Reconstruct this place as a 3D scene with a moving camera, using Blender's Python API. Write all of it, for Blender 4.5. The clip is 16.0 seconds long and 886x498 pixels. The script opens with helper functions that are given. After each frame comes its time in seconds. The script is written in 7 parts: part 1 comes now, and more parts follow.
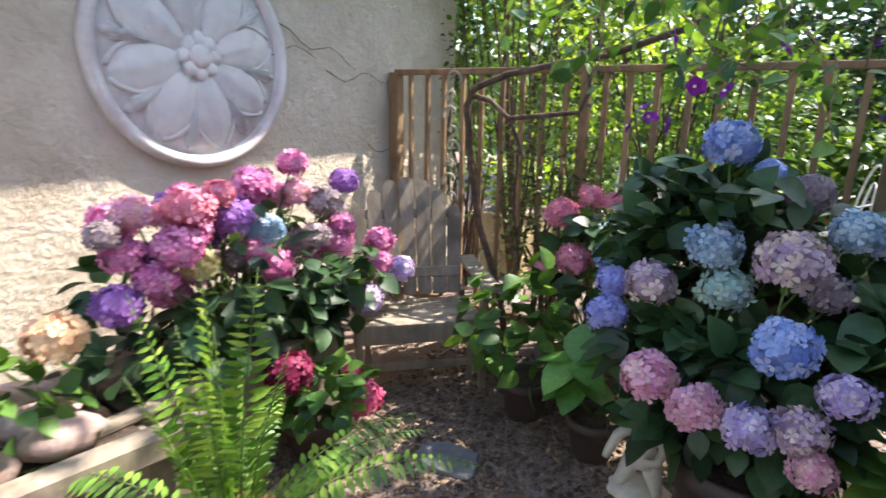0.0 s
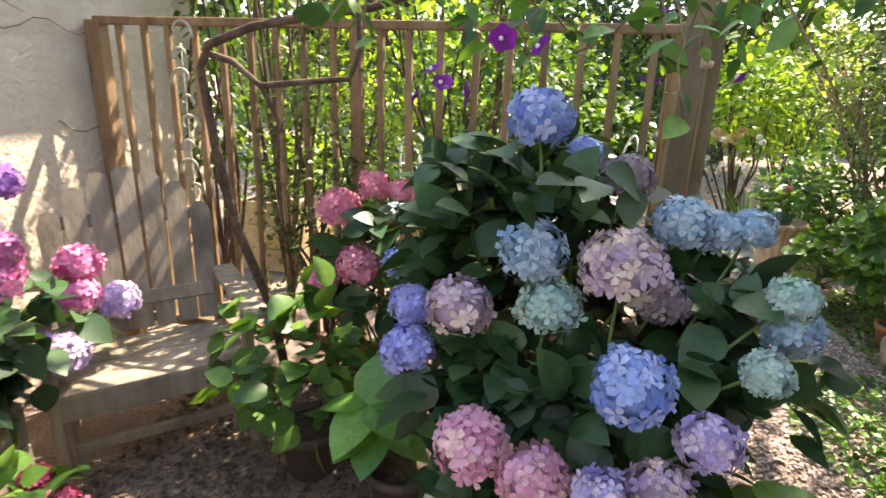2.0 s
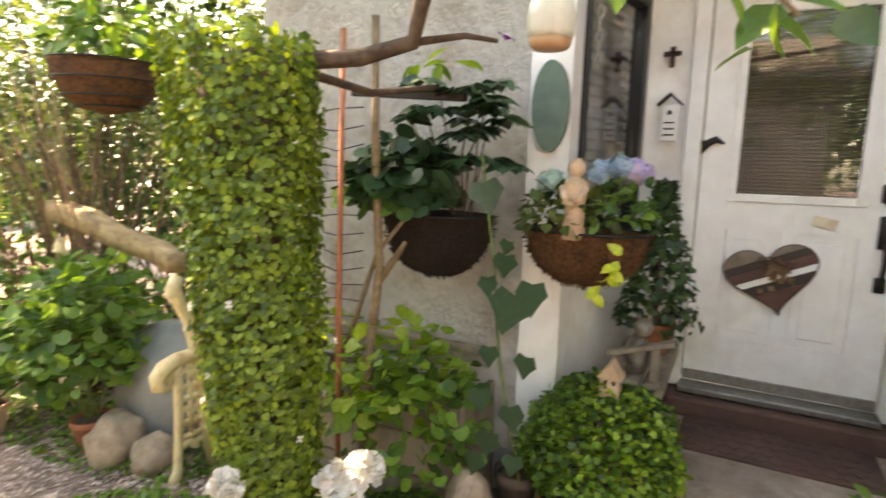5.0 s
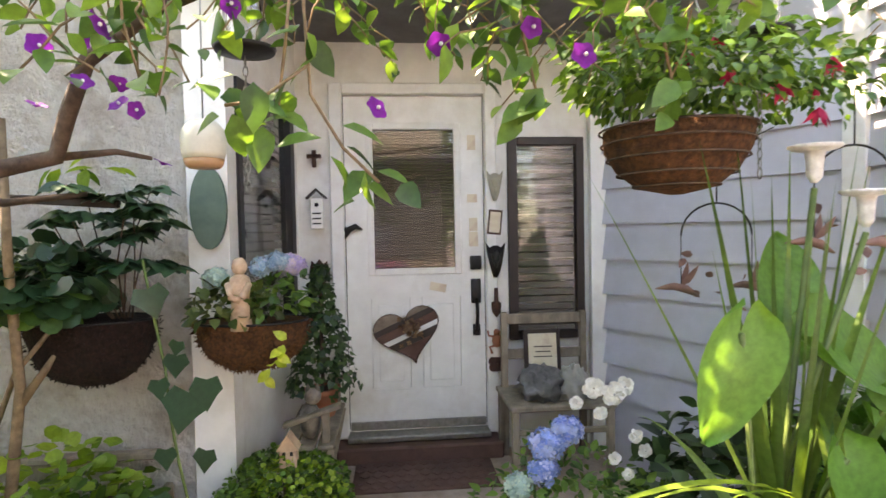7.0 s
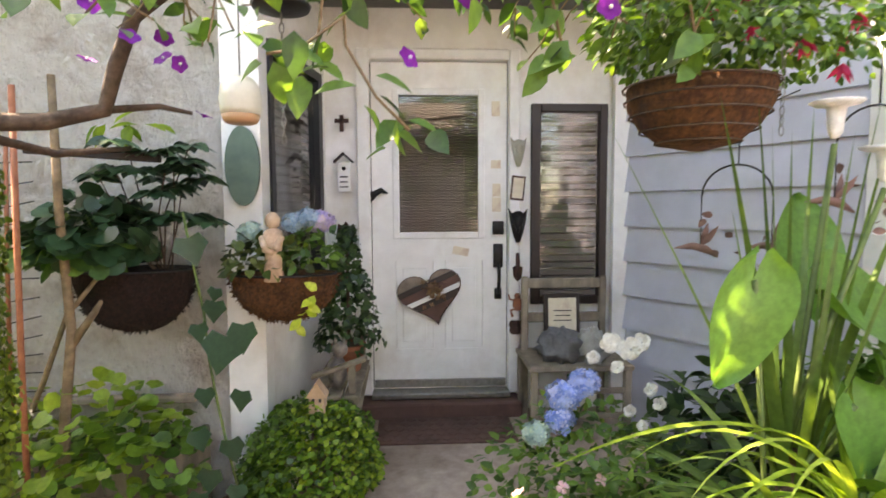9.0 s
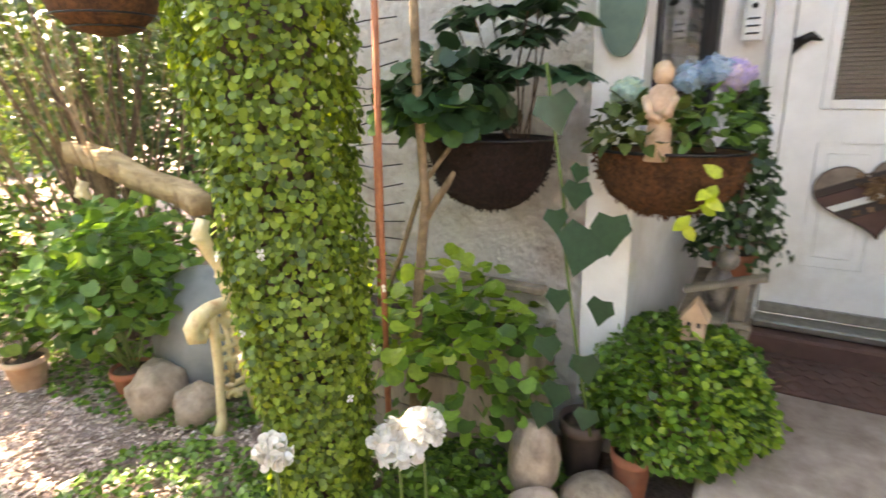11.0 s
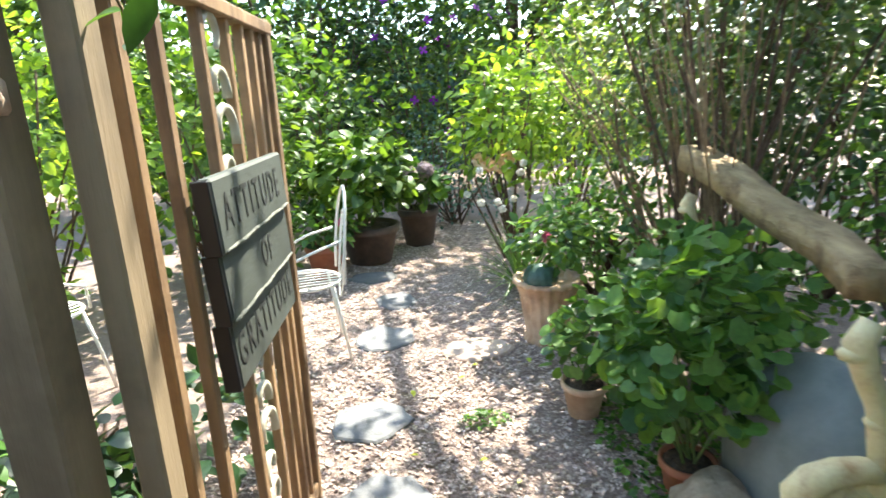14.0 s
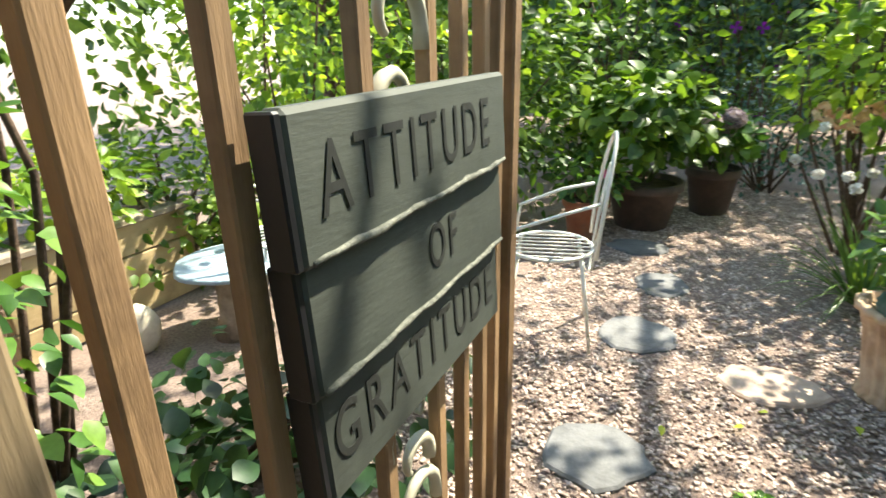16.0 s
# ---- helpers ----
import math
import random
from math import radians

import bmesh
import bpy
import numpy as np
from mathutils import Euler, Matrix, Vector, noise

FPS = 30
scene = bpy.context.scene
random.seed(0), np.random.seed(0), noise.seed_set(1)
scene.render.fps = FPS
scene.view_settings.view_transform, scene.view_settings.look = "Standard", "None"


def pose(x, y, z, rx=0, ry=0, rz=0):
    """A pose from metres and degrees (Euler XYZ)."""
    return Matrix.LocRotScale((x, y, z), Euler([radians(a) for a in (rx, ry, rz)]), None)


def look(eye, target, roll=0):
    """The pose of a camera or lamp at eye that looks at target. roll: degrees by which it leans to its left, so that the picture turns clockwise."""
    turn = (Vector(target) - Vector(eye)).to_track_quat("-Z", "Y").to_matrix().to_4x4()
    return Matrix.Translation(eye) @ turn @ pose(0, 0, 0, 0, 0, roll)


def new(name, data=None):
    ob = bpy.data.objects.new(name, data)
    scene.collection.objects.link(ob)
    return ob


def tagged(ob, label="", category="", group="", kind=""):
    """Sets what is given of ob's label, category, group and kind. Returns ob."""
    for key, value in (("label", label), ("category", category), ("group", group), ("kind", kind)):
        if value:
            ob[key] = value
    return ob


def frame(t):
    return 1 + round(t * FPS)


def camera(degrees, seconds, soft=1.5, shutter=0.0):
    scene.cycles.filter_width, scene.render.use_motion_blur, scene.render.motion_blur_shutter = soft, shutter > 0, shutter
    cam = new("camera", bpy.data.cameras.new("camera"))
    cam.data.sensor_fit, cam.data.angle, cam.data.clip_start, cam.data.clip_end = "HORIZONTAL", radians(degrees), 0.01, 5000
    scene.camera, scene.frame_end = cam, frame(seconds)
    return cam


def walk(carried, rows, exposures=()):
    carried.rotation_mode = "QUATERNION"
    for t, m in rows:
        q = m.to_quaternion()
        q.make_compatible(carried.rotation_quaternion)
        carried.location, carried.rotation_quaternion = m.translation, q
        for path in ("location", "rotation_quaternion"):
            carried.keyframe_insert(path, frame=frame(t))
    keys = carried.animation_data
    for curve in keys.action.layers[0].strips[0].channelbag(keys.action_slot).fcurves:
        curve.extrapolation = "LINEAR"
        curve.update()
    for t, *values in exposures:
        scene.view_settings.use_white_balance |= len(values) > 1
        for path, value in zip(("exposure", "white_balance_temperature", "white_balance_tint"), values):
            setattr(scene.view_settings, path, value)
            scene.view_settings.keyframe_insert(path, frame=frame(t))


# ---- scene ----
cam = camera(76.7, 16.0, shutter=0.35)
PATH = [
    (0, (0.736, 0.234, 1.438), (-0.354, 1.828, 0.918), 0.8),
    (0.5, (0.629, 0.404, 1.437), (-0.214, 2.136, 0.901), 1.2),
    (1, (0.569, 0.513, 1.426), (-0.058, 2.329, 0.872), 1.4),
    (1.5, (0.555, 0.622, 1.405), (0.052, 2.47, 0.828), 1.8),
    (2, (0.541, 0.798, 1.405), (0.136, 2.665, 0.812), 2.0),
    (2.5, (0.521, 0.927, 1.402), (0.301, 2.822, 0.8), 1.9),
    (3, (0.455, 1.067, 1.388), (0.568, 2.984, 0.829), 2.4),
    (3.5, (0.468, 1.198, 1.394), (1.02, 3.047, 0.87), 2.4),
    (4, (0.591, 1.295, 1.396), (1.628, 2.945, 0.947), 3.2),
    (4.5, (0.78, 1.342, 1.417), (2.234, 2.667, 1.057), 2.4),
    (5, (0.876, 1.349, 1.466), (2.623, 2.275, 1.166), 1.5),
    (7.5, (0.501, 1.258, 1.592), (2.486, 1.012, 1.557), -1.2),
    (8, (0.442, 1.255, 1.585), (2.426, 1.005, 1.56), -1.1),
    (10.3, (0.803, 1.464, 1.432), (2.684, 1.911, 0.919), -0.2),
    (10.5, (0.862, 1.503, 1.438), (2.696, 2.097, 0.906), -0.7),
    (11, (1.062, 1.556, 1.43), (2.715, 2.541, 0.884), -1.1),
    (11.2, (1.126, 1.554, 1.436), (2.673, 2.693, 0.88), -1.6),
    (11.5, (1.178, 1.602, 1.433), (2.559, 2.944, 0.89), -1.6),
    (11.7, (1.219, 1.657, 1.407), (2.47, 3.125, 0.88), -1.4),
    (12, (1.26, 1.788, 1.423), (2.325, 3.401, 0.909), -1.0),
    (12.5, (1.339, 2.017, 1.446), (2.082, 3.806, 0.948), -1.3),
    (13, (1.441, 2.169, 1.463), (1.92, 4.051, 0.983), -1.6),
    (13.5, (1.514, 2.243, 1.472), (1.785, 4.164, 0.988), -1.8),
    (14, (1.492, 2.418, 1.457), (1.562, 4.347, 0.934), -2.5),
    (14.5, (1.396, 2.675, 1.438), (1.261, 4.586, 0.866), -2.8),
    (15, (1.349, 2.856, 1.413), (0.986, 4.719, 0.783), -2.1),
    (15.5, (1.41, 2.995, 1.398), (0.822, 4.785, 0.715), -1.2),
    (16, (1.436, 3.102, 1.379), (0.613, 4.786, 0.68), -1.3),
]
walk(cam, [(t, look(eye, target, roll)) for t, eye, target, roll in PATH],
     [(0, 2.15, 6500, 10), (2, 2.6, 7600, 10), (3, 2.8, 9200, 7), (4.5, 3.55, 10400, 15), (5.2, 3.6, 10200, 20), (7.3, 3.48, 8700, 20), (8.2, 3.45, 8700, 20), (10.3, 3.95, 9500, 21), (11.5, 3.8, 8400, 16), (13, 3.15, 6500, 3), (14.5, 2.65, 6600, 3), (16, 2.25, 7000, 1)])

# ---- sky and sun ----
SUN_TO = Vector((0.29, 0.5, 0.82)).normalized()
world = bpy.data.worlds.new("sky")
scene.world = world
world.use_nodes = True
wt = world.node_tree
wt.nodes.clear()
sky = wt.nodes.new("ShaderNodeTexSky")
sky.sky_type, sky.sun_disc = "NISHITA", False
sky.sun_elevation = math.asin(SUN_TO.z)
sky.sun_rotation = math.atan2(SUN_TO.x, SUN_TO.y)
bg = wt.nodes.new("ShaderNodeBackground")
bg.inputs["Strength"].default_value = 0.15
wo = wt.nodes.new("ShaderNodeOutputWorld")
wt.links.new(sky.outputs[0], bg.inputs[0])
wt.links.new(bg.outputs[0], wo.inputs[0])
sun_data = bpy.data.lights.new("sun", "SUN")
sun_data.energy, sun_data.angle, sun_data.color = 3.4, radians(0.6), (1.0, 0.93, 0.82)
sun = new("sun", sun_data)
sun.matrix_world = look(SUN_TO * 20, (0, 0, 0))


# ---- materials ----
def rgb(r, g, b):
    """Linear colour from 8-bit values."""
    return tuple(((c / 255 + 0.055) / 1.055) ** 2.4 if c > 10 else c / 3294 for c in (r, g, b)) + (1.0,)


def base_mat(name):
    m = bpy.data.materials.new(name)
    m.use_nodes = True
    nt = m.node_tree
    return m, nt, nt.nodes["Principled BSDF"], nt.nodes["Material Output"]


def ramp(nt, fac, colours):
    r = nt.nodes.new("ShaderNodeValToRGB")
    el = r.color_ramp.elements
    while len(el) < len(colours):
        el.new(0.5)
    for k, c in enumerate(colours):
        el[k].position = k / max(1, len(colours) - 1)
        el[k].color = c
    nt.links.new(fac, r.inputs[0])
    return r.outputs[0]


def noise_out(nt, scale, detail=5, rough=0.6, stretch=None):
    tc = nt.nodes.new("ShaderNodeTexCoord")
    n = nt.nodes.new("ShaderNodeTexNoise")
    n.inputs["Scale"].default_value, n.inputs["Detail"].default_value = scale, detail
    n.inputs["Roughness"].default_value = rough
    if stretch:
        mp = nt.nodes.new("ShaderNodeMapping")
        mp.inputs["Scale"].default_value = stretch
        nt.links.new(tc.outputs["Object"], mp.inputs[0])
        nt.links.new(mp.outputs[0], n.inputs["Vector"])
    else:
        nt.links.new(tc.outputs["Object"], n.inputs["Vector"])
    return n.outputs["Fac"]


def mixc(nt, fac, a, b, mode="MIX"):
    m = nt.nodes.new("ShaderNodeMix")
    m.data_type, m.blend_type = "RGBA", mode
    for sock, v in ((m.inputs[0], fac), (m.inputs[6], a), (m.inputs[7], b)):
        if isinstance(v, (int, float, tuple)):
            sock.default_value = v
        else:
            nt.links.new(v, sock)
    return m.outputs[2]


def contrast(nt, fac, lo, hi):
    m = nt.nodes.new("ShaderNodeMapRange")
    m.inputs[1].default_value, m.inputs[2].default_value = lo, hi
    nt.links.new(fac, m.inputs[0])
    return m.outputs[0]


def surface(name, colours, scale=12, stain=None, stain_scale=1.5, rough=0.7, bump=0.3, bump_scale=40, metal=0.0,
            stretch=None, vary=0.0, island=False, dist=0.01):
    """Noise-mottled surface: fine grain, larger stains, bump; vary shifts the value by object or by loose piece."""
    m, nt, p, out = base_mat(name)
    f = contrast(nt, noise_out(nt, scale, stretch=stretch), 0.3, 0.7)
    col = ramp(nt, f, colours)
    if stain:
        col = mixc(nt, contrast(nt, noise_out(nt, stain_scale, 6, 0.65), 0.48, 0.72), col, stain)
    if vary:
        if island:
            src = nt.nodes.new("ShaderNodeNewGeometry").outputs["Random Per Island"]
        else:
            src = nt.nodes.new("ShaderNodeObjectInfo").outputs["Random"]
        v = nt.nodes.new("ShaderNodeMapRange")
        v.inputs[3].default_value, v.inputs[4].default_value = 1 - vary, 1 + vary
        nt.links.new(src, v.inputs[0])
        hsv = nt.nodes.new("ShaderNodeHueSaturation")
        nt.links.new(v.outputs[0], hsv.inputs["Value"])
        nt.links.new(col, hsv.inputs["Color"])
        col = hsv.outputs[0]
    nt.links.new(col, p.inputs["Base Color"])
    p.inputs["Roughness"].default_value, p.inputs["Metallic"].default_value = rough, metal
    if bump:
        b = nt.nodes.new("ShaderNodeBump")
        b.inputs["Strength"].default_value, b.inputs["Distance"].default_value = bump, dist
        nt.links.new(noise_out(nt, bump_scale, 6, 0.65, stretch), b.inputs["Height"])
        nt.links.new(b.outputs[0], p.inputs["Normal"])
    return m


def leafy(name, colours, trans=0.4, rough=0.4, warm=(1.25, 1.15, 0.5), spec=0.5):
    """Leaf or petal: each loose piece takes a colour of the ramp; light shines through."""
    m, nt, p, out = base_mat(name)
    geo = nt.nodes.new("ShaderNodeNewGeometry")
    col = ramp(nt, geo.outputs["Random Per Island"], colours)
    n = contrast(nt, noise_out(nt, 45, 3), 0.3, 0.7)
    hsv = nt.nodes.new("ShaderNodeHueSaturation")
    v = nt.nodes.new("ShaderNodeMapRange")
    v.inputs[3].default_value, v.inputs[4].default_value = 0.78, 1.15
    nt.links.new(n, v.inputs[0])
    nt.links.new(v.outputs[0], hsv.inputs["Value"])
    nt.links.new(col, hsv.inputs["Color"])
    nt.links.new(hsv.outputs[0], p.inputs["Base Color"])
    p.inputs["Roughness"].default_value = rough
    p.inputs["Specular IOR Level"].default_value = spec
    t = nt.nodes.new("ShaderNodeBsdfTranslucent")
    nt.links.new(mixc(nt, 1.0, hsv.outputs[0], (*warm, 1.0), "MULTIPLY"), t.inputs[0])
    mx = nt.nodes.new("ShaderNodeMixShader")
    mx.inputs[0].default_value = trans
    nt.links.new(p.outputs[0], mx.inputs[1])
    nt.links.new(t.outputs[0], mx.inputs[2])
    nt.links.new(mx.outputs[0], out.inputs[0])
    return m


def plain(name, c, rough=0.5, metal=0.0):
    return surface(name, [tuple(x * 0.85 for x in c[:3]) + (1,), c], 25, rough=rough, bump=0.08, metal=metal)


stucco = surface("cream_stucco", [rgb(204, 188, 168), rgb(220, 205, 187)], 6, rgb(176, 160, 140), 1.2, 0.9, 0.8, 26, dist=0.035)
stucco_old = surface("peeling_white_stucco", [rgb(222, 213, 204), rgb(242, 236, 229)], 9, rgb(186, 168, 152), 4.6, 0.95, 1.0, 30, dist=0.11)
siding_paint = surface("grey_siding_paint", [rgb(182, 182, 192), rgb(192, 192, 202)], 8, rgb(170, 170, 178), 1.1, 0.55, 0.12, 60)
white_paint = surface("white_paint", [rgb(226, 224, 220), rgb(238, 236, 232)], 9, rgb(208, 200, 190), 2.0, 0.45, 0.1, 50)
plaster = surface("plaster", [rgb(205, 200, 198), rgb(222, 216, 212)], 10, rgb(176, 160, 160), 3.0, 0.8, 0.3, 45)
old_wood = surface("weathered_grey_wood", [rgb(112, 100, 88), rgb(160, 146, 128)], 14, rgb(92, 82, 70), 3, 0.8, 0.5, 30, stretch=(1, 1, 0.15), vary=0.16)
fence_wood = surface("brown_fence_wood", [rgb(112, 86, 60), rgb(160, 128, 94)], 14, rgb(84, 62, 44), 3, 0.75, 0.5, 30, stretch=(1, 1, 0.1), vary=0.2)
post_wood = surface("pale_post_wood", [rgb(114, 97, 75), rgb(146, 127, 100)], 10, rgb(86, 72, 54), 2, 0.8, 0.4, 26, stretch=(1, 1, 0.1), vary=0.1)
red_wood = surface("dark_brown_threshold", [rgb(84, 58, 52), rgb(112, 82, 72)], 10, rgb(66, 50, 45), 5, 0.8, 0.5, 30)
concrete = surface("pinkish_concrete", [rgb(162, 141, 128), rgb(188, 168, 154)], 16, rgb(126, 106, 94), 2.5, 0.85, 0.3, 70)
slate = surface("grey_flagstone", [rgb(94, 94, 96), rgb(120, 120, 122)], 14, rgb(78, 78, 80), 3, 0.75, 0.5, 35, vary=0.12)
stone_m = surface("mottled_stone", [rgb(136, 120, 104), rgb(186, 168, 148)], 16, rgb(104, 90, 78), 5, 0.85, 0.7, 30, vary=0.1, dist=0.02)
stone_grey = surface("rough_grey_stone", [rgb(92, 92, 94), rgb(138, 136, 136)], 12, rgb(70, 70, 72), 6, 0.9, 0.9, 24, dist=0.03)
grey_stone = surface("smooth_grey_boulder", [rgb(112, 116, 114), rgb(140, 144, 140)], 5, rgb(92, 98, 102), 2, 0.7, 0.2, 30)
soil = surface("dark_mulch_soil", [rgb(44, 34, 28), rgb(98, 80, 66)], 60, rgb(120, 102, 88), 9, 0.95, 0.9, 90, dist=0.03)
path_soil = surface("chip_path_soil", [rgb(112, 94, 86), rgb(168, 148, 138)], 70, rgb(132, 112, 104), 6, 0.95, 0.9, 90, dist=0.02)
terracotta = surface("terracotta", [rgb(142, 84, 62), rgb(172, 110, 82)], 9, rgb(128, 104, 90), 6, 0.85, 0.3, 50)
dark_pot = surface("dark_brown_pot", [rgb(64, 52, 46), rgb(92, 76, 66)], 9, rgb(52, 44, 40), 5, 0.7, 0.3, 50)
pale_pot = surface("pale_fluted_clay", [rgb(176, 142, 114), rgb(204, 176, 148)], 9, rgb(146, 116, 96), 6, 0.85, 0.3, 50)
coir = surface("brown_coir", [rgb(74, 44, 24), rgb(142, 92, 52)], 60, rgb(58, 34, 20), 9, 0.95, 1.0, 110, dist=0.03)
coir_dark = surface("dark_coir", [rgb(30, 18, 14), rgb(66, 40, 32)], 60, rgb(24, 14, 12), 9, 0.95, 1.0, 110, dist=0.03)
bark = surface("brown_bark", [rgb(66, 50, 40), rgb(112, 90, 74)], 30, rgb(52, 40, 32), 8, 0.9, 0.8, 60)
twig_m = surface("pale_twig", [rgb(112, 92, 70), rgb(154, 130, 102)], 30, rgb(84, 68, 52), 8, 0.9, 0.5, 60)
green_stem = surface("green_stem", [rgb(72, 92, 44), rgb(104, 122, 62)], 20, rough=0.6, bump=0.2)
rust_cane = surface("rust_red_cane", [rgb(146, 84, 58), rgb(182, 112, 80)], 30, rough=0.7, bump=0.3)
iron_cream = surface("cream_painted_iron", [rgb(218, 196, 146), rgb(238, 222, 180)], 22, rgb(170, 118, 70), 11, 0.6, 0.4, 60)
iron_black = surface("black_iron", [rgb(24, 22, 22), rgb(44, 40, 40)], 20, rough=0.5, bump=0.2, metal=0.4)
rust_iron = surface("rusty_iron", [rgb(58, 40, 36), rgb(92, 60, 48)], 20, rough=0.8, bump=0.3, metal=0.2)
pale_iron = plain("pale_grey_iron", rgb(176, 170, 152), 0.6)
wire_white = plain("white_wire", rgb(226, 224, 216), 0.5)
statue_m = surface("pale_statue_stone", [rgb(196, 186, 166), rgb(222, 212, 194)], 20, rgb(150, 134, 112), 10, 0.85, 0.4, 50)
tan_statue = surface("tan_statue", [rgb(178, 146, 122), rgb(212, 184, 160)], 20, rgb(146, 116, 96), 12, 0.8, 0.4, 60)
sign_board = surface("grey_green_sign_paint", [rgb(56, 61, 56), rgb(74, 78, 72)], 8, rgb(44, 48, 44), 3, 0.7, 0.2, 40, stretch=(1, 0.2, 1), vary=0.06)
sign_edge = surface("worn_pale_edge", [rgb(56, 60, 54), rgb(128, 128, 118)], 45, rgb(60, 64, 60), 9, 0.8, 0.5, 60)
letter_m = plain("dark_letter_paint", rgb(32, 34, 32), 0.7)
plaque_m = surface("green_plaque", [rgb(74, 96, 84), rgb(92, 112, 98)], 12, rgb(64, 82, 74), 4, 0.6, 0.2, 40)
blind_m = surface("blind_slats", [rgb(150, 142, 130), rgb(172, 164, 152)], 10, rough=0.6, bump=0.1)
# Darker copy of the slat colour, carrying the dimness behind the glass.
blind_dimmed = surface("dimmed_blind", [rgb(52, 49, 43), rgb(72, 67, 59)], 10, rough=0.5, bump=0.1)
dark_frame = plain("dark_brown_frame", rgb(52, 40, 38), 0.5)
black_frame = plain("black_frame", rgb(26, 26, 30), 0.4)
# Dark colour that puts indoor gloom on the panels behind the glass.
interior = surface("painted_room_gloom", [rgb(52, 50, 46), rgb(74, 70, 64)], 3, rough=0.9, bump=0)
# Soffit grey, taken darker to hold the shadow below the porch roof.
roofing = surface("shadow_toned_soffit", [rgb(92, 92, 94), rgb(112, 112, 114)], 6, rgb(80, 80, 80), 2, 0.8, 0.2, 30)
steel = surface("dull_steel", [rgb(128, 126, 120), rgb(160, 156, 150)], 30, rough=0.4, bump=0.1, metal=0.8)
frost = plain("frosted_globe", rgb(228, 222, 206), 0.35)
peach = plain("peach_globe_base", rgb(206, 160, 122), 0.4)
blue_slab = surface("pale_blue_stone", [rgb(150, 170, 184), rgb(180, 196, 206)], 14, rgb(130, 146, 156), 4, 0.7, 0.3, 40)
paper = surface("paper_print", [rgb(212, 198, 172), rgb(228, 216, 194)], 14, rgb(190, 160, 140), 9, 0.8, 0.05, 40)
copper = surface("pinkish_copper", [rgb(116, 86, 80), rgb(150, 116, 106)], 20, rough=0.6, bump=0.1, metal=0.2)
chip_m = surface("wood_chip_litter", [rgb(138, 112, 102), rgb(224, 206, 194)], 30, rgb(96, 76, 68), 12, 0.85, 0.3, 60, vary=0.38, island=True)
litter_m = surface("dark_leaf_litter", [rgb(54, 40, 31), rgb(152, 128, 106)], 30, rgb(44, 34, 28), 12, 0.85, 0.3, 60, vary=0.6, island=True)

gm, gnt, gp, gout = base_mat("window_glass")
gp.inputs["Base Color"].default_value = (1, 1, 1, 1)
gp.inputs["Roughness"].default_value = 0.02
gp.inputs["Transmission Weight"].default_value = 1.0
gp.inputs["IOR"].default_value = 1.45
glass = gm

G1 = [rgb(30, 52, 34), rgb(44, 72, 42), rgb(58, 88, 50), rgb(70, 100, 60)]
dark_leaf = leafy("dark_hydrangea_leaf", G1, 0.25, 0.45)
mid_leaf = leafy("mid_green_leaf", [rgb(50, 82, 40), rgb(74, 112, 52), rgb(98, 136, 62), rgb(122, 156, 72)], 0.4)
lime_leaf = leafy("lime_leaf", [rgb(90, 126, 40), rgb(120, 154, 56), rgb(148, 178, 72), rgb(170, 196, 90)], 0.52)
moss_leaf = leafy("creeper_leaf", [rgb(60, 84, 24), rgb(88, 113, 33), rgb(114, 139, 45), rgb(146, 168, 62)], 0.35, 0.5)
ground_leaf = leafy("ground_cover_leaf", [rgb(50, 82, 34), rgb(76, 112, 44), rgb(98, 138, 54), rgb(124, 160, 70)], 0.35)
tree_leaf = leafy("tree_leaf", [rgb(40, 68, 28), rgb(68, 100, 40), rgb(94, 126, 50), rgb(122, 150, 66)], 0.5)
deep_leaf = leafy("deep_shrub_leaf", [rgb(32, 54, 34), rgb(46, 74, 44), rgb(62, 92, 52), rgb(80, 110, 64)], 0.35)
olive_leaf = leafy("olive_shrub_leaf", [rgb(48, 66, 34), rgb(68, 88, 44), rgb(88, 106, 54), rgb(116, 124, 72)], 0.36, warm=(1.15, 1.15, 0.6))
ivy_leaf = leafy("ivy_leaf", [rgb(32, 60, 42), rgb(46, 78, 54), rgb(64, 98, 70)], 0.2, 0.34)
fern_leaf = leafy("fern_leaf", [rgb(70, 112, 44), rgb(100, 144, 58), rgb(130, 170, 72), rgb(160, 190, 90)], 0.45)
strap_leaf = leafy("strap_leaf", [rgb(66, 94, 44), rgb(90, 120, 56), rgb(114, 144, 70), rgb(138, 164, 86)], 0.35)
hosta_leaf = leafy("broad_lime_leaf", [rgb(84, 134, 58), rgb(102, 152, 70), rgb(126, 172, 88)], 0.35, 0.4)
grey_leaf = leafy("grey_green_leaf", [rgb(60, 86, 82), rgb(88, 116, 110), rgb(60, 92, 70)], 0.25)
yellow_leaf = leafy("yellow_green_leaf", [rgb(176, 196, 64), rgb(204, 214, 90)], 0.45)


def petals(name, *cols, trans=0.3):
    return leafy(name, [rgb(*c) for c in cols], trans, 0.6, (1.05, 1.0, 1.05), 0.3)


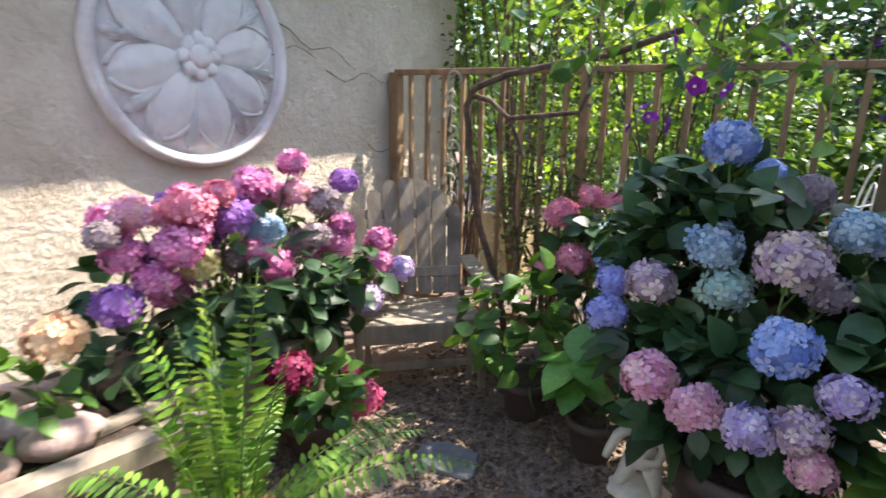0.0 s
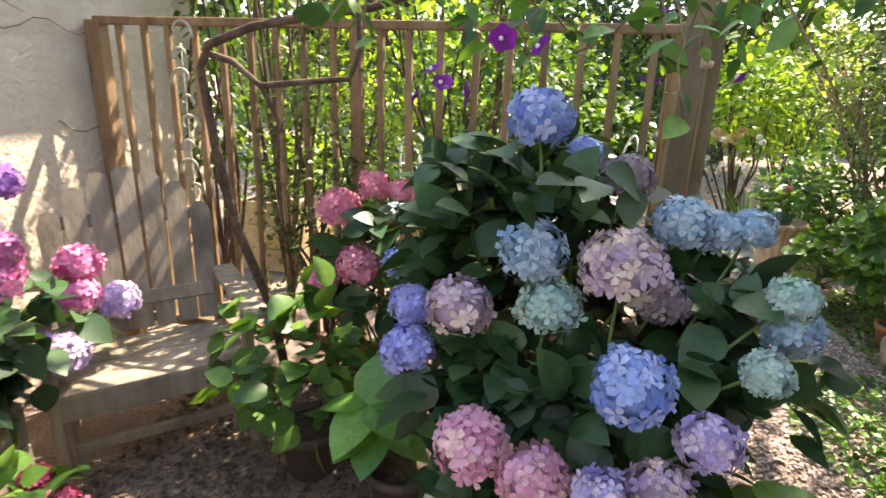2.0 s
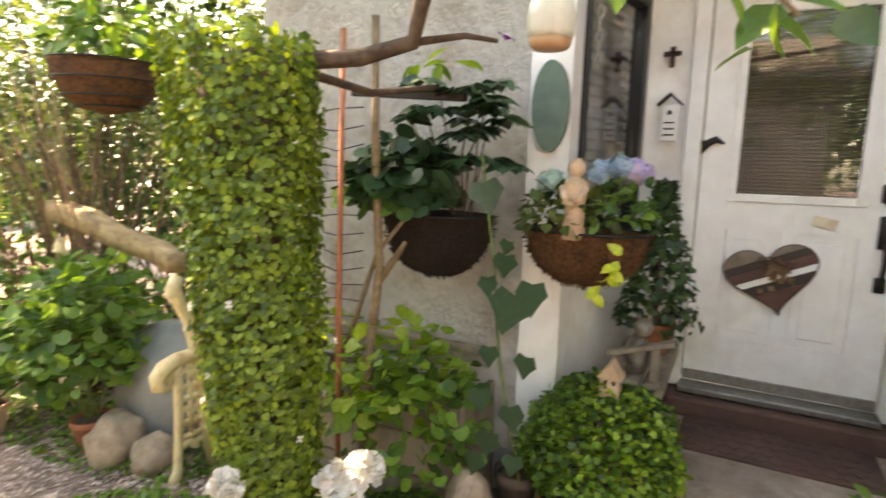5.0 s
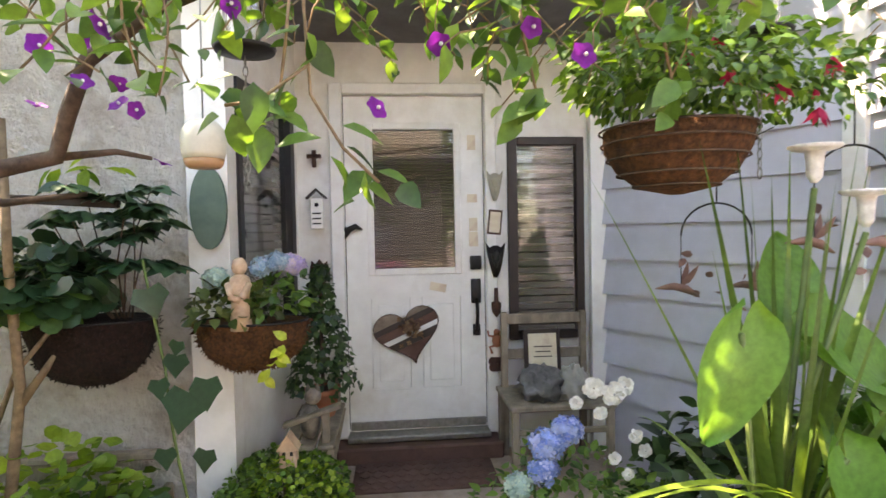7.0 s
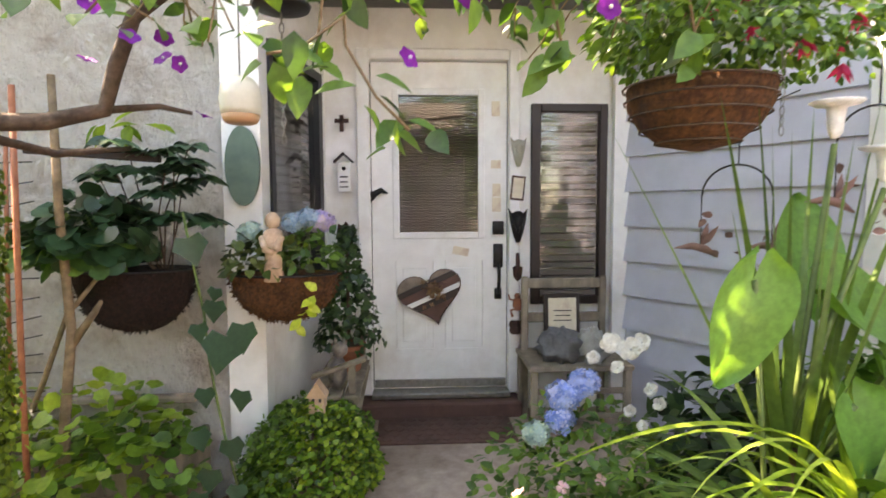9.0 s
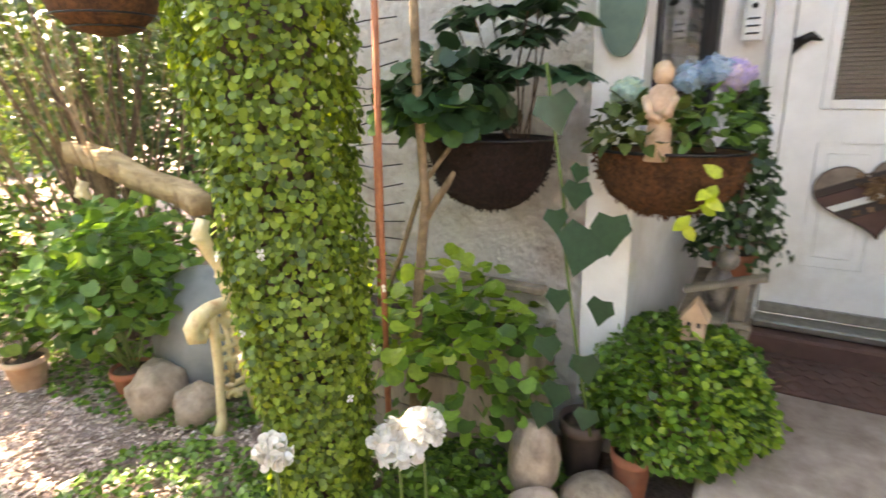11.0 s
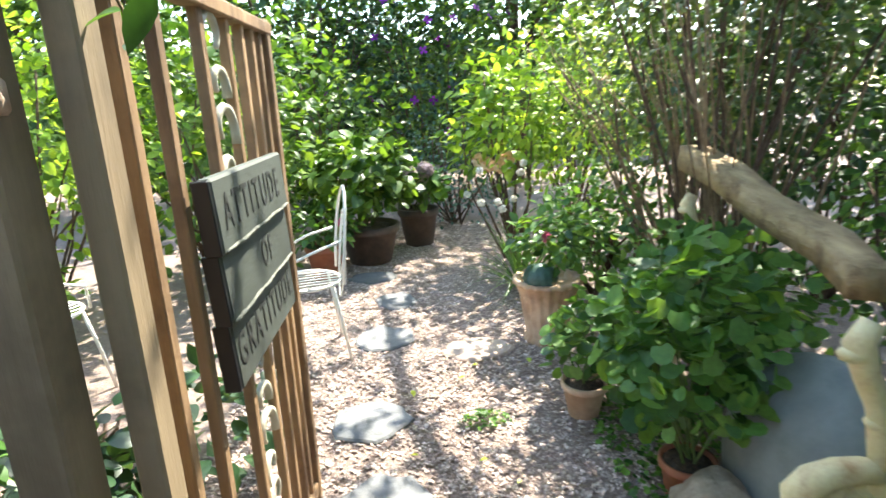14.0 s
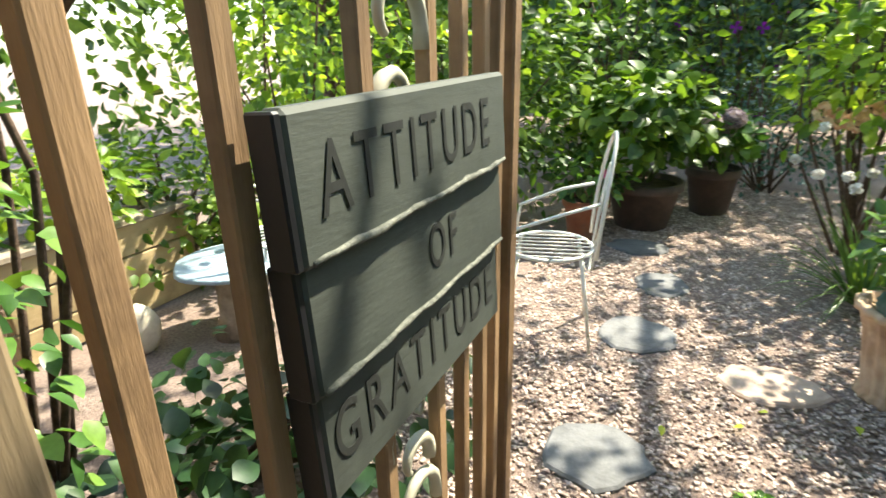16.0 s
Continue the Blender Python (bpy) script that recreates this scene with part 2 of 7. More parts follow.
BLUE = petals("blue_petal", (124, 152, 218), (152, 176, 228), (180, 196, 234), (206, 210, 236))
SKY = petals("pale_blue_petal", (142, 172, 200), (164, 190, 210), (186, 206, 216), (190, 196, 222))
MINT = petals("pale_green_blue_petal", (164, 196, 190), (184, 210, 200), (200, 218, 196), (172, 194, 214))
MAUVE = petals("mauve_cream_petal", (178, 152, 184), (212, 186, 196), (228, 212, 196), (196, 172, 204))
DUST = petals("dusty_mauve_petal", (132, 116, 132), (160, 142, 150), (180, 164, 160), (146, 134, 160))
PINK = petals("pink_petal", (212, 146, 176), (228, 170, 192), (232, 196, 190), (210, 156, 200))
LILAC = petals("lilac_petal", (174, 158, 212), (196, 178, 220), (216, 200, 220), (222, 204, 208))
PERI = petals("periwinkle_petal", (148, 154, 218), (168, 172, 228), (190, 190, 232), (180, 172, 222))
ROSE = petals("rose_petal", (216, 122, 150), (226, 144, 166), (234, 168, 182), (210, 126, 162))
MAGENTA = petals("magenta_petal", (202, 104, 160), (218, 132, 182), (230, 168, 202), (208, 122, 188))
VIOLET = petals("violet_petal", (150, 98, 180), (170, 122, 200), (190, 146, 212), (170, 106, 188))
CRIMSON = petals("crimson_petal", (112, 26, 60), (138, 40, 78), (164, 66, 102))
HOTPINK = petals("hot_pink_petal", (196, 66, 112), (212, 96, 136), (226, 136, 164))
CRIMSON_F = petals("fuchsia_petal", (206, 40, 84), (224, 70, 110), (190, 30, 70))
PURPLE = petals("purple_petal", (104, 22, 122), (124, 32, 142), (144, 50, 160))
WHITE = petals("white_petal", (232, 230, 220), (240, 240, 234), (226, 220, 206))
CREAM = petals("cream_orange_petal", (226, 190, 150), (236, 212, 176), (222, 160, 130))
YELLOWP = petals("cream_yellow_petal", (206, 194, 132), (222, 212, 160), (196, 190, 150))

# ---- mesh helpers ----
class Geo:
    """Collects vertices and faces of one part, in world metres."""

    def __init__(self):
        self.v, self.f = [], []

    def add(self, verts, faces):
        o = len(self.v)
        self.v.extend(tuple(p) for p in verts)
        self.f.extend(tuple(i + o for i in f) for f in faces)
        return self

    def box(self, c, s, m=None, bev=0.004):
        """A box of size s about c, edges chamfered; m turns it about c."""
        hx, hy, hz = (max(1e-4, a / 2) for a in s)
        b = min(bev, hx * 0.4, hy * 0.4, hz * 0.4)
        bm = bmesh.new()
        bmesh.ops.create_cube(bm, size=1)
        for v in bm.verts:
            v.co = Vector((v.co.x * 2 * hx, v.co.y * 2 * hy, v.co.z * 2 * hz))
        if b > 1e-4:
            bmesh.ops.bevel(bm, geom=list(bm.edges), offset=b, segments=1, affect="EDGES")
        bm.verts.index_update()
        r = m.to_3x3() if m else Matrix.Identity(3)
        self.add([r @ v.co + Vector(c) for v in bm.verts], [[v.index for v in f.verts] for f in bm.faces])
        bm.free()
        return self

    def tube(self, pts, radii, n=8):
        """A tapered tube along points, its ends closed."""
        pts = [Vector(p) for p in pts]
        if isinstance(radii, (int, float)):
            radii = [radii] * len(pts)
        elif len(radii) == 2 and len(pts) > 2:
            radii = [radii[0] + (radii[1] - radii[0]) * k / (len(pts) - 1) for k in range(len(pts))]
        verts, faces = [], []
        side = None
        for k, p in enumerate(pts):
            d = (pts[min(k + 1, len(pts) - 1)] - pts[max(k - 1, 0)]).normalized()
            if side is None:
                side = d.orthogonal().normalized()
            side = (side - d * side.dot(d)).normalized()
            up = d.cross(side)
            for j in range(n):
                a = 2 * math.pi * j / n
                verts.append(p + (side * math.cos(a) + up * math.sin(a)) * radii[k])
        for k in range(len(pts) - 1):
            for j in range(n):
                faces.append((k * n + j, k * n + (j + 1) % n, (k + 1) * n + (j + 1) % n, (k + 1) * n + j))
        faces.append(tuple(range(n - 1, -1, -1)))
        faces.append(tuple(range((len(pts) - 1) * n, len(pts) * n)))
        return self.add(verts, faces)

    def lathe(self, c, prof, n=24, wob=0.0, flute=0, depth=0.0, m=None):
        """A body of revolution about the upright through c; prof: (radius, height)."""
        verts, faces = [], []
        r3 = m.to_3x3() if m else Matrix.Identity(3)
        for r, z in prof:
            for j in range(n):
                a = 2 * math.pi * j / n
                rr = r * (1 + wob * noise.noise((math.cos(a) * 2 + c[0] * 9, math.sin(a) * 2, z * 6 + c[1] * 9)))
                if flute:
                    rr *= 1 + depth * math.cos(flute * a)
                verts.append(r3 @ Vector((rr * math.cos(a), rr * math.sin(a), z)) + Vector(c))
        for k in range(len(prof) - 1):
            for j in range(n):
                faces.append((k * n + j, k * n + (j + 1) % n, (k + 1) * n + (j + 1) % n, (k + 1) * n + j))
        faces.append(tuple(range(n - 1, -1, -1)))
        faces.append(tuple(range((len(prof) - 1) * n, len(prof) * n)))
        return self.add(verts, faces)

    def blob(self, c, s, amp=0.15, freq=2.0, seg=20, m=None):
        """A lumpy rounded stone of half-sizes s about c."""
        verts, faces = [], []
        rings = seg // 2
        r3 = m.to_3x3() if m else Matrix.Identity(3)
        for i in range(rings + 1):
            th = math.pi * i / rings
            for j in range(seg):
                ph = 2 * math.pi * j / seg
                d = Vector((math.sin(th) * math.cos(ph), math.sin(th) * math.sin(ph), math.cos(th)))
                k = 1 + amp * noise.noise(d * freq + Vector(c) * 7) + amp * 0.4 * noise.noise(d * freq * 3 + Vector(c) * 3)
                verts.append(r3 @ Vector((d.x * s[0] * k, d.y * s[1] * k, d.z * s[2] * k)) + Vector(c))
        for i in range(rings):
            for j in range(seg):
                faces.append((i * seg + j, (i + 1) * seg + j, (i + 1) * seg + (j + 1) % seg, i * seg + (j + 1) % seg))
        return self.add(verts, faces)

    def prism(self, outline, axis, a, b):
        """A flat outline, given in the two other axes, pushed from a to b along axis."""
        n = len(outline)

        def at(p, w):
            return {"x": (w, p[0], p[1]), "y": (p[0], w, p[1]), "z": (p[0], p[1], w)}[axis]
        verts = [at(p, a) for p in outline] + [at(p, b) for p in outline]
        faces = [(j, (j + 1) % n, n + (j + 1) % n, n + j) for j in range(n)]
        faces += [tuple(range(n - 1, -1, -1)), tuple(range(n, 2 * n))]
        return self.add(verts, faces)

    def scatter(self, shape, pos, way, up, size):
        """Copies of a leaf shape: axis way, face up, at pos."""
        tv, tf = shape
        tv = np.array(tv, float)
        pos, way, up = (np.asarray(a, float).reshape(-1, 3) for a in (pos, way, up))
        size = np.broadcast_to(np.asarray(size, float), (len(pos),))
        y = way / np.maximum(np.linalg.norm(way, axis=1, keepdims=True), 1e-9)
        z = up - (up * y).sum(1, keepdims=True) * y
        z /= np.maximum(np.linalg.norm(z, axis=1, keepdims=True), 1e-9)
        x = np.cross(y, z)
        p = (x[:, None] * tv[None, :, 0:1] + y[:, None] * tv[None, :, 1:2] + z[:, None] * tv[None, :, 2:3]) * size[:, None, None] + pos[:, None]
        o, n = len(self.v), len(tv)
        self.v.extend(map(tuple, p.reshape(-1, 3).tolist()))
        for k in range(len(pos)):
            b = o + k * n
            self.f.extend(tuple(i + b for i in f) for f in tf)
        return self


ORIGIN = {}


def thing(name, at, label, category, group="", kind=""):
    ob = new(name)
    ob.empty_display_size = 0.05
    ob.location = at
    ORIGIN[ob.name] = Vector(at)
    return tagged(ob, label, category, group, kind)


def part(name, geo, material, parent=None, label="", smooth=True, kind=""):
    """One mesh object under a thing or part."""
    o = ORIGIN[parent.name] if parent else Vector()
    me = bpy.data.meshes.new(name)
    me.from_pydata([(x - o.x, y - o.y, z - o.z) for x, y, z in geo.v], [], geo.f)
    me.polygons.foreach_set("use_smooth", [smooth] * len(me.polygons))
    me.materials.append(material)
    ob = new(name, me)
    if parent:
        ob.parent = parent
        ORIGIN[ob.name] = o
    if label or kind:
        tagged(ob, label, kind=kind)
    return ob


def solid(name, geo, material, label, category, kind="structure", smooth=False, group=""):
    """A top-level piece that is one mesh, based at its lowest middle."""
    xs, ys, zs = zip(*geo.v)
    o = Vector(((min(xs) + max(xs)) / 2, (min(ys) + max(ys)) / 2, min(zs)))
    me = bpy.data.meshes.new(name)
    me.from_pydata([(x - o.x, y - o.y, z - o.z) for x, y, z in geo.v], [], geo.f)
    me.polygons.foreach_set("use_smooth", [smooth] * len(me.polygons))
    me.materials.append(material)
    ob = new(name, me)
    ob.location = o
    ORIGIN[ob.name] = o
    return tagged(ob, label, category, group, kind)


def leaf_shape(w=0.3, rows=3, fold=0.08, droop=0.18, heart=False):
    """A leaf along +y, 1 long, w half-wide, folded on its midrib."""
    v, f = [(0, 0, 0)], []
    for k in range(1, rows + 1):
        t = k / (rows + 1)
        ww = w * (math.sin(math.pi * t ** (0.55 if heart else 0.75)) ** 0.8)
        y = t - (0.12 * (1 - t) if heart else 0)
        z = -droop * t * t
        v += [(-ww, y, z + fold * ww / w), (0, t, z), (ww, y, z + fold * ww / w)]
    v.append((0, 1, -droop))
    f += [(0, 2, 1), (0, 3, 2)]
    for k in range(rows - 1):
        a, b = 1 + 3 * k, 4 + 3 * k
        f += [(a, a + 1, b + 1, b), (a + 1, a + 2, b + 2, b + 1)]
    a, e = 1 + 3 * (rows - 1), len(v) - 1
    f += [(a, a + 1, e), (a + 1, a + 2, e)]
    return v, f


def calla_shape(seed, w=0.36):
    """A large heart-shaped leaf along +y, cupped, wavy at its rim, with round lobes at the stalk."""
    rr, v, f, rows, cols = random.Random(seed), [], [], 11, 8
    ph = rr.uniform(0, 6)
    for k in range(rows + 1):
        t = k / rows
        ww = w * max(0.0, math.sin(math.pi * t ** 0.62)) ** 0.62 + (0.1 if k == 0 else 0)
        for j in range(cols + 1):
            u = j / cols * 2 - 1
            lobe = 0.34 * (1 - t) ** 2.2 * (1 - (1 - abs(u)) ** 2) - (0.1 * (1 - t) ** 5 * abs(u) ** 6)
            z = 0.13 * u * u * (1 - t * 0.4) - 0.34 * t * t + 0.022 * abs(u) * math.sin(t * 9 + ph + 2 * (u > 0)) - 0.02 * math.exp(-(u * 6) ** 2)
            v.append((ww * u, t - lobe, z))
    for k in range(rows):
        for j in range(cols):
            a = k * (cols + 1) + j
            f.append((a, a + 1, a + cols + 2, a + cols + 1))
    return v, f


LEAF = leaf_shape()
BROAD = leaf_shape(0.38, 4, 0.06, 0.25)
NARROW = leaf_shape(0.13, 2, 0.03, 0.2)
SMALL = leaf_shape(0.34, 1, 0.06, 0.1)
ROUND = ([(0, 0.1, 0), (-0.38, 0.02, 0.05), (-0.55, 0.42, 0.07), (-0.33, 0.88, 0.02), (0, 0.98, -0.03), (0.33, 0.88, 0.02), (0.55, 0.42, 0.07), (0.38, 0.02, 0.05), (0, 0.5, -0.04)],
         [(8, k, k + 1) for k in range(7)] + [(8, 7, 0)])
IVY = ([(0, 0, 0), (-0.36, -0.1, 0.03), (-0.56, 0.3, 0.05), (-0.36, 0.5, 0.02), (0, 1, -0.1), (0.36, 0.5, 0.02), (0.56, 0.3, 0.05), (0.36, -0.1, 0.03), (0, 0.35, -0.03)],
       [(8, k, k + 1) for k in range(7)] + [(8, 7, 0)])


def floret_shape():
    v, f = [(0, 0, 0.02)], []
    for k in range(4):
        a = math.pi / 2 * k
        o = len(v)
        for da, r, z in ((-0.55, 0.62, 0.1), (-0.3, 1.0, 0.16), (0.3, 1.0, 0.12), (0.55, 0.62, 0.06)):
            v.append((r * math.cos(a + da), r * math.sin(a + da), z))
        f += [(0, o, o + 1), (0, o + 1, o + 2), (0, o + 2, o + 3)]
    return v, f


FLORET = floret_shape()


def trumpet_shape():
    """A round five-lobed flower, slightly cupped."""
    v, f = [(0, 0, -0.35)], []
    for k in range(20):
        a = 2 * math.pi * k / 20
        r = 0.92 + 0.1 * math.cos(5 * a)
        v.append((0.5 * r * math.cos(a), 0.5 * r * math.sin(a), -0.05))
        v.append((r * math.cos(a), r * math.sin(a), 0.06 * math.sin(5 * a)))
    for k in range(20):
        a, b = 1 + 2 * k, 1 + 2 * ((k + 1) % 20)
        f += [(0, a, b), (a, a + 1, b + 1, b)]
    return v, f


TRUMPET = trumpet_shape()


def rand_dirs(n, rng):
    d = rng.normal(size=(n, 3))
    return d / np.linalg.norm(d, axis=1, keepdims=True)


def flower_head(c, r, material, parent, rng, squash=0.88, density=1.0):
    """A hydrangea head: four-petalled florets close together over a lumpy ball."""
    g = Geo()
    fs = min(0.026, r * 0.3)
    n = int(density * 11 * (r / fs) ** 2 * 0.95)
    d = rand_dirs(n, rng)
    d = d[d[:, 2] > -0.75]
    lump = np.array([1 + 0.13 * noise.noise(Vector(q) * 2.5 + Vector(c) * 5) for q in d]) * rng.uniform(0.9, 1.04, len(d))
    p = np.array(c) + d * (r * lump)[:, None] * np.array([1, 1, squash])
    side = np.cross(d, rand_dirs(len(d), rng))
    up = d + rng.normal(size=d.shape) * 0.3
    g.scatter(FLORET, p, side, up, rng.uniform(0.85, 1.2, len(d)) * fs)
    g.blob(c, (r * 0.82, r * 0.82, r * 0.82 * squash), 0.1, 3, 12)
    return part("flower_head", g, material, parent)


def shell_points(c, rad, n, rng, inner=0.45, lump=0.3, freq=2.2, low=-0.6):
    """Points filling the outer part of a lumpy ellipsoid, with their outward ways."""
    d = rand_dirs(int(n * 1.4), rng)
    d = d[d[:, 2] > low][:n]
    k = np.array([1 + lump * noise.noise(Vector(q) * freq + Vector(c) * 3.7) for q in d])
    t = rng.uniform(inner ** 2, 1, len(d)) ** 0.5
    return np.array(c) + d * (k * t)[:, None] * np.array(rad), d


def foliage(c, rad, n, size, material, parent, rng, shape=None, name="foliage", inner=0.45, lump=0.3, hang=0.2, low=-0.6, kind="stuff", flat=0.9, clear=()):
    """A mass of leaves; clear: centres and radii of flower heads that stand free of leaves."""
    p, d = shell_points(c, rad, n, rng, inner, lump, low=low)
    for x, y, z, r in clear:
        far = np.linalg.norm(p - np.array([x, y, z]), axis=1) > r + size * 0.45
        ahead = np.linalg.norm(p - np.array([x, y - r * 1.4, z + r * 0.5]), axis=1) > r + size * 0.55
        p, d = p[far & ahead], d[far & ahead]
    way = d * [1, 1, 0.6] + rng.normal(size=d.shape) * 0.5 - np.array([0, 0, hang])
    up = rng.normal(size=d.shape) * 0.45 + np.array([0, 0, flat]) + d * 0.5
    s = rng.uniform(0.65, 1.25, len(p)) * size
    return part(name, Geo().scatter(shape or LEAF, p, way, up, s), material, parent, kind=kind)


def stems(base, tops, r, material, parent, rng, name="stem", bend=0.08):
    """One joined set of stems from near a base to points."""
    g = Geo()
    for q in tops:
        b = Vector(base) + Vector((rng.uniform(-1, 1) * r * 5, rng.uniform(-1, 1) * r * 5, 0))
        q = Vector(q)
        mid = b.lerp(q, 0.5) + Vector((rng.uniform(-1, 1), rng.uniform(-1, 1), 0.3)) * bend
        g.tube([b, b.lerp(mid, 0.6), mid, mid.lerp(q, 0.5), q], (r, r * 0.55), 6)
    return part(name, g, material, parent, kind="stuff")


def pot(c, r, h, material, parent, rng=None, name="pot", flute=0, rim=True):
    """A clay pot with a rim and hollow top, and the soil in it."""
    prof = [(r * 0.68, 0), (r * 0.72, 0.01), (r * 0.95, h * 0.8)]
    prof += [(r * 1.02, h * 0.81), (r * 1.06, h * 0.84), (r * 1.06, h), (r * 0.94, h), (r * 0.9, h * 0.9)] if rim else [(r, h), (r * 0.93, h), (r * 0.9, h * 0.92)]
    ob = part(name, Geo().lathe(c, prof, 48 if flute else 28, 0.01, flute, 0.04 if flute else 0), material, parent)
    part("soil", Geo().lathe((c[0], c[1], c[2] + h * 0.9), [(r * 0.92, 0), (r * 0.5, 0.012), (0.002, 0.016)], 20, 0.05), soil, parent)
    return ob


rng = np.random.default_rng(7)
R = np.random.default_rng


def wall_between(a, b, z0, z1, thick, side=1):
    """An upright slab from a to b in plan; thick grows to the left of the way from a to b."""
    a, b = Vector((*a, 0)), Vector((*b, 0))
    n = Vector((-(b - a).y, (b - a).x, 0)).normalized() * thick * side
    q = [a, b, b + n, a + n]
    return Geo().add([(p.x, p.y, z0) for p in q] + [(p.x, p.y, z1) for p in q],
                     [(0, 1, 2, 3), (4, 5, 6, 7), (0, 1, 5, 4), (1, 2, 6, 5), (2, 3, 7, 6), (3, 0, 4, 7)])


# ---- ground and buildings ----
ground = Geo()
N_G = 60
xs = np.concatenate([np.linspace(-60, -3, 8), np.linspace(-2.5, 7, N_G), np.linspace(9, 60, 8)])
ys = np.concatenate([np.linspace(-60, -3, 8), np.linspace(-2.5, 11, N_G), np.linspace(14, 60, 8)])
gv = [(x, y, 0.012 * noise.noise((x * 1.3, y * 1.3, 0)) + 0.006 * noise.noise((x * 5, y * 5, 3))) for y in ys for x in xs]
w_ = len(xs)
ground.add(gv, [(j * w_ + i, j * w_ + i + 1, (j + 1) * w_ + i + 1, (j + 1) * w_ + i) for j in range(len(ys) - 1) for i in range(w_ - 1)])
solid("ground", ground, path_soil, "garden ground of brown wood chips and soil", "ground", smooth=True)

solid("wall_west", wall_between((-1.65, 0.45), (-1.65, 3.85), -0.1, 3.2, 0.22), stucco, "cream stucco house wall in dappled sun", "wall")
# Out of view; lengthened beyond the wall end to keep sun off the upper wall.
eave = Geo().box((-1.39, 3.2, 2.66), (0.55, 6.4, 0.12), bev=0.01)
solid("roof_eave_west", eave, roofing, "painted eave over the cream wall, run on past its end to shade it", "roof")
solid("wall_stucco_east", wall_between((3.1, 3.6), (3.1, 2.0), -0.1, 2.95, 0.2), stucco_old, "rough white peeling stucco house wall", "wall")
solid("wall_porch_corner", wall_between((3.08, 2.14), (3.08, 1.97), -0.1, 2.72, 0.16), white_paint, "pale painted corner post of the porch", "wall")
ceil = Geo().add([(2.75, -0.2, 2.72), (4.3, -0.2, 2.72), (4.3, 2.2, 2.72), (2.75, 2.2, 2.72), (2.75, -0.2, 2.84), (4.3, -0.2, 2.84), (4.3, 2.2, 2.84), (2.75, 2.2, 2.84)],
                 [(0, 3, 2, 1), (4, 5, 6, 7), (0, 1, 5, 4), (1, 2, 6, 5), (2, 3, 7, 6), (3, 0, 4, 7)])
solid("ceiling_porch", ceil, roofing, "grey soffit over the porch, shadow put into its colour", "ceiling")
roof = Geo().box((4.38, 2.2, 3.09), (2.66, 7.0, 0.14), pose(0, 0, 0, 0, -14, 0), 0.01)
solid("roof_east", roof, roofing, "low house roof above the porch", "roof")

# porch side wall with a window, from the corner post to the door wall
SA, SB = Vector((3.10, 1.99, 0)), Vector((4.02, 1.83, 0))
SD = (SB - SA).normalized()


def side_slab(t0, t1, z0, z1, thick=0.12, off=0.0):
    n = Vector((-SD.y, SD.x, 0)) * 1.0
    p, q = SA + SD * t0 + n * off, SA + SD * t1 + n * off
    return wall_between((p.x, p.y), (q.x, q.y), z0, z1, thick)


sw = Geo()
for a in ((0, 0.94, -0.1, 1.0), (0, 0.94, 2.3, 2.74), (0, 0.12, 1.0, 2.3), (0.84, 0.94, 1.0, 2.3)):
    q = side_slab(*a)
    sw.add(q.v, q.f)
solid("wall_porch_side", sw, white_paint, "white side wall of the porch with a window opening", "wall")
win1 = thing("window_1", (3.55, 1.93, 1.0), "black-framed window with horizontal blinds, slats darkened for the dim glass", "window", kind="structure")
fr = Geo()
for a in ((0.12, 0.16, 1.0, 2.3), (0.79, 0.85, 1.0, 2.3), (0.16, 0.79, 1.0, 1.04), (0.16, 0.79, 2.25, 2.3)):
    q = side_slab(*a, 0.07, -0.015)
    fr.add(q.v, q.f)
part("window_frame", fr, black_frame, win1, smooth=False)
q = side_slab(0.16, 0.79, 1.04, 2.25, 0.005, 0.02)
p = part("pane", q, glass, win1, smooth=False)
p.visible_shadow = False
for k in range(24):
    z = 1.07 + k * 0.048
    a, b = SA + SD * 0.17, SA + SD * 0.78
    n = Vector((-SD.y, SD.x, 0))
    g = Geo().add([a + n * 0.045 + Vector((0, 0, z)), b + n * 0.045 + Vector((0, 0, z)), b + n * 0.075 + Vector((0, 0, z + 0.036)), a + n * 0.075 + Vector((0, 0, z + 0.036))], [(0, 1, 2, 3)])
    g.add([Vector(v) + Vector((0, 0, 0.003)) for v in g.v[:4]], [(3, 2, 1, 0)])
    part("blind_slat", g, blind_dimmed, win1, smooth=False)
# Added panel close behind the slats, coloured dark as the unlit room.
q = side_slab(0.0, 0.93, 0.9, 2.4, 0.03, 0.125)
solid("room_gloom_panel", q, interior, "added dark panel for the unlit room behind the blinds", "wall")

# door wall: x = 4.0, facing the yard
dw = Geo()
for y0, y1, z0, z1 in ((1.62, 1.86, 0.0, 2.75), (-0.02, 1.62, 2.43, 2.75), (0.56, 0.68, 0.0, 2.43), (0.08, 0.56, 0.0, 0.9), (0.08, 0.56, 2.15, 2.43), (-0.04, 0.08, 0.0, 2.43), (0.68, 1.62, 0.0, 0.335)):
    dw.box((4.09, (y0 + y1) / 2, (z0 + z1) / 2), (0.14, y1 - y0, z1 - z0), bev=0.0)
solid("wall_door", dw, white_paint, "white painted house wall round the front door", "wall")
trim = Geo()
for y0, y1, z0, z1 in ((1.555, 1.635, 0.34, 2.47), (0.635, 0.705, 0.34, 2.47), (0.705, 1.555, 2.405, 2.47)):
    trim.box((4.0, (y0 + y1) / 2, (z0 + z1) / 2), (0.07, y1 - y0, z1 - z0), bev=0.008)
solid("trim", trim, white_paint, "white wooden door casing", "door frame")

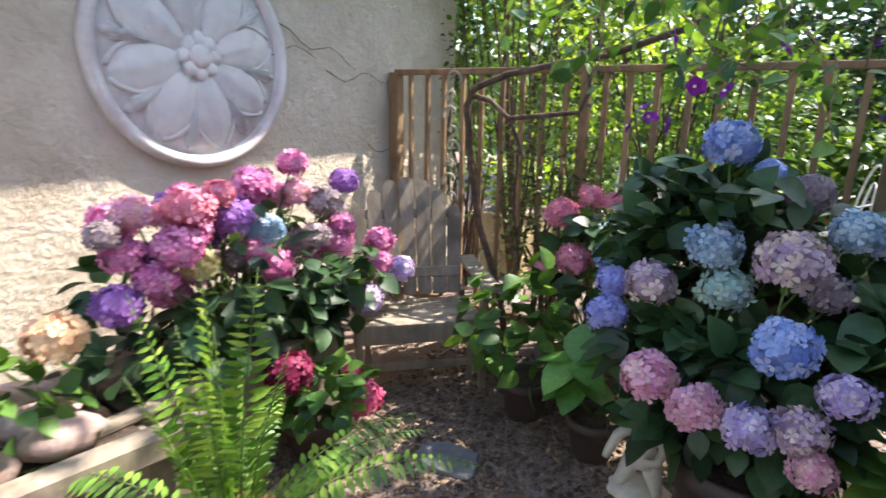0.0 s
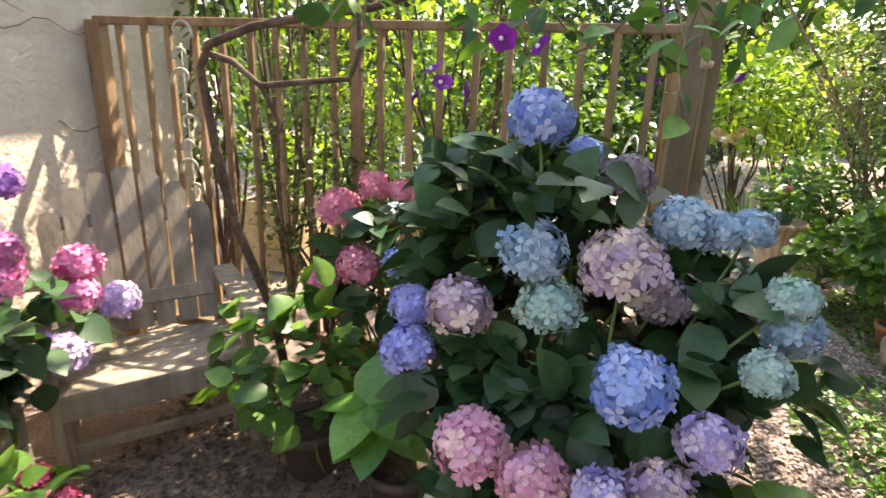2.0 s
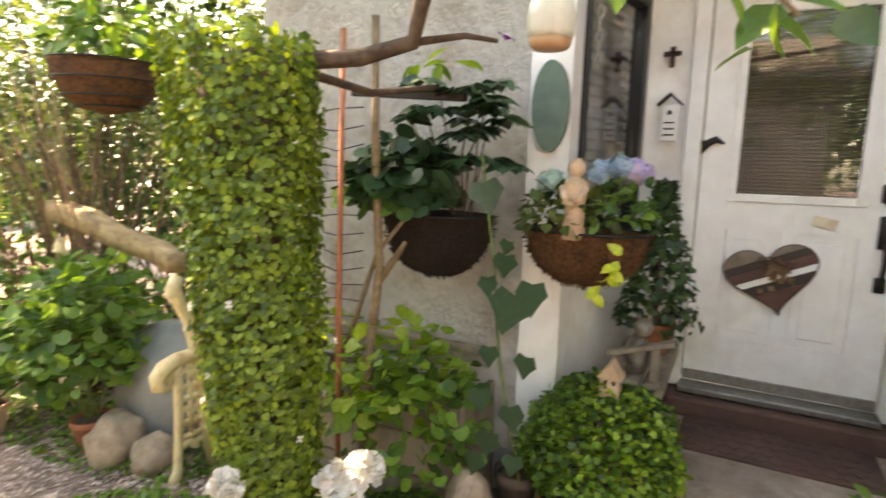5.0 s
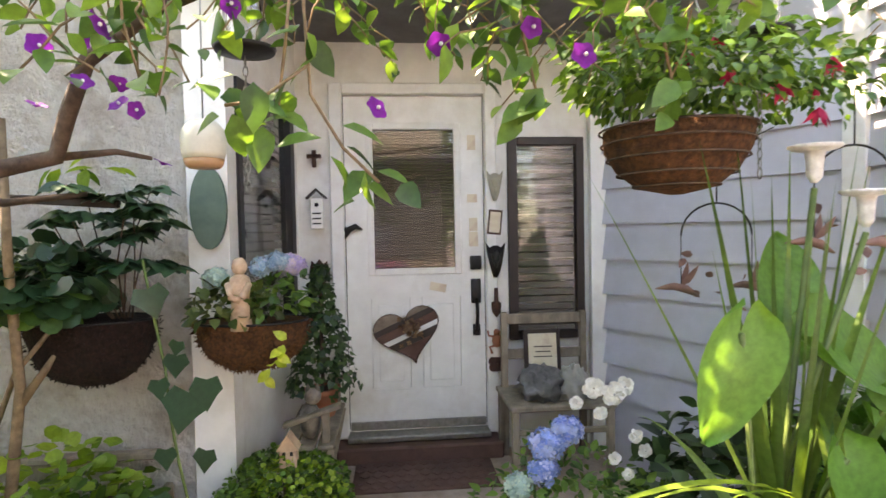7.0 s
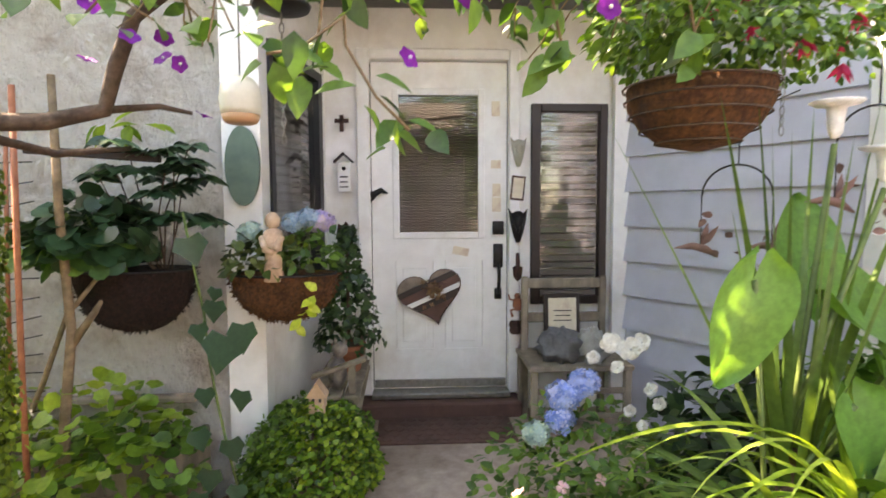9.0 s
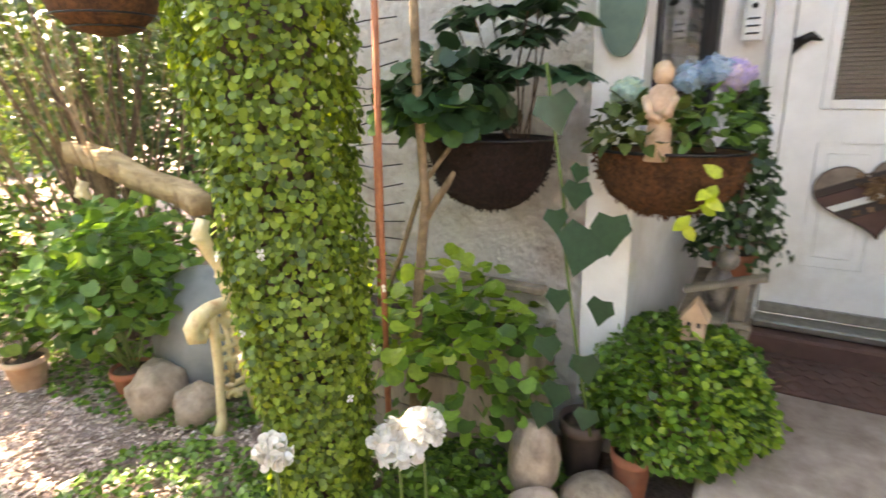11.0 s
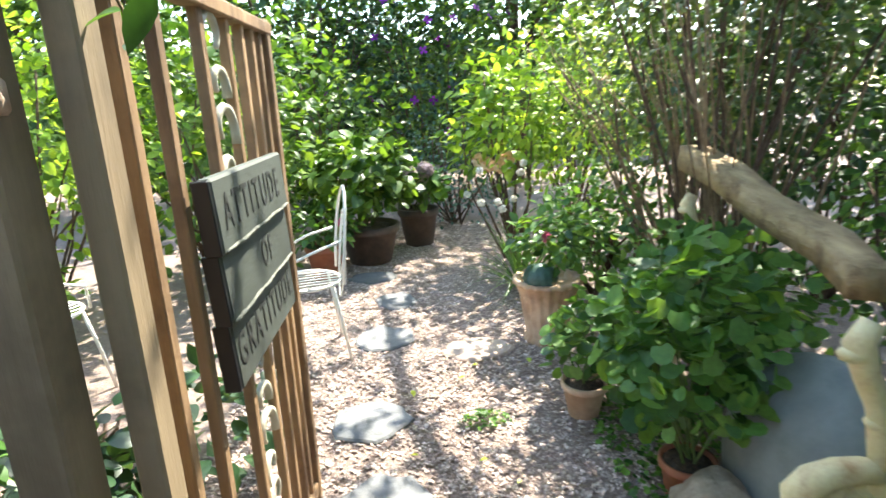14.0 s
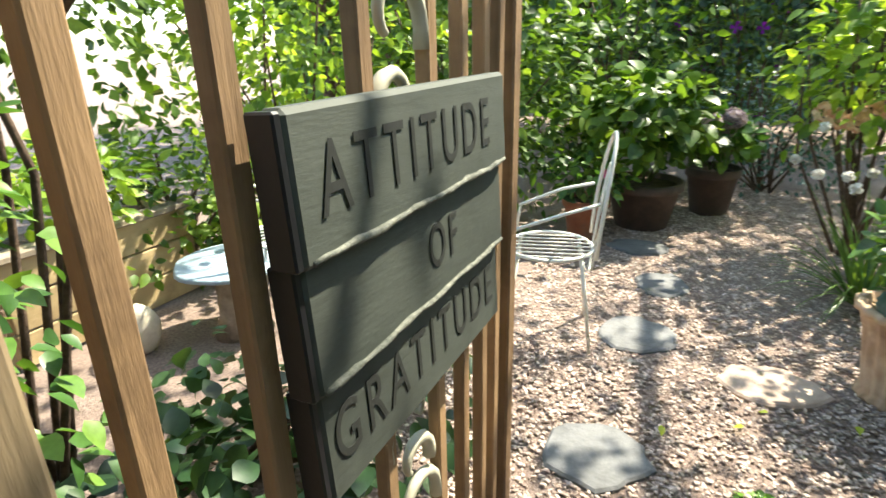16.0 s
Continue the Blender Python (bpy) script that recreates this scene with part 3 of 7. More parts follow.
door = thing("door_1", (4.04, 1.13, 0.36), "white front door with a blind-filled glass pane", "door", kind="structure")
DX = 4.02
leafg = Geo()
for y0, y1, z0, z1 in ((0.71, 0.86, 0.37, 2.40), (1.41, 1.55, 0.37, 2.40), (0.86, 1.41, 0.37, 0.62), (0.86, 1.41, 1.18, 1.34), (0.86, 1.41, 2.22, 2.40), (1.10, 1.17, 0.62, 1.18)):
    leafg.box((DX + 0.02, (y0 + y1) / 2, (z0 + z1) / 2), (0.04, y1 - y0, z1 - z0), bev=0.0)
part("door_leaf", leafg, white_paint, door, smooth=False)
for y0, y1 in ((0.87, 1.09), (1.18, 1.40)):
    part("door_panel", Geo().box((DX + 0.024, (y0 + y1) / 2, 0.9), (0.03, y1 - y0 + 0.02, 0.58), bev=0.012).box((DX + 0.012, (y0 + y1) / 2, 0.9), (0.02, y1 - y0 - 0.07, 0.47), bev=0.009), white_paint, door, smooth=False)
fr = Geo()
for y0, y1, z0, z1 in ((0.85, 0.89, 1.32, 2.24), (1.38, 1.42, 1.32, 2.24), (0.89, 1.38, 1.32, 1.36), (0.89, 1.38, 2.20, 2.24)):
    fr.box((DX - 0.003, (y0 + y1) / 2, (z0 + z1) / 2), (0.02, y1 - y0, z1 - z0), bev=0.005)
part("glazing_bead", fr, white_paint, door, smooth=False)
p = part("pane", Geo().box((DX + 0.012, 1.135, 1.78), (0.004, 0.53, 0.88), bev=0), glass, door, smooth=False)
p.visible_shadow = False
bl = Geo()
for k in range(48):
    bl.box((DX + 0.03, 1.135, 1.37 + k * 0.0178), (0.012, 0.5, 0.002), pose(0, 0, 0, 0, 25, 0), bev=0)
part("blind", bl, blind_dimmed, door, smooth=False)
part("kick_strip", Geo().box((DX - 0.004, 1.13, 0.40), (0.02, 0.83, 0.05), bev=0.004), steel, door, "grey metal door sweep", smooth=False)
part("deadbolt", Geo().box((DX - 0.015, 0.765, 1.385), (0.03, 0.07, 0.085), bev=0.01), iron_black, door, "black keypad lock")
hg = Geo().box((DX - 0.01, 0.765, 1.21), (0.02, 0.06, 0.15), bev=0.008).box((DX - 0.01, 0.765, 0.97), (0.02, 0.045, 0.07), bev=0.008)
hg.tube([(DX - 0.02, 0.765, 1.16), (DX - 0.055, 0.765, 1.12), (DX - 0.06, 0.765, 1.06), (DX - 0.02, 0.765, 0.97)], 0.011)
part("door_handle", hg, iron_black, door, "long black door handle")
for z in (0.55, 1.3, 2.1):
    part("hinge", Geo().tube([(DX - 0.004, 1.556, z - 0.05), (DX - 0.004, 1.556, z + 0.05)], 0.008), steel, door)
# Added panel behind the door, coloured dark as the unlit hall.
solid("wall_hall", Geo().box((4.9, 0.9, 1.3), (0.1, 2.4, 2.8), bev=0), interior, "added dark panel for the unlit hall behind the glass", "wall")

win2 = thing("window_2", (4.02, 0.32, 0.9), "dark brown framed window with horizontal blinds", "window", kind="structure")
fr = Geo()
for y0, y1, z0, z1 in ((0.50, 0.56, 0.9, 2.15), (0.08, 0.13, 0.9, 2.15), (0.13, 0.50, 0.9, 0.95), (0.13, 0.50, 2.10, 2.15)):
    fr.box((4.02, (y0 + y1) / 2, (z0 + z1) / 2), (0.06, y1 - y0, z1 - z0), bev=0.005)
part("window_frame", fr, dark_frame, win2, smooth=False)
p = part("pane", Geo().box((4.02, 0.315, 1.525), (0.004, 0.37, 1.15), bev=0), glass, win2, smooth=False)
p.visible_shadow = False
# Every other slat takes the darkened colour.
for k in range(25):
    part("blind_slat", Geo().box((4.07, 0.315, 0.98 + k * 0.046), (0.035, 0.37, 0.004), pose(0, 0, 0, 0, 20, 0), bev=0), blind_m if k % 2 else blind_dimmed, win2, smooth=False)

# grey lap siding, an angled length and a length along the yard
C0, C1, C2 = Vector((4.02, -0.02, 0)), Vector((2.83, -0.74, 0)), Vector((-0.2, -0.74, 0))


def siding(name, a, b, label):
    wall = solid(name, wall_between((a.x, a.y), (b.x, b.y), -0.1, 3.4, 0.12, 1), siding_paint, label, "wall")
    n = Vector(((b - a).y, -(b - a).x, 0)).normalized()
    for k in range(15):
        z = 0.1 + k * 0.215
        q = [a + n * 0.032 + Vector((0, 0, z)), b + n * 0.032 + Vector((0, 0, z)), b + n * 0.006 + Vector((0, 0, z + 0.23)), a + n * 0.006 + Vector((0, 0, z + 0.23)),
             a + Vector((0, 0, z)), b + Vector((0, 0, z))]
        part("plank", Geo().add(q, [(0, 1, 2, 3), (4, 5, 1, 0)]), siding_paint, wall, smooth=False)
    return wall


siding("wall_siding_angled", C0, C1, "pale grey lap siding on an angled house wall")
siding("wall_siding_yard", C1, C2, "pale grey lap siding along the yard")
cb = Geo().box((2.83, -0.71, 1.4), (0.10, 0.05, 2.9), pose(0, 0, 0, 0, 0, 15), 0.004).box((2.30, -0.705, 1.4), (0.10, 0.03, 2.9), bev=0.004).box((3.985, 0.0, 1.4), (0.05, 0.10, 2.7), bev=0.004)
solid("corner_board", cb, white_paint, "white corner boards on the grey siding", "trim")

# porch, step and threshold
solid("porch_slab", Geo().box((3.31, 0.85, 0.11), (1.38, 1.6, 0.25), bev=0.018), concrete, "worn pinkish concrete porch slab", "porch")
solid("path_slab", Geo().box((2.2, 1.0, 0.005), (0.85, 1.3, 0.05), bev=0.012), concrete, "worn concrete paving below the porch step", "pavement")
solid("threshold", Geo().box((3.93, 1.13, 0.275), (0.2, 0.98, 0.105), bev=0.01), red_wood, "dark brown wooden threshold below the door", "threshold")
solid("door_sill", Geo().box((3.96, 1.13, 0.35), (0.12, 0.86, 0.035), bev=0.008), steel, "grey metal door sill", "sill")
mat = thing("door_mat", (3.64, 1.12, 0.235), "dark brown patterned rubber door mat on the porch", "mat")
part("mat_base", Geo().box((3.64, 1.12, 0.242), (0.36, 0.78, 0.014), bev=0.004), red_wood, mat)

for k in range(11):
    for q in range(5):
        part("mat_knob", Geo().box((3.50 + q * .07, .79 + k * .066 + .03 * (q % 2), .250), (.045, .04, .008), pose(0, 0, 0, 0, 0, 45), .003), red_wood, mat, smooth=False)

# ---- fence, gate and sign ----
def scroll(g, c, ax, s, flip, r=0.006):
    """A leafy iron curl in an upright plane; ax: the level direction."""
    pts = []
    for k in range(13):
        a = -0.4 + k * 0.34
        rad = s * (1 - k * 0.06)
        pts.append(Vector(c) + Vector(ax) * (math.cos(a) * rad * flip) + Vector((0, 0, math.sin(a) * rad)))
    g.tube(pts, (r * 1.5, r * 0.7), 6)


def pickets(parent, a, b, z0, z1, n, w, d):
    a, b = Vector(a), Vector(b)
    way = (b - a).normalized()
    turn = pose(0, 0, 0, 0, 0, math.degrees(math.atan2(way.y, way.x)))
    for k in range(n):
        c = a.lerp(b, (k + 0.5) / n) + Vector((rng.uniform(-0.008, 0.008), 0, 0)) * way.x
        tilt = pose(0, 0, 0, rng.uniform(-0.5, 0.5), rng.uniform(-0.7, 0.7), 0)
        part("slat", Geo().box((c.x, c.y, (z0 + z1) / 2), (w, d, z1 - z0), tilt @ turn, 0.003), fence_wood, parent, smooth=False)


FY = 3.10
fence = thing("fence", (-0.35, FY, 0), "brown wooden picket fence with pale iron scrollwork", "fence")
for x, s in ((-1.6, 0.07), (-0.35, 0.05)):
    part("post", Geo().box((x, FY, 0.79), (s, s, 1.6), bev=0.005), fence_wood, fence, smooth=False)
part("top_rail", Geo().box((-0.35, FY, 1.59), (2.5, 0.045, 0.035), bev=0.004), fence_wood, fence, smooth=False)
part("bottom_rail", Geo().box((-0.35, FY, 0.16), (2.5, 0.045, 0.05), bev=0.004), fence_wood, fence, smooth=False)
pickets(fence, (-1.55, FY, 0), (-0.38, FY, 0), 0.15, 1.575, 9, 0.028, 0.024)
pickets(fence, (-0.32, FY, 0), (0.88, FY, 0), 0.15, 1.575, 9, 0.028, 0.024)
for x0 in (-1.16,):
    part("scroll_stem", Geo().tube([(x0, FY - 0.02, 0.3 + k * 0.1) for k in range(13)], 0.004, 5), pale_iron, fence)
    for k in range(12):
        g = Geo()
        scroll(g, (x0, FY - 0.02, 0.45 + k * 0.1), (1, 0, 0), 0.065 if k % 2 else 0.045, 1 if k % 4 in (0, 3) else -1)
        part("iron_curl", g, pale_iron, fence, "pale iron leaf scroll")

gpost = thing("gate_post", (0.95, 3.15, 0), "thick pale wooden gate post beside the open gate", "post")
part("post", Geo().box((0.95, 3.145, 0.86), (0.08, 0.08, 1.74), pose(0, 0, 0, 0.4, 0.6, 0), 0.006), post_wood, gpost, smooth=False)
part("latch", Geo().box((0.99, 3.12, 1.48), (0.03, 0.05, 0.045), bev=0.008).blob((1.007, 3.10, 1.475), (0.016, 0.014, 0.014), 0.2, 2, 12), tan_statue, gpost, "pale latch block")
GX = 1.045
gate = thing("garden_gate", (GX, 3.66, 0), "open wooden picket gate with iron scrolls", "gate")
part("hinge_stile", Geo().box((GX + .002, 3.225, 0.87), (0.045, 0.06, 1.66), bev=0.005), post_wood, gate, smooth=False)
part("end_stile", Geo().box((GX, 4.21, 0.87), (0.045, 0.045, 1.66), bev=0.005), fence_wood, gate, smooth=False)
part("top_rail", Geo().box((GX, 3.72, 1.675), (0.05, 1.05, 0.035), bev=0.004), fence_wood, gate, smooth=False)
part("bottom_rail", Geo().box((GX, 3.69, 0.1), (0.04, 1.0, 0.05), bev=0.004), fence_wood, gate, smooth=False)
for y in (3.33, 3.465, 3.68, 3.86, 3.97, 4.07, 4.145):
    part("slat", Geo().box((GX, y + rng.uniform(-0.006, 0.006), 0.88), (0.024, 0.03, 1.57), pose(0, 0, 0, rng.uniform(-0.5, 0.5), 0, 0), 0.003), fence_wood, gate, smooth=False)
for k in range(14):
    g = Geo()
    scroll(g, (GX, 3.77, 0.3 + k * 0.1), (0, 1, 0), 0.085 if k % 2 else 0.06, 1 if k % 4 in (0, 3) else -1, 0.009)
    part("iron_curl", g, pale_iron, gate, "pale iron leaf scroll")

SX, SY = 1.09, 3.757
sign = thing("hanging_sign", (SX, SY, 0.86), "grey-green lapped wooden sign with dark lettering on the gate", "sign")


def lettering(text, size, at, parent, width):
    cu = bpy.data.curves.new("lettering", "FONT")
    cu.body, cu.size, cu.extrude, cu.align_x, cu.align_y = text, size, 0.0004, "CENTER", "CENTER"
    cu.space_character, cu.offset = 1.3, 0.0004
    tmp = bpy.data.objects.new("lettering", cu)
    scene.collection.objects.link(tmp)
    me = bpy.data.meshes.new_from_object(tmp.evaluated_get(bpy.context.evaluated_depsgraph_get()))
    bpy.data.objects.remove(tmp)
    xs_ = [v.co.x for v in me.vertices]
    squash = width / (max(xs_) - min(xs_))
    me.transform(Matrix(((0, 0, 1, 0), (squash, 0, 0, 0), (0, 1, 0, 0), (0, 0, 0, 1))))
    me.transform(pose(0, 0, 0, 0, -3, 0))
    me.transform(Matrix.Translation(Vector(at) - ORIGIN[parent.name]))
    me.materials.clear()
    me.materials.append(letter_m)
    ob = new("lettering", me)
    ob.parent = parent
    return ob


LAP = pose(0, 0, 0, 0, -3, 0)
for k, (word, sz) in enumerate((("ATTITUDE", 0.105), ("OF", 0.09), ("GRATITUDE", 0.102))):
    zt, xk = 1.325 - k * 0.147, SX - 0.003 * k
    part("board", Geo().box((xk, SY, zt - 0.074), (0.03, 0.555 - 0.01 * k, 0.152), LAP, 0.006), sign_board, sign, smooth=False)
    # Thin near-black strip along one end of the board.
    part("dark_end", Geo().box((xk - 0.004, SY - 0.281 + 0.005 * k, zt - 0.074), (0.034, 0.012, 0.148), LAP, 0.003), black_frame, sign, "near-black end strip", smooth=False)
    if k < 2:
        ridge = Geo()
        rs = random.Random(40 + k)
        pts = [(xk + 0.02, SY - 0.265 + j * 0.0182, zt - 0.143 + 0.0015 * math.sin(j * 0.7 + k) + rs.uniform(-.001, .001)) for j in range(30)]
        ridge.tube(pts, [0.003 + 0.0025 * rs.random() for q in pts], 7)
        part("board_edge", ridge, sign_edge, sign, "worn pale lower edge")
    lettering(word, sz, (xk + 0.0165, SY + (-0.022, 0.03, -0.01)[k], zt - 0.072), sign, (0.44, 0.09, 0.48)[k])

# ---- west side of the patio ----
MY, MZ = 1.76, 1.60
med = thing("wall_medallion", (-1.62, MY, 1.12), "large round white plaster medallion with a carved flower", "medallion")
face = pose(0, 0, 0, 0, 90, 0)
part("disc", Geo().lathe((-1.65, MY, MZ), [(0.46, 0), (0.46, 0.012), (0.30, 0.010), (0.12, 0.012), (0.002, 0.014)], 64, m=face), plaster, med)
part("rim", Geo().lathe((-1.65, MY, MZ), [(0.425, 0.0), (0.43, 0.035), (0.445, 0.052), (0.465, 0.055), (0.482, 0.04), (0.486, 0.0)], 64, m=face), plaster, med)


def medal_petal(a, r0, r1, w, lift):
    g = Geo()
    rows, cols = 10, 7
    v = []
    for i in range(rows + 1):
        t = i / rows
        for j in range(cols):
            u = j / (cols - 1) * 2 - 1
            ww = w * math.sin(math.pi * (0.12 + 0.84 * t) ** 1.2) ** 0.7
            rad = r0 + (r1 - r0) * t
            hgt = 0.010 + lift * (0.35 + 0.75 * abs(u) ** 2 + 0.6 * (1 - min(1, abs(u) * 4))) * min(1, 3 * (1 - abs(u)) + 0.05) * math.sin(math.pi * min(1, t * 0.88 + 0.1)) ** 0.6
            x, y = rad, u * ww
            v.append((-1.65 + hgt, MY + x * math.cos(a) - y * math.sin(a), MZ + x * math.sin(a) + y * math.cos(a)))
    g.add(v, [(i * cols + j, i * cols + j + 1, (i + 1) * cols + j + 1, (i + 1) * cols + j) for i in range(rows) for j in range(cols - 1)])
    return g


for k in range(8):
    part("petal", medal_petal(2 * math.pi * k / 8 + 0.2, 0.09, 0.41 if k % 2 else 0.395, 0.105, 0.055), plaster, med)
for k in range(8):
    a = 2 * math.pi * (k + 0.5) / 8 + 0.2
    part("leaf_tip", medal_petal(a, 0.2, 0.42, 0.03, 0.05), plaster, med)
for k in range(8):
    a = 2 * math.pi * k / 8 + 0.2
    for sg in (-1, 1):
        pts = []
        for i in range(11):
            t = i / 10
            rad, off = 0.1 + 0.3 * t, sg * 0.102 * math.sin(math.pi * (0.12 + 0.84 * t) ** 1.2) ** 0.7
            pts.append((-1.63 + 0.008 * math.sin(math.pi * t), MY + rad * math.cos(a) - off * math.sin(a), MZ + rad * math.sin(a) + off * math.cos(a)))
        part("petal_edge", Geo().tube(pts, (0.006, 0.011), 7), plaster, med)
    b = a + math.pi / 8
    for sg in (-1, 1):
        part("rib", Geo().tube([(-1.628, MY + r_ * math.cos(b) - sg * o_ * math.sin(b), MZ + r_ * math.sin(b) + sg * o_ * math.cos(b)) for r_, o_ in ((.11, .006), (.2, .008), (.29, .012), (.35, .022), (.375, .03))], (0.008, 0.006), 7), plaster, med)
    part("bud", Geo().blob((-1.632, MY + .395 * math.cos(b), MZ + .395 * math.sin(b)), (.016, .018, .018), .1, 2, 12), plaster, med)
part("bead_ring", Geo().tube([(-1.63, MY + .108 * math.cos(a), MZ + .108 * math.sin(a)) for a in np.linspace(0, 2 * math.pi, 33)], 0.008, 8), plaster, med)
cen = Geo().lathe((-1.65, MY, MZ), [(0.05, 0.02), (0.05, 0.05), (0.03, 0.06), (0.002, 0.062)], 20, m=face)
for k in range(8):
    a = 2 * math.pi * k / 8
    part("rosette_petal", Geo().blob((-1.618, MY + 0.07 * math.cos(a), MZ + 0.07 * math.sin(a)), (0.018, 0.034, 0.034), 0.2, 2, 14), plaster, med)
part("rosette", cen, plaster, med)

tend = thing("dry_wall_vine", (-1.63, 2.3, 1.2), "thin dry vine stems creeping on the stucco", "vine")
for k in range(4):
    r2 = R(50 + k)
    p0 = Vector((-1.635, 1.9 + k * 0.32, 1.35 + r2.uniform(-0.2, 0.45)))
    pts = [p0 + Vector((0, 0.07 * j, 0.03 * math.sin(j * 1.3 + k) - 0.018 * j * (k % 2))) for j in range(9)]
    part("stem", Geo().tube(pts, (0.0035, 0.0015), 5), twig_m, tend)

# garden chair: fan back of upright slats, slatted seat, square legs
chair = thing("garden_chair", (-0.85, 2.6, 0), "weathered grey wooden garden chair with a rounded slat back", "chair")
CM = pose(-0.97, 2.47, 0, 0, 0, 45) @ Matrix.Diagonal((0.96, 1, 1.02, 1))


def chair_box(name, c, s, rot=(0, 0, 0), bev=0.005):
    m = CM @ pose(*c, *rot)
    t = m.translation
    return part(name, Geo().box((t.x, t.y, t.z), s, m, bev), old_wood, chair, smooth=False)


for k in range(7):
    u = k - 3
    top = 0.66 - 0.018 * u * u
    m = CM @ pose(u * 0.088, 0.2, 0.35, -18, 0, 0) @ pose(0, 0, 0, 0, u * 1.0, 0)
    w = 0.085
    out = [(-w / 2 * 0.9, 0), (w / 2 * 0.9, 0), (w / 2, top - 0.02 - 0.012 * max(0, u)), (w / 4, top), (-w / 4, top), (-w / 2, top - 0.02 + 0.012 * min(0, u))]
    g = Geo().prism(out, "y", -0.01, 0.01)
    g.v = [tuple(m @ Vector(v)) for v in g.v]
    part("back_slat", g, old_wood, chair, smooth=False)
for k in range(4):
    chair_box("seat_slat", (0, -0.24 + k * 0.122, 0.365 - k * 0.012), (0.66, 0.116, 0.022), (-5, 0, 0))
chair_box("back_rail", (0, 0.235, 0.47), (0.6, 0.03, 0.06), (-18, 0, 0))
chair_box("back_rail", (0, 0.36, 0.78), (0.56, 0.03, 0.05), (-18, 0, 0))
chair_box("apron", (0, -0.285, 0.325), (0.66, 0.025, 0.09))
for x in (-0.32, 0.32):
    chair_box("leg", (x, -0.27, 0.26), (0.035, 0.07, 0.52))
    chair_box("leg", (x, 0.3, 0.18), (0.035, 0.08, 0.38), (12, 0, 0))
    chair_box("stretcher", (x * 0.85, -0.19, 0.13), (0.03, 0.03, 0.28))
    chair_box("armrest", (x * 1.1, -0.02, 0.535), (0.1, 0.62, 0.024))
chair_box("stretcher", (0, -0.2, 0.12), (0.58, 0.025, 0.04))

# planter box with magenta hydrangeas
plant = thing("planter_box", (-1.2, 1.55, 0), "weathered wooden planter box full of magenta and violet hydrangeas", "planter")
for z in (0.08, 0.22, 0.36):
    part("plank", Geo().box((-0.99, 1.4, z), (0.03, 1.1, 0.135), bev=0.004), old_wood, plant, smooth=False)
    part("plank", Geo().box((-1.55, 1.4, z), (0.03, 1.1, 0.135), bev=0.004), old_wood, plant, smooth=False)
    for y in (0.86, 1.94):
        part("plank", Geo().box((-1.27, y, z), (0.53, 0.03, 0.135), bev=0.004), old_wood, plant, smooth=False)
part("planter_rim", Geo().box((-0.98, 1.4, 0.442), (0.07, 1.14, 0.022), bev=0.004), old_wood, plant, smooth=False)
part("soil", Geo().box((-1.27, 1.4, 0.38), (0.52, 1.05, 0.06), bev=0.01), soil, plant)
r1 = R(11)
def head(x, y, z, r, material, parent, rr):
    return flower_head((x, y, z), r, material, parent, rr)


PH = []
for y, z, r, m in ((1.14, 1.06, .063, PINK), (1.29, 1.07, .08, ROSE), (1.33, .98, .08, MAGENTA), (1.24, .94, .08, MAGENTA), (1.10, .92, .068, MAGENTA), (1.17, .84, .07, MAGENTA),
                   (1.43, 1.09, .056, ROSE), (1.62, 1.09, .085, MAGENTA), (1.81, 1.17, .06, MAGENTA), (2.10, 1.06, .066, VIOLET), (1.50, .99, .085, VIOLET), (1.66, .91, .07, SKY),
                   (1.33, .85, .062, YELLOWP), (2.02, .79, .08, MAGENTA), (2.29, .75, .07, MAGENTA), (1.93, 1.0, .072, DUST), (1.85, .86, .06, DUST)):
    x = -1.08 + r1.uniform(-.05, .05)
    PH.append((x, y, z, r))
    head(x, y, z, r, m, plant, r1)
for x, y, z, r, m in ((-0.98, 2.36, .60, .07, LILAC), (-1.0, 2.12, .50, .075, LILAC), (-1.02, 2.24, .66, .06, MAGENTA)):
    PH.append((x, y, z, r))
    head(x, y, z, r, m, plant, r1)
for k in range(80):
    x, y, z, r = -1.12 + r1.uniform(-.14, .06), r1.uniform(1.02, 2.1), r1.uniform(.74, 1.06), r1.uniform(.05, .075)
    if min(math.dist((x, y, z), q[:3]) for q in PH) > .085:
        PH.append((x, y, z, r))
        head(x, y, z, r, (MAGENTA, VIOLET, PINK, MAGENTA, DUST)[k % 5], plant, r1)
foliage((-1.16, 1.62, 0.62), (0.28, 0.68, 0.34), 620, 0.105, dark_leaf, plant, r1, BROAD, clear=[(x - .0, y + r * .9, z, r) for x, y, z, r in PH])
foliage((-1.04, 2.1, 0.58), (0.16, 0.32, 0.22), 120, 0.10, dark_leaf, plant, r1, BROAD, clear=[(x, y + r * .9, z, r) for x, y, z, r in PH])
foliage((-1.15, 1.62, 0.88), (0.2, 0.52, 0.2), 230, 0.095, dark_leaf, plant, r1, BROAD, clear=[(x, y + r * .9, z, r * .9) for x, y, z, r in PH])
stems((-1.2, 1.5, .38), [h_[:3] for h_ in PH], .006, green_stem, plant, r1)

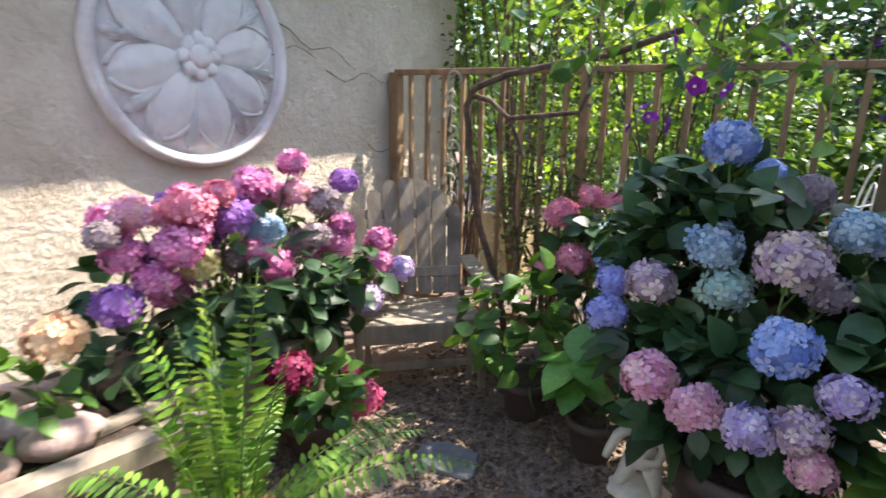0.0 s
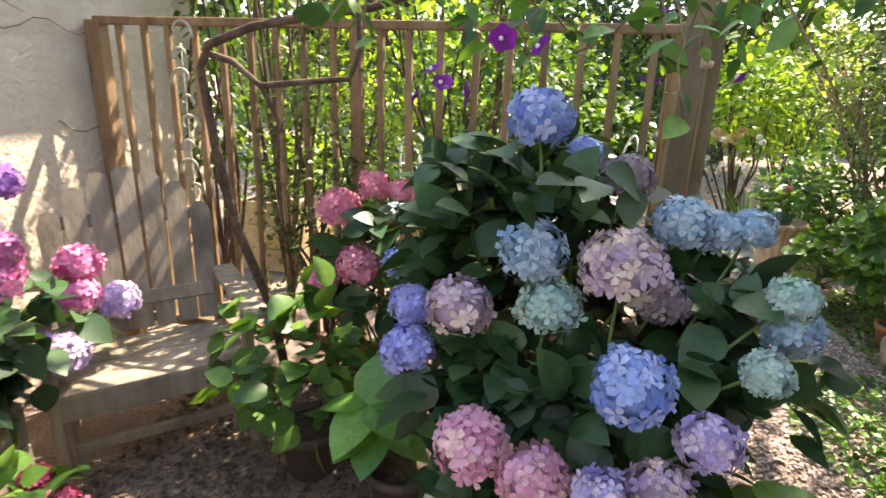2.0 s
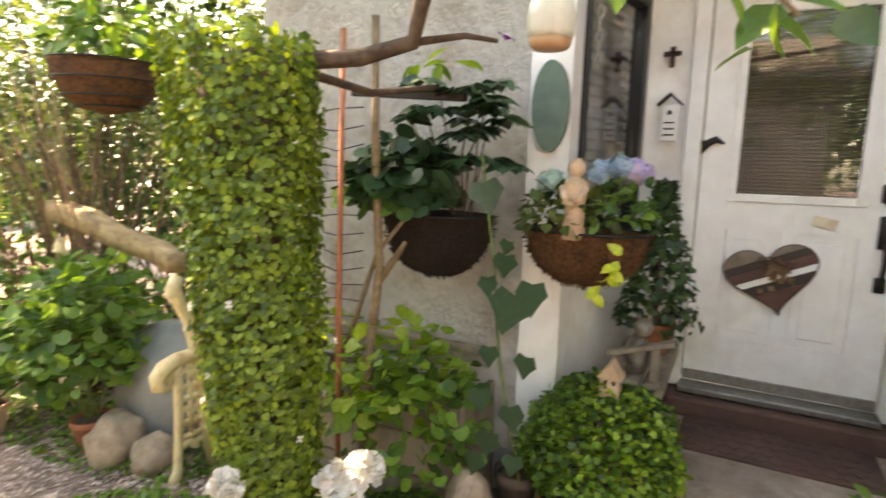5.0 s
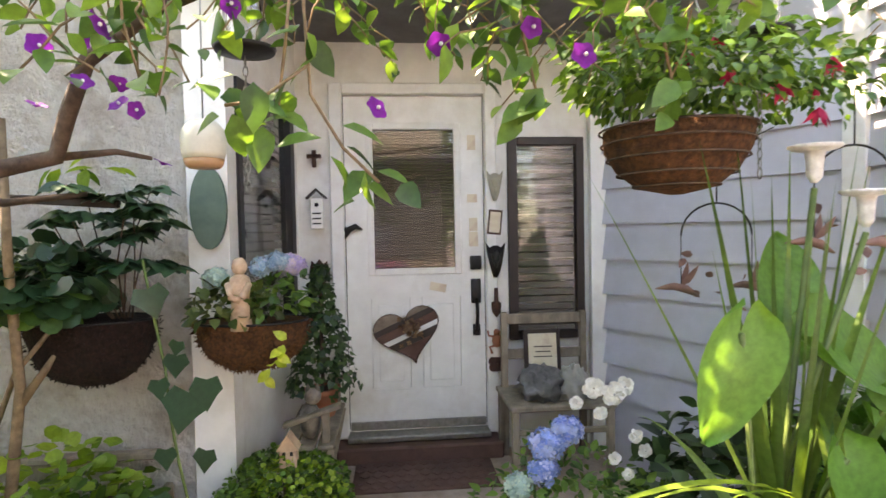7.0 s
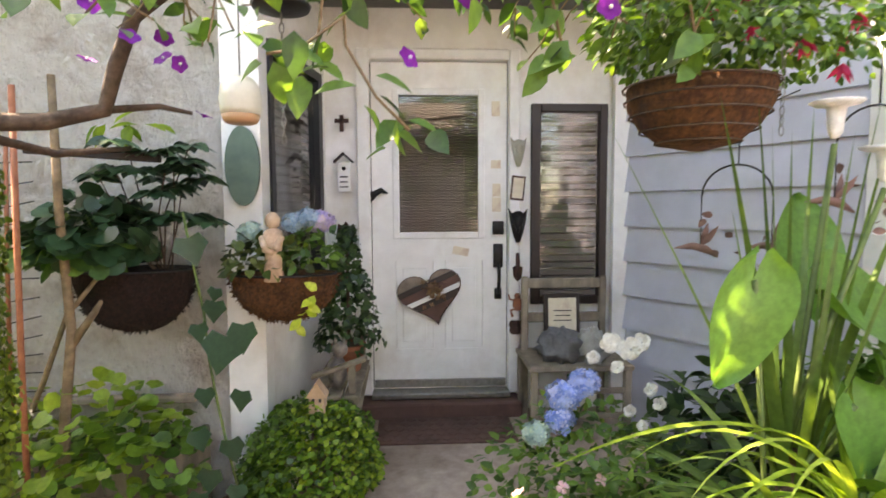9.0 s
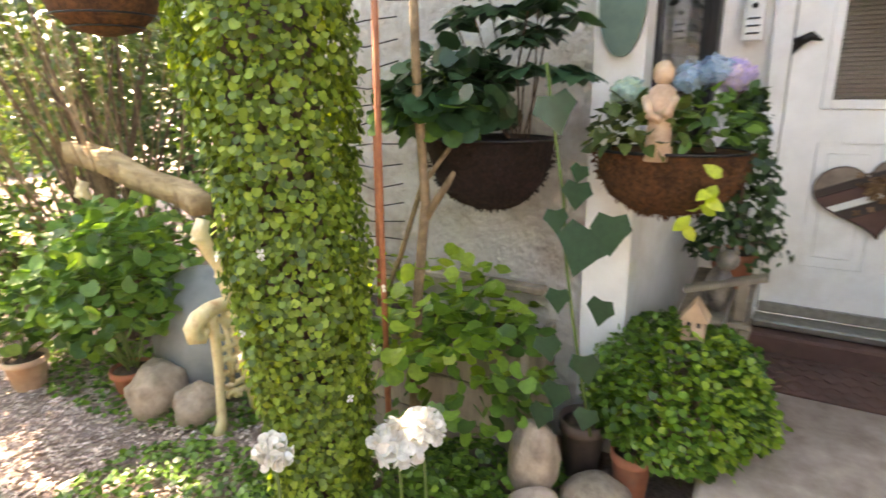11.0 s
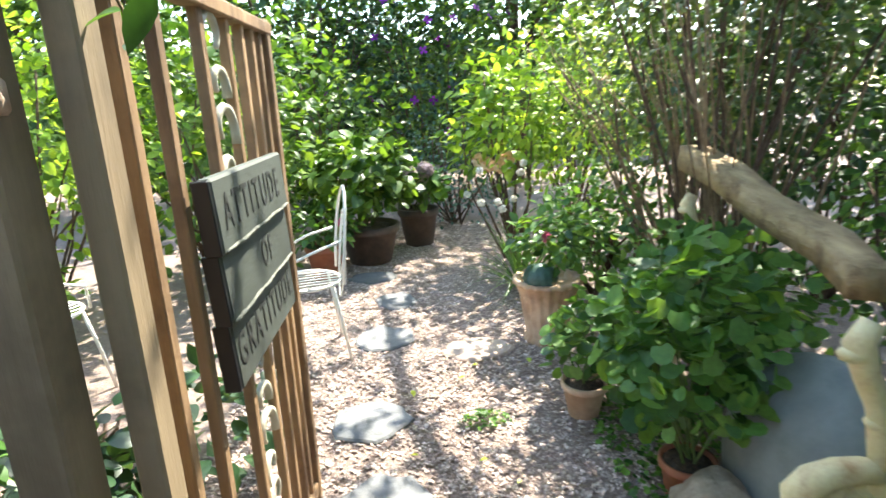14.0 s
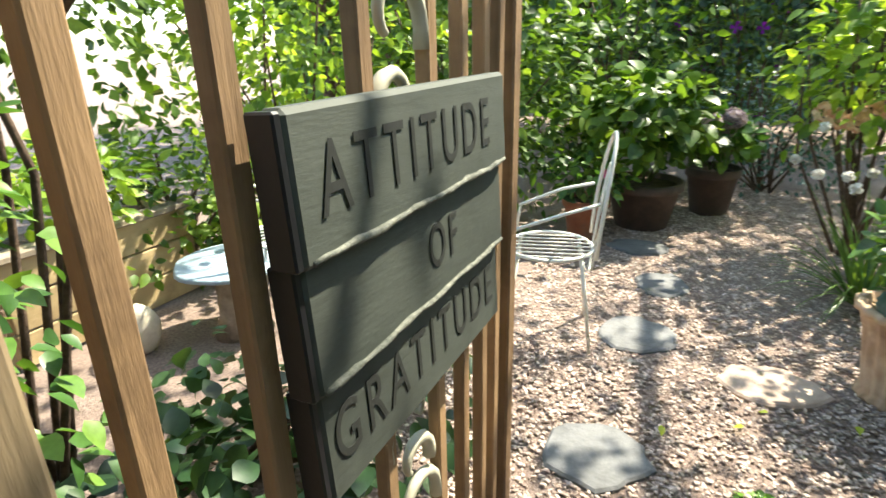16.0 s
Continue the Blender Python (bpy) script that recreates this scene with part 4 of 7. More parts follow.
redp = thing("potted_hydrangea", (-0.86, 1.62, 0), "small potted hydrangea with crimson and hot pink heads", "hydrangea")
pot((-0.86, 1.62, 0), 0.11, 0.16, dark_pot, redp)
r1 = R(12)
foliage((-0.82, 1.66, 0.27), (0.17, 0.2, 0.13), 90, 0.09, mid_leaf, redp, r1, BROAD)
head(-0.86, 1.53, 0.40, .085, CRIMSON, redp, r1)
head(-0.70, 1.76, 0.24, .08, HOTPINK, redp, r1)
head(-0.80, 1.80, 0.30, .05, CRIMSON, redp, r1)


def frond(g, gl, base, way, length, rr, droop=0.6):
    base, way = Vector(base), Vector(way).normalized()
    pts = []
    p, d = base.copy(), (way + Vector((0, 0, 1.4))).normalized()
    n = 30
    for k in range(n + 1):
        pts.append(p.copy())
        d = (d + Vector((0, 0, -droop * 2.1 / n)) + way * 0.02).normalized()
        p += d * length / n
    g.tube(pts[::3], (0.004, 0.0012), 5)
    pos, ways, ups, size = [], [], [], []
    for k in range(3, n):
        d = (pts[k + 1] - pts[k - 1]).normalized()
        side = d.cross(Vector((0, 0, 1)))
        if side.length < 0.2:
            side = d.cross(way.cross(Vector((0, 0, 1))))
        side.normalize()
        t = k / n
        s = length * 0.12 * math.sin(math.pi * min(1, t * 0.86 + 0.14)) ** 0.7 * (1.1 - 0.35 * t)
        for sg in (-1, 1):
            pos.append(pts[k]), ways.append(side * sg + d * 0.25 + Vector((0, 0, -0.12)) + Vector(rr.normal(size=3)) * 0.08)
            ups.append(side.cross(d)), size.append(s)
    gl.scatter(NARROW, pos, ways, ups, size)


fern = thing("sword_fern", (-0.42, 0.95, 0), "tall green sword fern with arching fronds in a pot", "fern")
pot((-0.42, 0.95, 0), 0.16, 0.30, terracotta, fern)
r1 = R(13)
gs, gl = Geo(), Geo()
for wx, wy, ln in ((-.5, -.25, .72), (-.15, .02, .78), (.1, .25, .76), (.75, .7, .7), (-.8, -.5, .66), (.3, -.3, .6), (.55, .2, .62), (-.4, .5, .62), (.2, .8, .66), (-.05, -.6, .6), (-.9, .2, .55), (.9, .1, .55), (.4, .9, .62), (-.2, .3, .6), (.1, -.1, .66), (-.3, -.1, .62)):
    up = 0.28 if abs(wx) + abs(wy) < 0.8 else 0.62
    frond(gs, gl, (-0.42 + wx * .06, 0.95 + wy * .06, 0.28), (wx + r1.uniform(-.1, .1), wy, 0.0 if up > .4 else 1.4), ln, r1, up)
part("frond_stem", gs, green_stem, fern, kind="stuff")
part("frond_leaves", gl, fern_leaf, fern, kind="stuff")

pink_stone = surface("pinkish_stone", [rgb(168, 138, 128), rgb(204, 178, 168)], 16, rgb(132, 108, 100), 5, 0.85, 0.7, 30, vary=0.1, dist=0.02)
trough = thing("stone_trough", (-1.0, 0.62, 0), "low weathered timber trough edged with pinkish stones", "trough")
part("timber", Geo().box((-0.80, 0.66, 0.45), (0.08, 0.9, 0.09), pose(0, 0, 0, 0, 0, -8), 0.012), old_wood, trough, smooth=False)
part("timber", Geo().box((-1.35, 0.62, 0.45), (0.08, 0.8, 0.09), pose(0, 0, 0, 0, 0, -8), 0.012), old_wood, trough, smooth=False)
for y in (0.28, 1.0):
    part("support", Geo().box((-1.05, y - .03, 0.20), (0.5, 0.09, 0.42), bev=0.012), old_wood, trough, smooth=False)
for k in range(9):
    r2 = R(70 + k)
    part("stone", Geo().blob((-0.95 - 0.16 * (k % 3) + r2.uniform(-.03, .03), 0.36 + 0.21 * (k // 3), 0.47 + r2.uniform(0, .03)), (0.09, 0.11, 0.05), 0.25, 1.6, 14), pink_stone, trough)
part("filling", Geo().box((-1.08, 0.64, 0.40), (0.5, 0.68, 0.06), bev=0.01), soil, trough)
og = thing("orange_flower_plant", (-1.0, 0.72, 0.5), "cream and orange hydrangea with fresh green leaves", "flower")
r1 = R(14)
foliage((-1.05, 0.66, 0.60), (0.2, 0.26, 0.14), 80, 0.085, mid_leaf, og, r1, BROAD)
head(-0.93, 0.80, 0.79, .075, CREAM, og, r1)

# ---- the large hydrangea ----
hyd = thing("hydrangea_bush", (0.55, 2.2, 0), "large hydrangea bush with blue, mauve and pink heads in clay", "hydrangea")
pot((0.66, 2.06, 0), 0.22, 0.36, dark_pot, hyd)
r1 = R(15)
HEADS = []
for a in ("0.46 2.28 1.31 .088 BLUE", "0.58 2.32 1.22 .05 BLUE", "0.70 2.35 1.16 .075 DUST", "0.84 2.25 1.07 .08 SKY", "0.92 2.27 1.05 .065 SKY", "1.01 2.30 1.06 .06 SKY",
          "0.48 2.12 1.0 .09 SKY", "0.53 2.08 .88 .082 MINT", "0.69 2.10 .99 .105 MAUVE", "0.80 2.15 .90 .07 DUST", "0.32 2.03 .87 .085 MAUVE", "0.18 2.10 .83 .064 PERI",
          "0.19 2.03 .74 .072 PERI", "0.71 1.87 .81 .09 BLUE", "0.40 1.79 .67 .084 PINK", "0.53 1.78 .62 .082 PINK", "0.67 1.76 .61 .072 LILAC", "0.78 1.79 .63 .07 MAUVE",
          "0.86 1.82 .74 .066 LILAC", "0.98 1.95 .84 .056 MINT", "1.07 2.10 .88 .07 SKY", "1.05 2.08 .96 .06 MINT", "0.82 1.76 .55 .06 PINK"):
    x, y, z, r, pal = a.split()
    m = {"BLUE": BLUE, "DUST": DUST, "SKY": SKY, "MINT": MINT, "MAUVE": MAUVE, "PERI": PERI, "PINK": PINK, "LILAC": LILAC}[pal]
    r = float(r) * 0.9
    HEADS.append((float(x), float(y), float(z), r))
    head(float(x), float(y), float(z), r, m, hyd, r1)
foliage((0.57, 2.26, 0.82), (0.46, 0.34, 0.42), 980, 0.12, dark_leaf, hyd, r1, BROAD, clear=HEADS)
foliage((0.62, 2.02, 0.55), (0.38, 0.18, 0.24), 300, 0.115, dark_leaf, hyd, r1, BROAD, clear=HEADS)
foliage((0.45, 2.42, 1.13), (0.3, 0.16, 0.12), 70, 0.13, dark_leaf, hyd, r1, BROAD, inner=0.2, clear=HEADS)
foliage((0.98, 2.17, 0.78), (0.2, 0.17, 0.26), 130, 0.11, dark_leaf, hyd, r1, BROAD, clear=HEADS)
stems((0.6, 2.1, 0.36), [h_[:3] for h_ in HEADS], 0.007, green_stem, hyd, r1)
low = thing("broadleaf_sprig", (1.0, 1.83, 0), "low sprig of broad dark green leaves in a pot", "plant")
pot((1.0, 1.86, 0), 0.09, 0.2, dark_pot, low)
r2 = R(16)
ang = np.arange(9) * 0.75
part("leaf_whorl", Geo().scatter(BROAD, [(1.0, 1.85, 0.60 - .02 * k) for k in range(9)], [(math.cos(a), math.sin(a), 0.1) for a in ang], [(0, 0, 1)] * 9, r2.uniform(.13, .2, 9)), mid_leaf, low, kind="stuff")
stems((1.0, 1.86, 0.18), [(1.0, 1.85, 0.6)], 0.006, green_stem, low, r2)

rose = thing("pink_hydrangea", (-0.1, 2.72, 0), "hydrangea with small rose pink heads before the fence", "hydrangea")
pot((-0.08, 2.72, 0), 0.16, 0.26, dark_pot, rose)
r1 = R(17)
RH = ((-.29, 2.75, .91, .078, ROSE), (-.16, 2.77, 1.0, .059, ROSE), (-.05, 2.77, .99, .046, ROSE), (-.17, 2.62, .73, .075, ROSE), (-.32, 2.62, .64, .062, ROSE), (.03, 2.5, .80, .056, BLUE), (.17, 2.5, .85, .059, LILAC))
for x, y, z, r, m in RH:
    head(x, y, z, r, m, rose, r1)
foliage((-0.03, 2.74, 0.66), (0.32, 0.2, 0.36), 260, 0.11, dark_leaf, rose, r1, BROAD, clear=[h_[:4] for h_ in RH])
stems((-.08, 2.72, .24), [h_[:3] for h_ in RH], .006, green_stem, rose, r1)
leafp = thing("potted_leafy_plant", (-0.27, 2.4, 0), "leafy green plant in a dark clay pot", "plant")
pot((-0.27, 2.4, 0), 0.12, 0.2, dark_pot, leafp)
r1 = R(18)
foliage((-0.30, 2.38, 0.42), (0.26, 0.2, 0.3), 150, 0.10, mid_leaf, leafp, r1, BROAD)
young = thing("young_hydrangea", (0.08, 2.28, 0), "young plant with large fresh green leaves in a round pot", "plant")
pot((0.10, 2.28, 0), 0.11, 0.19, dark_pot, young)
r2 = R(19)
stems((0.08, 2.28, 0.18), [(0.02, 2.2, 0.44)], 0.006, green_stem, young, r2)
part("leaf_whorl", Geo().scatter(BROAD, [(0.02, 2.2, 0.44)] * 5 + [(0.04, 2.22, 0.36)] * 5, [(-1, 0, 0), (-.3, -.9, -.3), (.8, -.5, 0), (.2, .4, 1), (.7, .4, .2), (-.8, .5, -.1), (.9, -.1, -.2), (0, -1, -.4), (-.7, -.7, -.3), (.4, .9, 0)],
     [(0, 0, 1)] * 3 + [(0, -1, .3)] + [(0, 0, 1)] * 6, r2.uniform(.14, .2, 10)), hosta_leaf, young, kind="stuff")

cher = Geo()
cx, cy = 0.33, 2.14
cher.blob((cx + .01, cy, 0.022), (0.115, 0.10, 0.034), 0.18, 2.4, 24)
for sx, lean in ((-.03, -.035), (.045, .03)):
    cher.tube([(cx + sx + lean, cy - .02, .035), (cx + sx + lean * .8, cy - .02, .07), (cx + sx + lean * .3, cy - .012, .11), (cx + sx * .8, cy, .16)], [.02, .024, .031, .038], 12)
cher.lathe((cx + .005, cy, .14), [(.02, 0), (.058, .01), (.056, .035), (.047, .07), (.052, .11), (.05, .135), (.03, .15), (.018, .165)], 20, .08)
cher.tube([(cx - .045, cy, .275), (cx - .085, cy - .015, .235), (cx - .105, cy - .035, .185), (cx - .115, cy - .05, .15)], [.022, .021, .018, .013], 12)
cher.tube([(cx + .05, cy, .275), (cx + .085, cy - .02, .24), (cx + .07, cy - .06, .2), (cx + .03, cy - .075, .2)], [.022, .02, .017, .013], 12)
cher.blob((cx + .01, cy - .01, .345), (.046, .046, .05), .08, 2, 18)
solid("garden_statue", cher, statue_m, "small white stone cherub statue on the litter", "statue", kind="", smooth=True)

# bare curved branch in front of the fence
branch = thing("bare_branch", (-0.85, 2.93, 0), "dark bare curving branch of a vine on the fence", "branch")
part("limb", Geo().tube([(-0.66, 2.95, 0.0), (-0.72, 2.95, 0.35), (-0.87, 2.95, 0.73), (-0.93, 2.93, 1.1), (-0.95, 2.91, 1.40), (-0.90, 2.9, 1.49), (-0.7, 2.9, 1.56), (-0.45, 2.89, 1.60), (-0.2, 2.88, 1.63), (0.15, 2.8, 1.72), (0.5, 2.7, 1.85)], (0.022, 0.014), 8), bark, branch)
part("limb", Geo().tube([(-0.93, 2.91, 1.46), (-0.8, 2.9, 1.43), (-0.68, 2.9, 1.34), (-0.5, 2.89, 1.36), (-0.3, 2.89, 1.38), (-0.25, 2.88, 1.48), (-0.26, 2.86, 1.75)], (0.016, 0.009), 8), bark, branch)
part("limb", Geo().tube([(-0.68, 2.9, 1.34), (-0.62, 2.92, 1.2), (-0.66, 2.95, 0.9), (-0.6, 2.95, 0.5)], (0.01, 0.005), 6), bark, branch)

# ---- leafy column, bench, stones ----
col = thing("creeper_column", (2.1, 2.74, 0), "upright post thickly covered in small round creeper leaves", "column")
part("trunk", Geo().tube([(2.2, 2.695, -.02), (2.18, 2.695, .5), (2.14, 2.695, 1.2), (2.11, 2.695, 1.78)], [.075, .08, .11, .14], 14), bark, col)
r1 = R(21)
n = 18000
zz = r1.uniform(0.05, 1.82, n)
aa = r1.uniform(0, 2 * math.pi, n)
axx = 2.205 - 0.05 * zz
rad = np.array([0.13 + 0.052 * z + 0.045 * noise.noise((math.cos(a) * 1.6, math.sin(a) * 1.6, z * 3)) for a, z in zip(aa, zz)]) * r1.uniform(0.84, 1.06, n)
P = np.stack([axx + rad * np.cos(aa), 2.695 + rad * np.sin(aa), zz], 1)
O = np.stack([np.cos(aa), np.sin(aa), np.zeros(n)], 1)
W = O * 0.25 + np.array([0, 0, -1.0]) + r1.normal(size=(n, 3)) * 0.45
part("leaves", Geo().scatter(ROUND, P, W, O + np.array([0, 0, 0.45]) + r1.normal(size=(n, 3)) * 0.3, r1.uniform(0.012, 0.025, n)), moss_leaf, col, kind="stuff")
wp = r1.integers(0, n, 16)
part("blossom", Geo().scatter(FLORET, P[wp] + O[wp] * 0.03, W[wp], O[wp], 0.014), WHITE, col, kind="stuff")

bench = thing("iron_bench", (2.6, 4.3, 0), "old seatless bench with ornate cream iron ends and timber rail", "bench")


def bench_end(y, dx=0.0):
    e = Geo()
    post = [(2.455, .95), (2.43, .90), (2.46, .82), (2.505, .74), (2.53, .65), (2.545, .55), (2.55, .42), (2.57, .22), (2.61, .0)]
    e.tube([(x, y, z) for x, z in post], [.026, .034, .028, .03, .036, .032, .03, .028, .03], 10)
    e.blob((2.43, y, .875), (.042, .03, .022), .1, 2, 12).blob((2.515, y, .70), (.04, .03, .02), .1, 2, 12)
    arm = [(2.55, .56), (2.49, .575), (2.43, .572), (2.37, .555), (2.335, .52), (2.34, .48), (2.375, .465), (2.395, .49), (2.38, .51)]
    e.tube([(x, y, z) for x, z in arm], [.03, .032, .036, .038, .036, .032, .026, .02, .014], 10)
    leg = [(2.425, .56), (2.435, .44), (2.43, .3), (2.42, .16), (2.41, .05), (2.39, .0)]
    e.tube([(x, y, z) for x, z in leg], [.03, .022, .02, .02, .022, .03], 10)
    for z in (.38, .2):
        e.tube([(2.43, y, z), (2.57, y, z - .005)], .014, 8)
    e.tube([(2.49, y, .56), (2.495, y, .38), (2.49, y, .2)], .012, 8)
    for x, z, s_, fl in ((2.46, .49, .032, 1), (2.525, .48, .032, -1), (2.46, .42, .026, -1), (2.525, .42, .026, 1), (2.46, .31, .034, 1), (2.53, .30, .034, -1), (2.46, .25, .026, -1), (2.53, .25, .026, 1), (2.47, .15, .03, 1), (2.54, .14, .03, -1)):
        scroll(e, (x, y, z), (1, 0, 0), s_, fl, .013)
    e.v = [(x + dx, b, z) for x, b, z in e.v]
    return e


for y, dx in ((3.5, 0.0), (5.06, .36)):
    part("bench_end", bench_end(y, dx), iron_cream, bench, "cream painted cast-iron end, rusting")
part("back_rail", Geo().tube([(2.83, 5.16, 1.13), (2.825, 5.12, 1.125), (2.785, 4.7, 1.085), (2.735, 4.35, 1.02), (2.69, 3.95, .985), (2.62, 3.76, .97), (2.585, 3.68, .965)], [.07, .082, .078, .07, .068, .064, .06], 4), surface("pale_bench_timber", [rgb(132, 106, 76), rgb(184, 158, 118)], 14, rgb(92, 70, 48), 9, 0.8, 0.9, 26, stretch=(1, .25, 1), dist=.02), bench, "pale worn timber rail")

solid("grey_boulder", Geo().blob((2.77, 3.97, 0.18), (0.27, 0.35, 0.43), 0.06, 1.2, 36), grey_stone, "large smooth blue-grey boulder", "boulder", kind="", smooth=True)
solid("round_rock", Geo().blob((2.40, 3.93, 0.09), (0.14, 0.13, 0.14), 0.22, 1.7, 24), stone_m, "rough brown-grey rock at the path edge", "rock", kind="", smooth=True, group="rocks by the path")
solid("round_rock", Geo().blob((2.44, 3.70, 0.06), (0.11, 0.10, 0.10), 0.22, 1.7, 24), stone_m, "rough brown-grey rock at the path edge", "rock", kind="", smooth=True, group="rocks by the path")


def potted(name, c, r, h, pm, label, cat, leaf_c, leaf_r, n, size, lm, seed, shape=LEAF, flute=0, group=""):
    t = thing(name, c, label, cat, group)
    pot(c, r, h, pm, t, flute=flute)
    rr = R(seed)
    foliage(leaf_c, leaf_r, n, size, lm, t, rr, shape)
    tops, _ = shell_points(leaf_c, leaf_r, 9, rr, 0.7)
    stems((c[0], c[1], c[2] + h * .88), [tuple(q) for q in tops], 0.006, green_stem, t, rr)
    return t


potted("potted_shrub", (2.40, 4.12, 0), .095, .17, terracotta, "bushy deep green geranium in a terracotta pot", "shrub", (2.42, 4.26, .55), (.29, .36, .40), 640, .07, mid_leaf, 31, ROUND)
potted("potted_shrub", (2.2, 4.72, 0), .1, .17, pale_pot, "trailing green plant in a small pale pot", "shrub", (2.3, 4.8, .33), (.26, .24, .22), 260, .06, mid_leaf, 32, ROUND)
urn = thing("fluted_urn", (2.22, 5.56, 0), "tall fluted pale clay urn with a flowering plant", "urn")
part("urn_body", Geo().lathe((2.22, 5.56, 0), [(.13, 0), (.14, .02), (.12, .04), (.16, .3), (.18, .36), (.2, .37), (.2, .4), (.17, .4), (.16, .36)], 72, 0, 18, .045), pale_pot, urn)
r1 = R(33)
foliage((2.3, 5.62, .62), (.3, .3, .26), 380, .07, mid_leaf, urn, r1, LEAF)
part("cactus_ball", Geo().lathe((2.16, 5.48, .36), [(.02, 0), (.08, .02), (.1, .07), (.07, .13), (.005, .15)], 36, 0, 12, .07), grey_leaf, urn, "round ribbed grey cactus")
part("flower", Geo().scatter(FLORET, [(2.2, 5.5, .66)] * 6, rand_dirs(6, r1), rand_dirs(6, r1), .035), HOTPINK, urn)
r2 = R(34)


def strap(g, base, way, length, width, droop, n=10):
    """A long narrow leaf, keeled, arching over."""
    base, d = Vector(base), Vector(way).normalized()
    side = d.cross(Vector((0, 0, 1)))
    if side.length < 1e-3:
        side = Vector((1, 0, 0))
    side.normalize()
    v = []
    p = base.copy()
    for k in range(n + 1):
        t = k / n
        w = width * (0.55 + 0.45 * math.sin(math.pi * min(1, t * 1.3 + .1))) * (1 - t ** 3)
        nrm = side.cross(d)
        v += [p - side * w + nrm * w * .35, p.copy(), p + side * w + nrm * w * .35]
        d = (d + Vector((0, 0, -droop / n))).normalized()
        p = p + d * length / n
    g.add(v, [(3 * k + j, 3 * k + j + 1, 3 * k + 4 + j, 3 * k + 3 + j) for k in range(n) for j in (0, 1)])


def strap_clump(c, n, length, width, droop, material, parent, seed, spread=1.0, name="leaf_clump"):
    rr, g = R(seed), Geo()
    for k in range(n):
        a = rr.uniform(0, 2 * math.pi)
        e = rr.uniform(0.15, 1.0) * spread
        strap(g, (c[0] + .04 * math.cos(a), c[1] + .04 * math.sin(a), c[2]), (math.cos(a) * e, math.sin(a) * e, 1), length * rr.uniform(.6, 1.1), width * rr.uniform(.7, 1.2), droop * rr.uniform(.5, 1.4))
    return part(name, g, material, parent, kind="stuff")


agap = thing("grassy_clump", (2.25, 6.5, 0), "grassy clump of strap leaves beside the path", "plant")
strap_clump((2.25, 6.5, 0), 90, .7, .009, 1.3, strap_leaf, agap, 35)
g = Geo()
for k in range(8):
    q = (2.25 + r2.uniform(-.4, .3), 6.4 + r2.uniform(-.4, .4), .75 + r2.uniform(-.1, .2))
    g.scatter(FLORET, [q] * 10, rand_dirs(10, r2), rand_dirs(10, r2), .03)
part("white_flower_scatter", g, WHITE, agap, kind="stuff")

# ground cover and white roses at the column
cov = thing("ground_cover", (2.3, 2.6, 0), "low carpet of small round green leaves round the column", "ground cover", kind="stuff")


def carpet(c, rad, n, size, h, seed, parent, mat_=None, name="leaf_carpet", shape=None):
    rr = R(seed)
    a, q = rr.uniform(0, 2 * math.pi, n), np.sqrt(rr.uniform(0, 1, n))
    x, y = c[0] + rad[0] * q * np.cos(a), c[1] + rad[1] * q * np.sin(a)
    z = np.array([h * (1 - qq ** 2) * (0.6 + 0.8 * abs(noise.noise((xx * 4, yy * 4, seed)))) for xx, yy, qq in zip(x, y, q)]) * rr.uniform(.75, 1.05, n) + c[2] + .012
    way = rr.normal(size=(n, 3)) * [1, 1, .3]
    up = rr.normal(size=(n, 3)) * .4 + [0, 0, 1]
    return part(name, Geo().scatter(shape or ROUND, np.stack([x, y, z], 1), way, up, rr.uniform(.6, 1.2, n) * size), mat_ or ground_leaf, parent, kind="stuff")


carpet((2.25, 2.62, 0), (.55, .5), 3000, .028, .24, 41, cov)
carpet((2.0, 3.15, 0), (.4, .6), 1500, .026, .09, 42, cov)
carpet((2.62, 2.35, 0), (.35, .35), 1600, .028, .2, 43, cov)
carpet((2.5, 4.3, 0), (.3, .9), 1400, .03, .07, 44, cov)


def rose_bloom(c, r, seed, name="rose_bloom"):
    t = thing(name, (c[0], c[1], 0), "white ruffled rose above the ground cover", "flower")
    rr = R(seed)
    d = rand_dirs(170, rr)
    d = d[d[:, 2] > -.5]
    part("petals", Geo().scatter(ROUND, np.array(c) + d * r * rr.uniform(.45, .85, (len(d), 1)), np.cross(d, rand_dirs(len(d), rr)) + d * .9, d + rr.normal(size=d.shape) * .4, r * .5).blob(c, (r * .6, r * .6, r * .5), .1, 3, 12), WHITE, t)
    part("stem", Geo().tube([(c[0] + .02, c[1] + .02, 0), (c[0] + .01, c[1], c[2] * .5), c], .005, 6), green_stem, t)


rose_bloom((2.20, 2.40, .44), .075, 45)
rose_bloom((2.27, 2.36, .47), .06, 46)
rose_bloom((1.94, 2.62, .50), .05, 47)

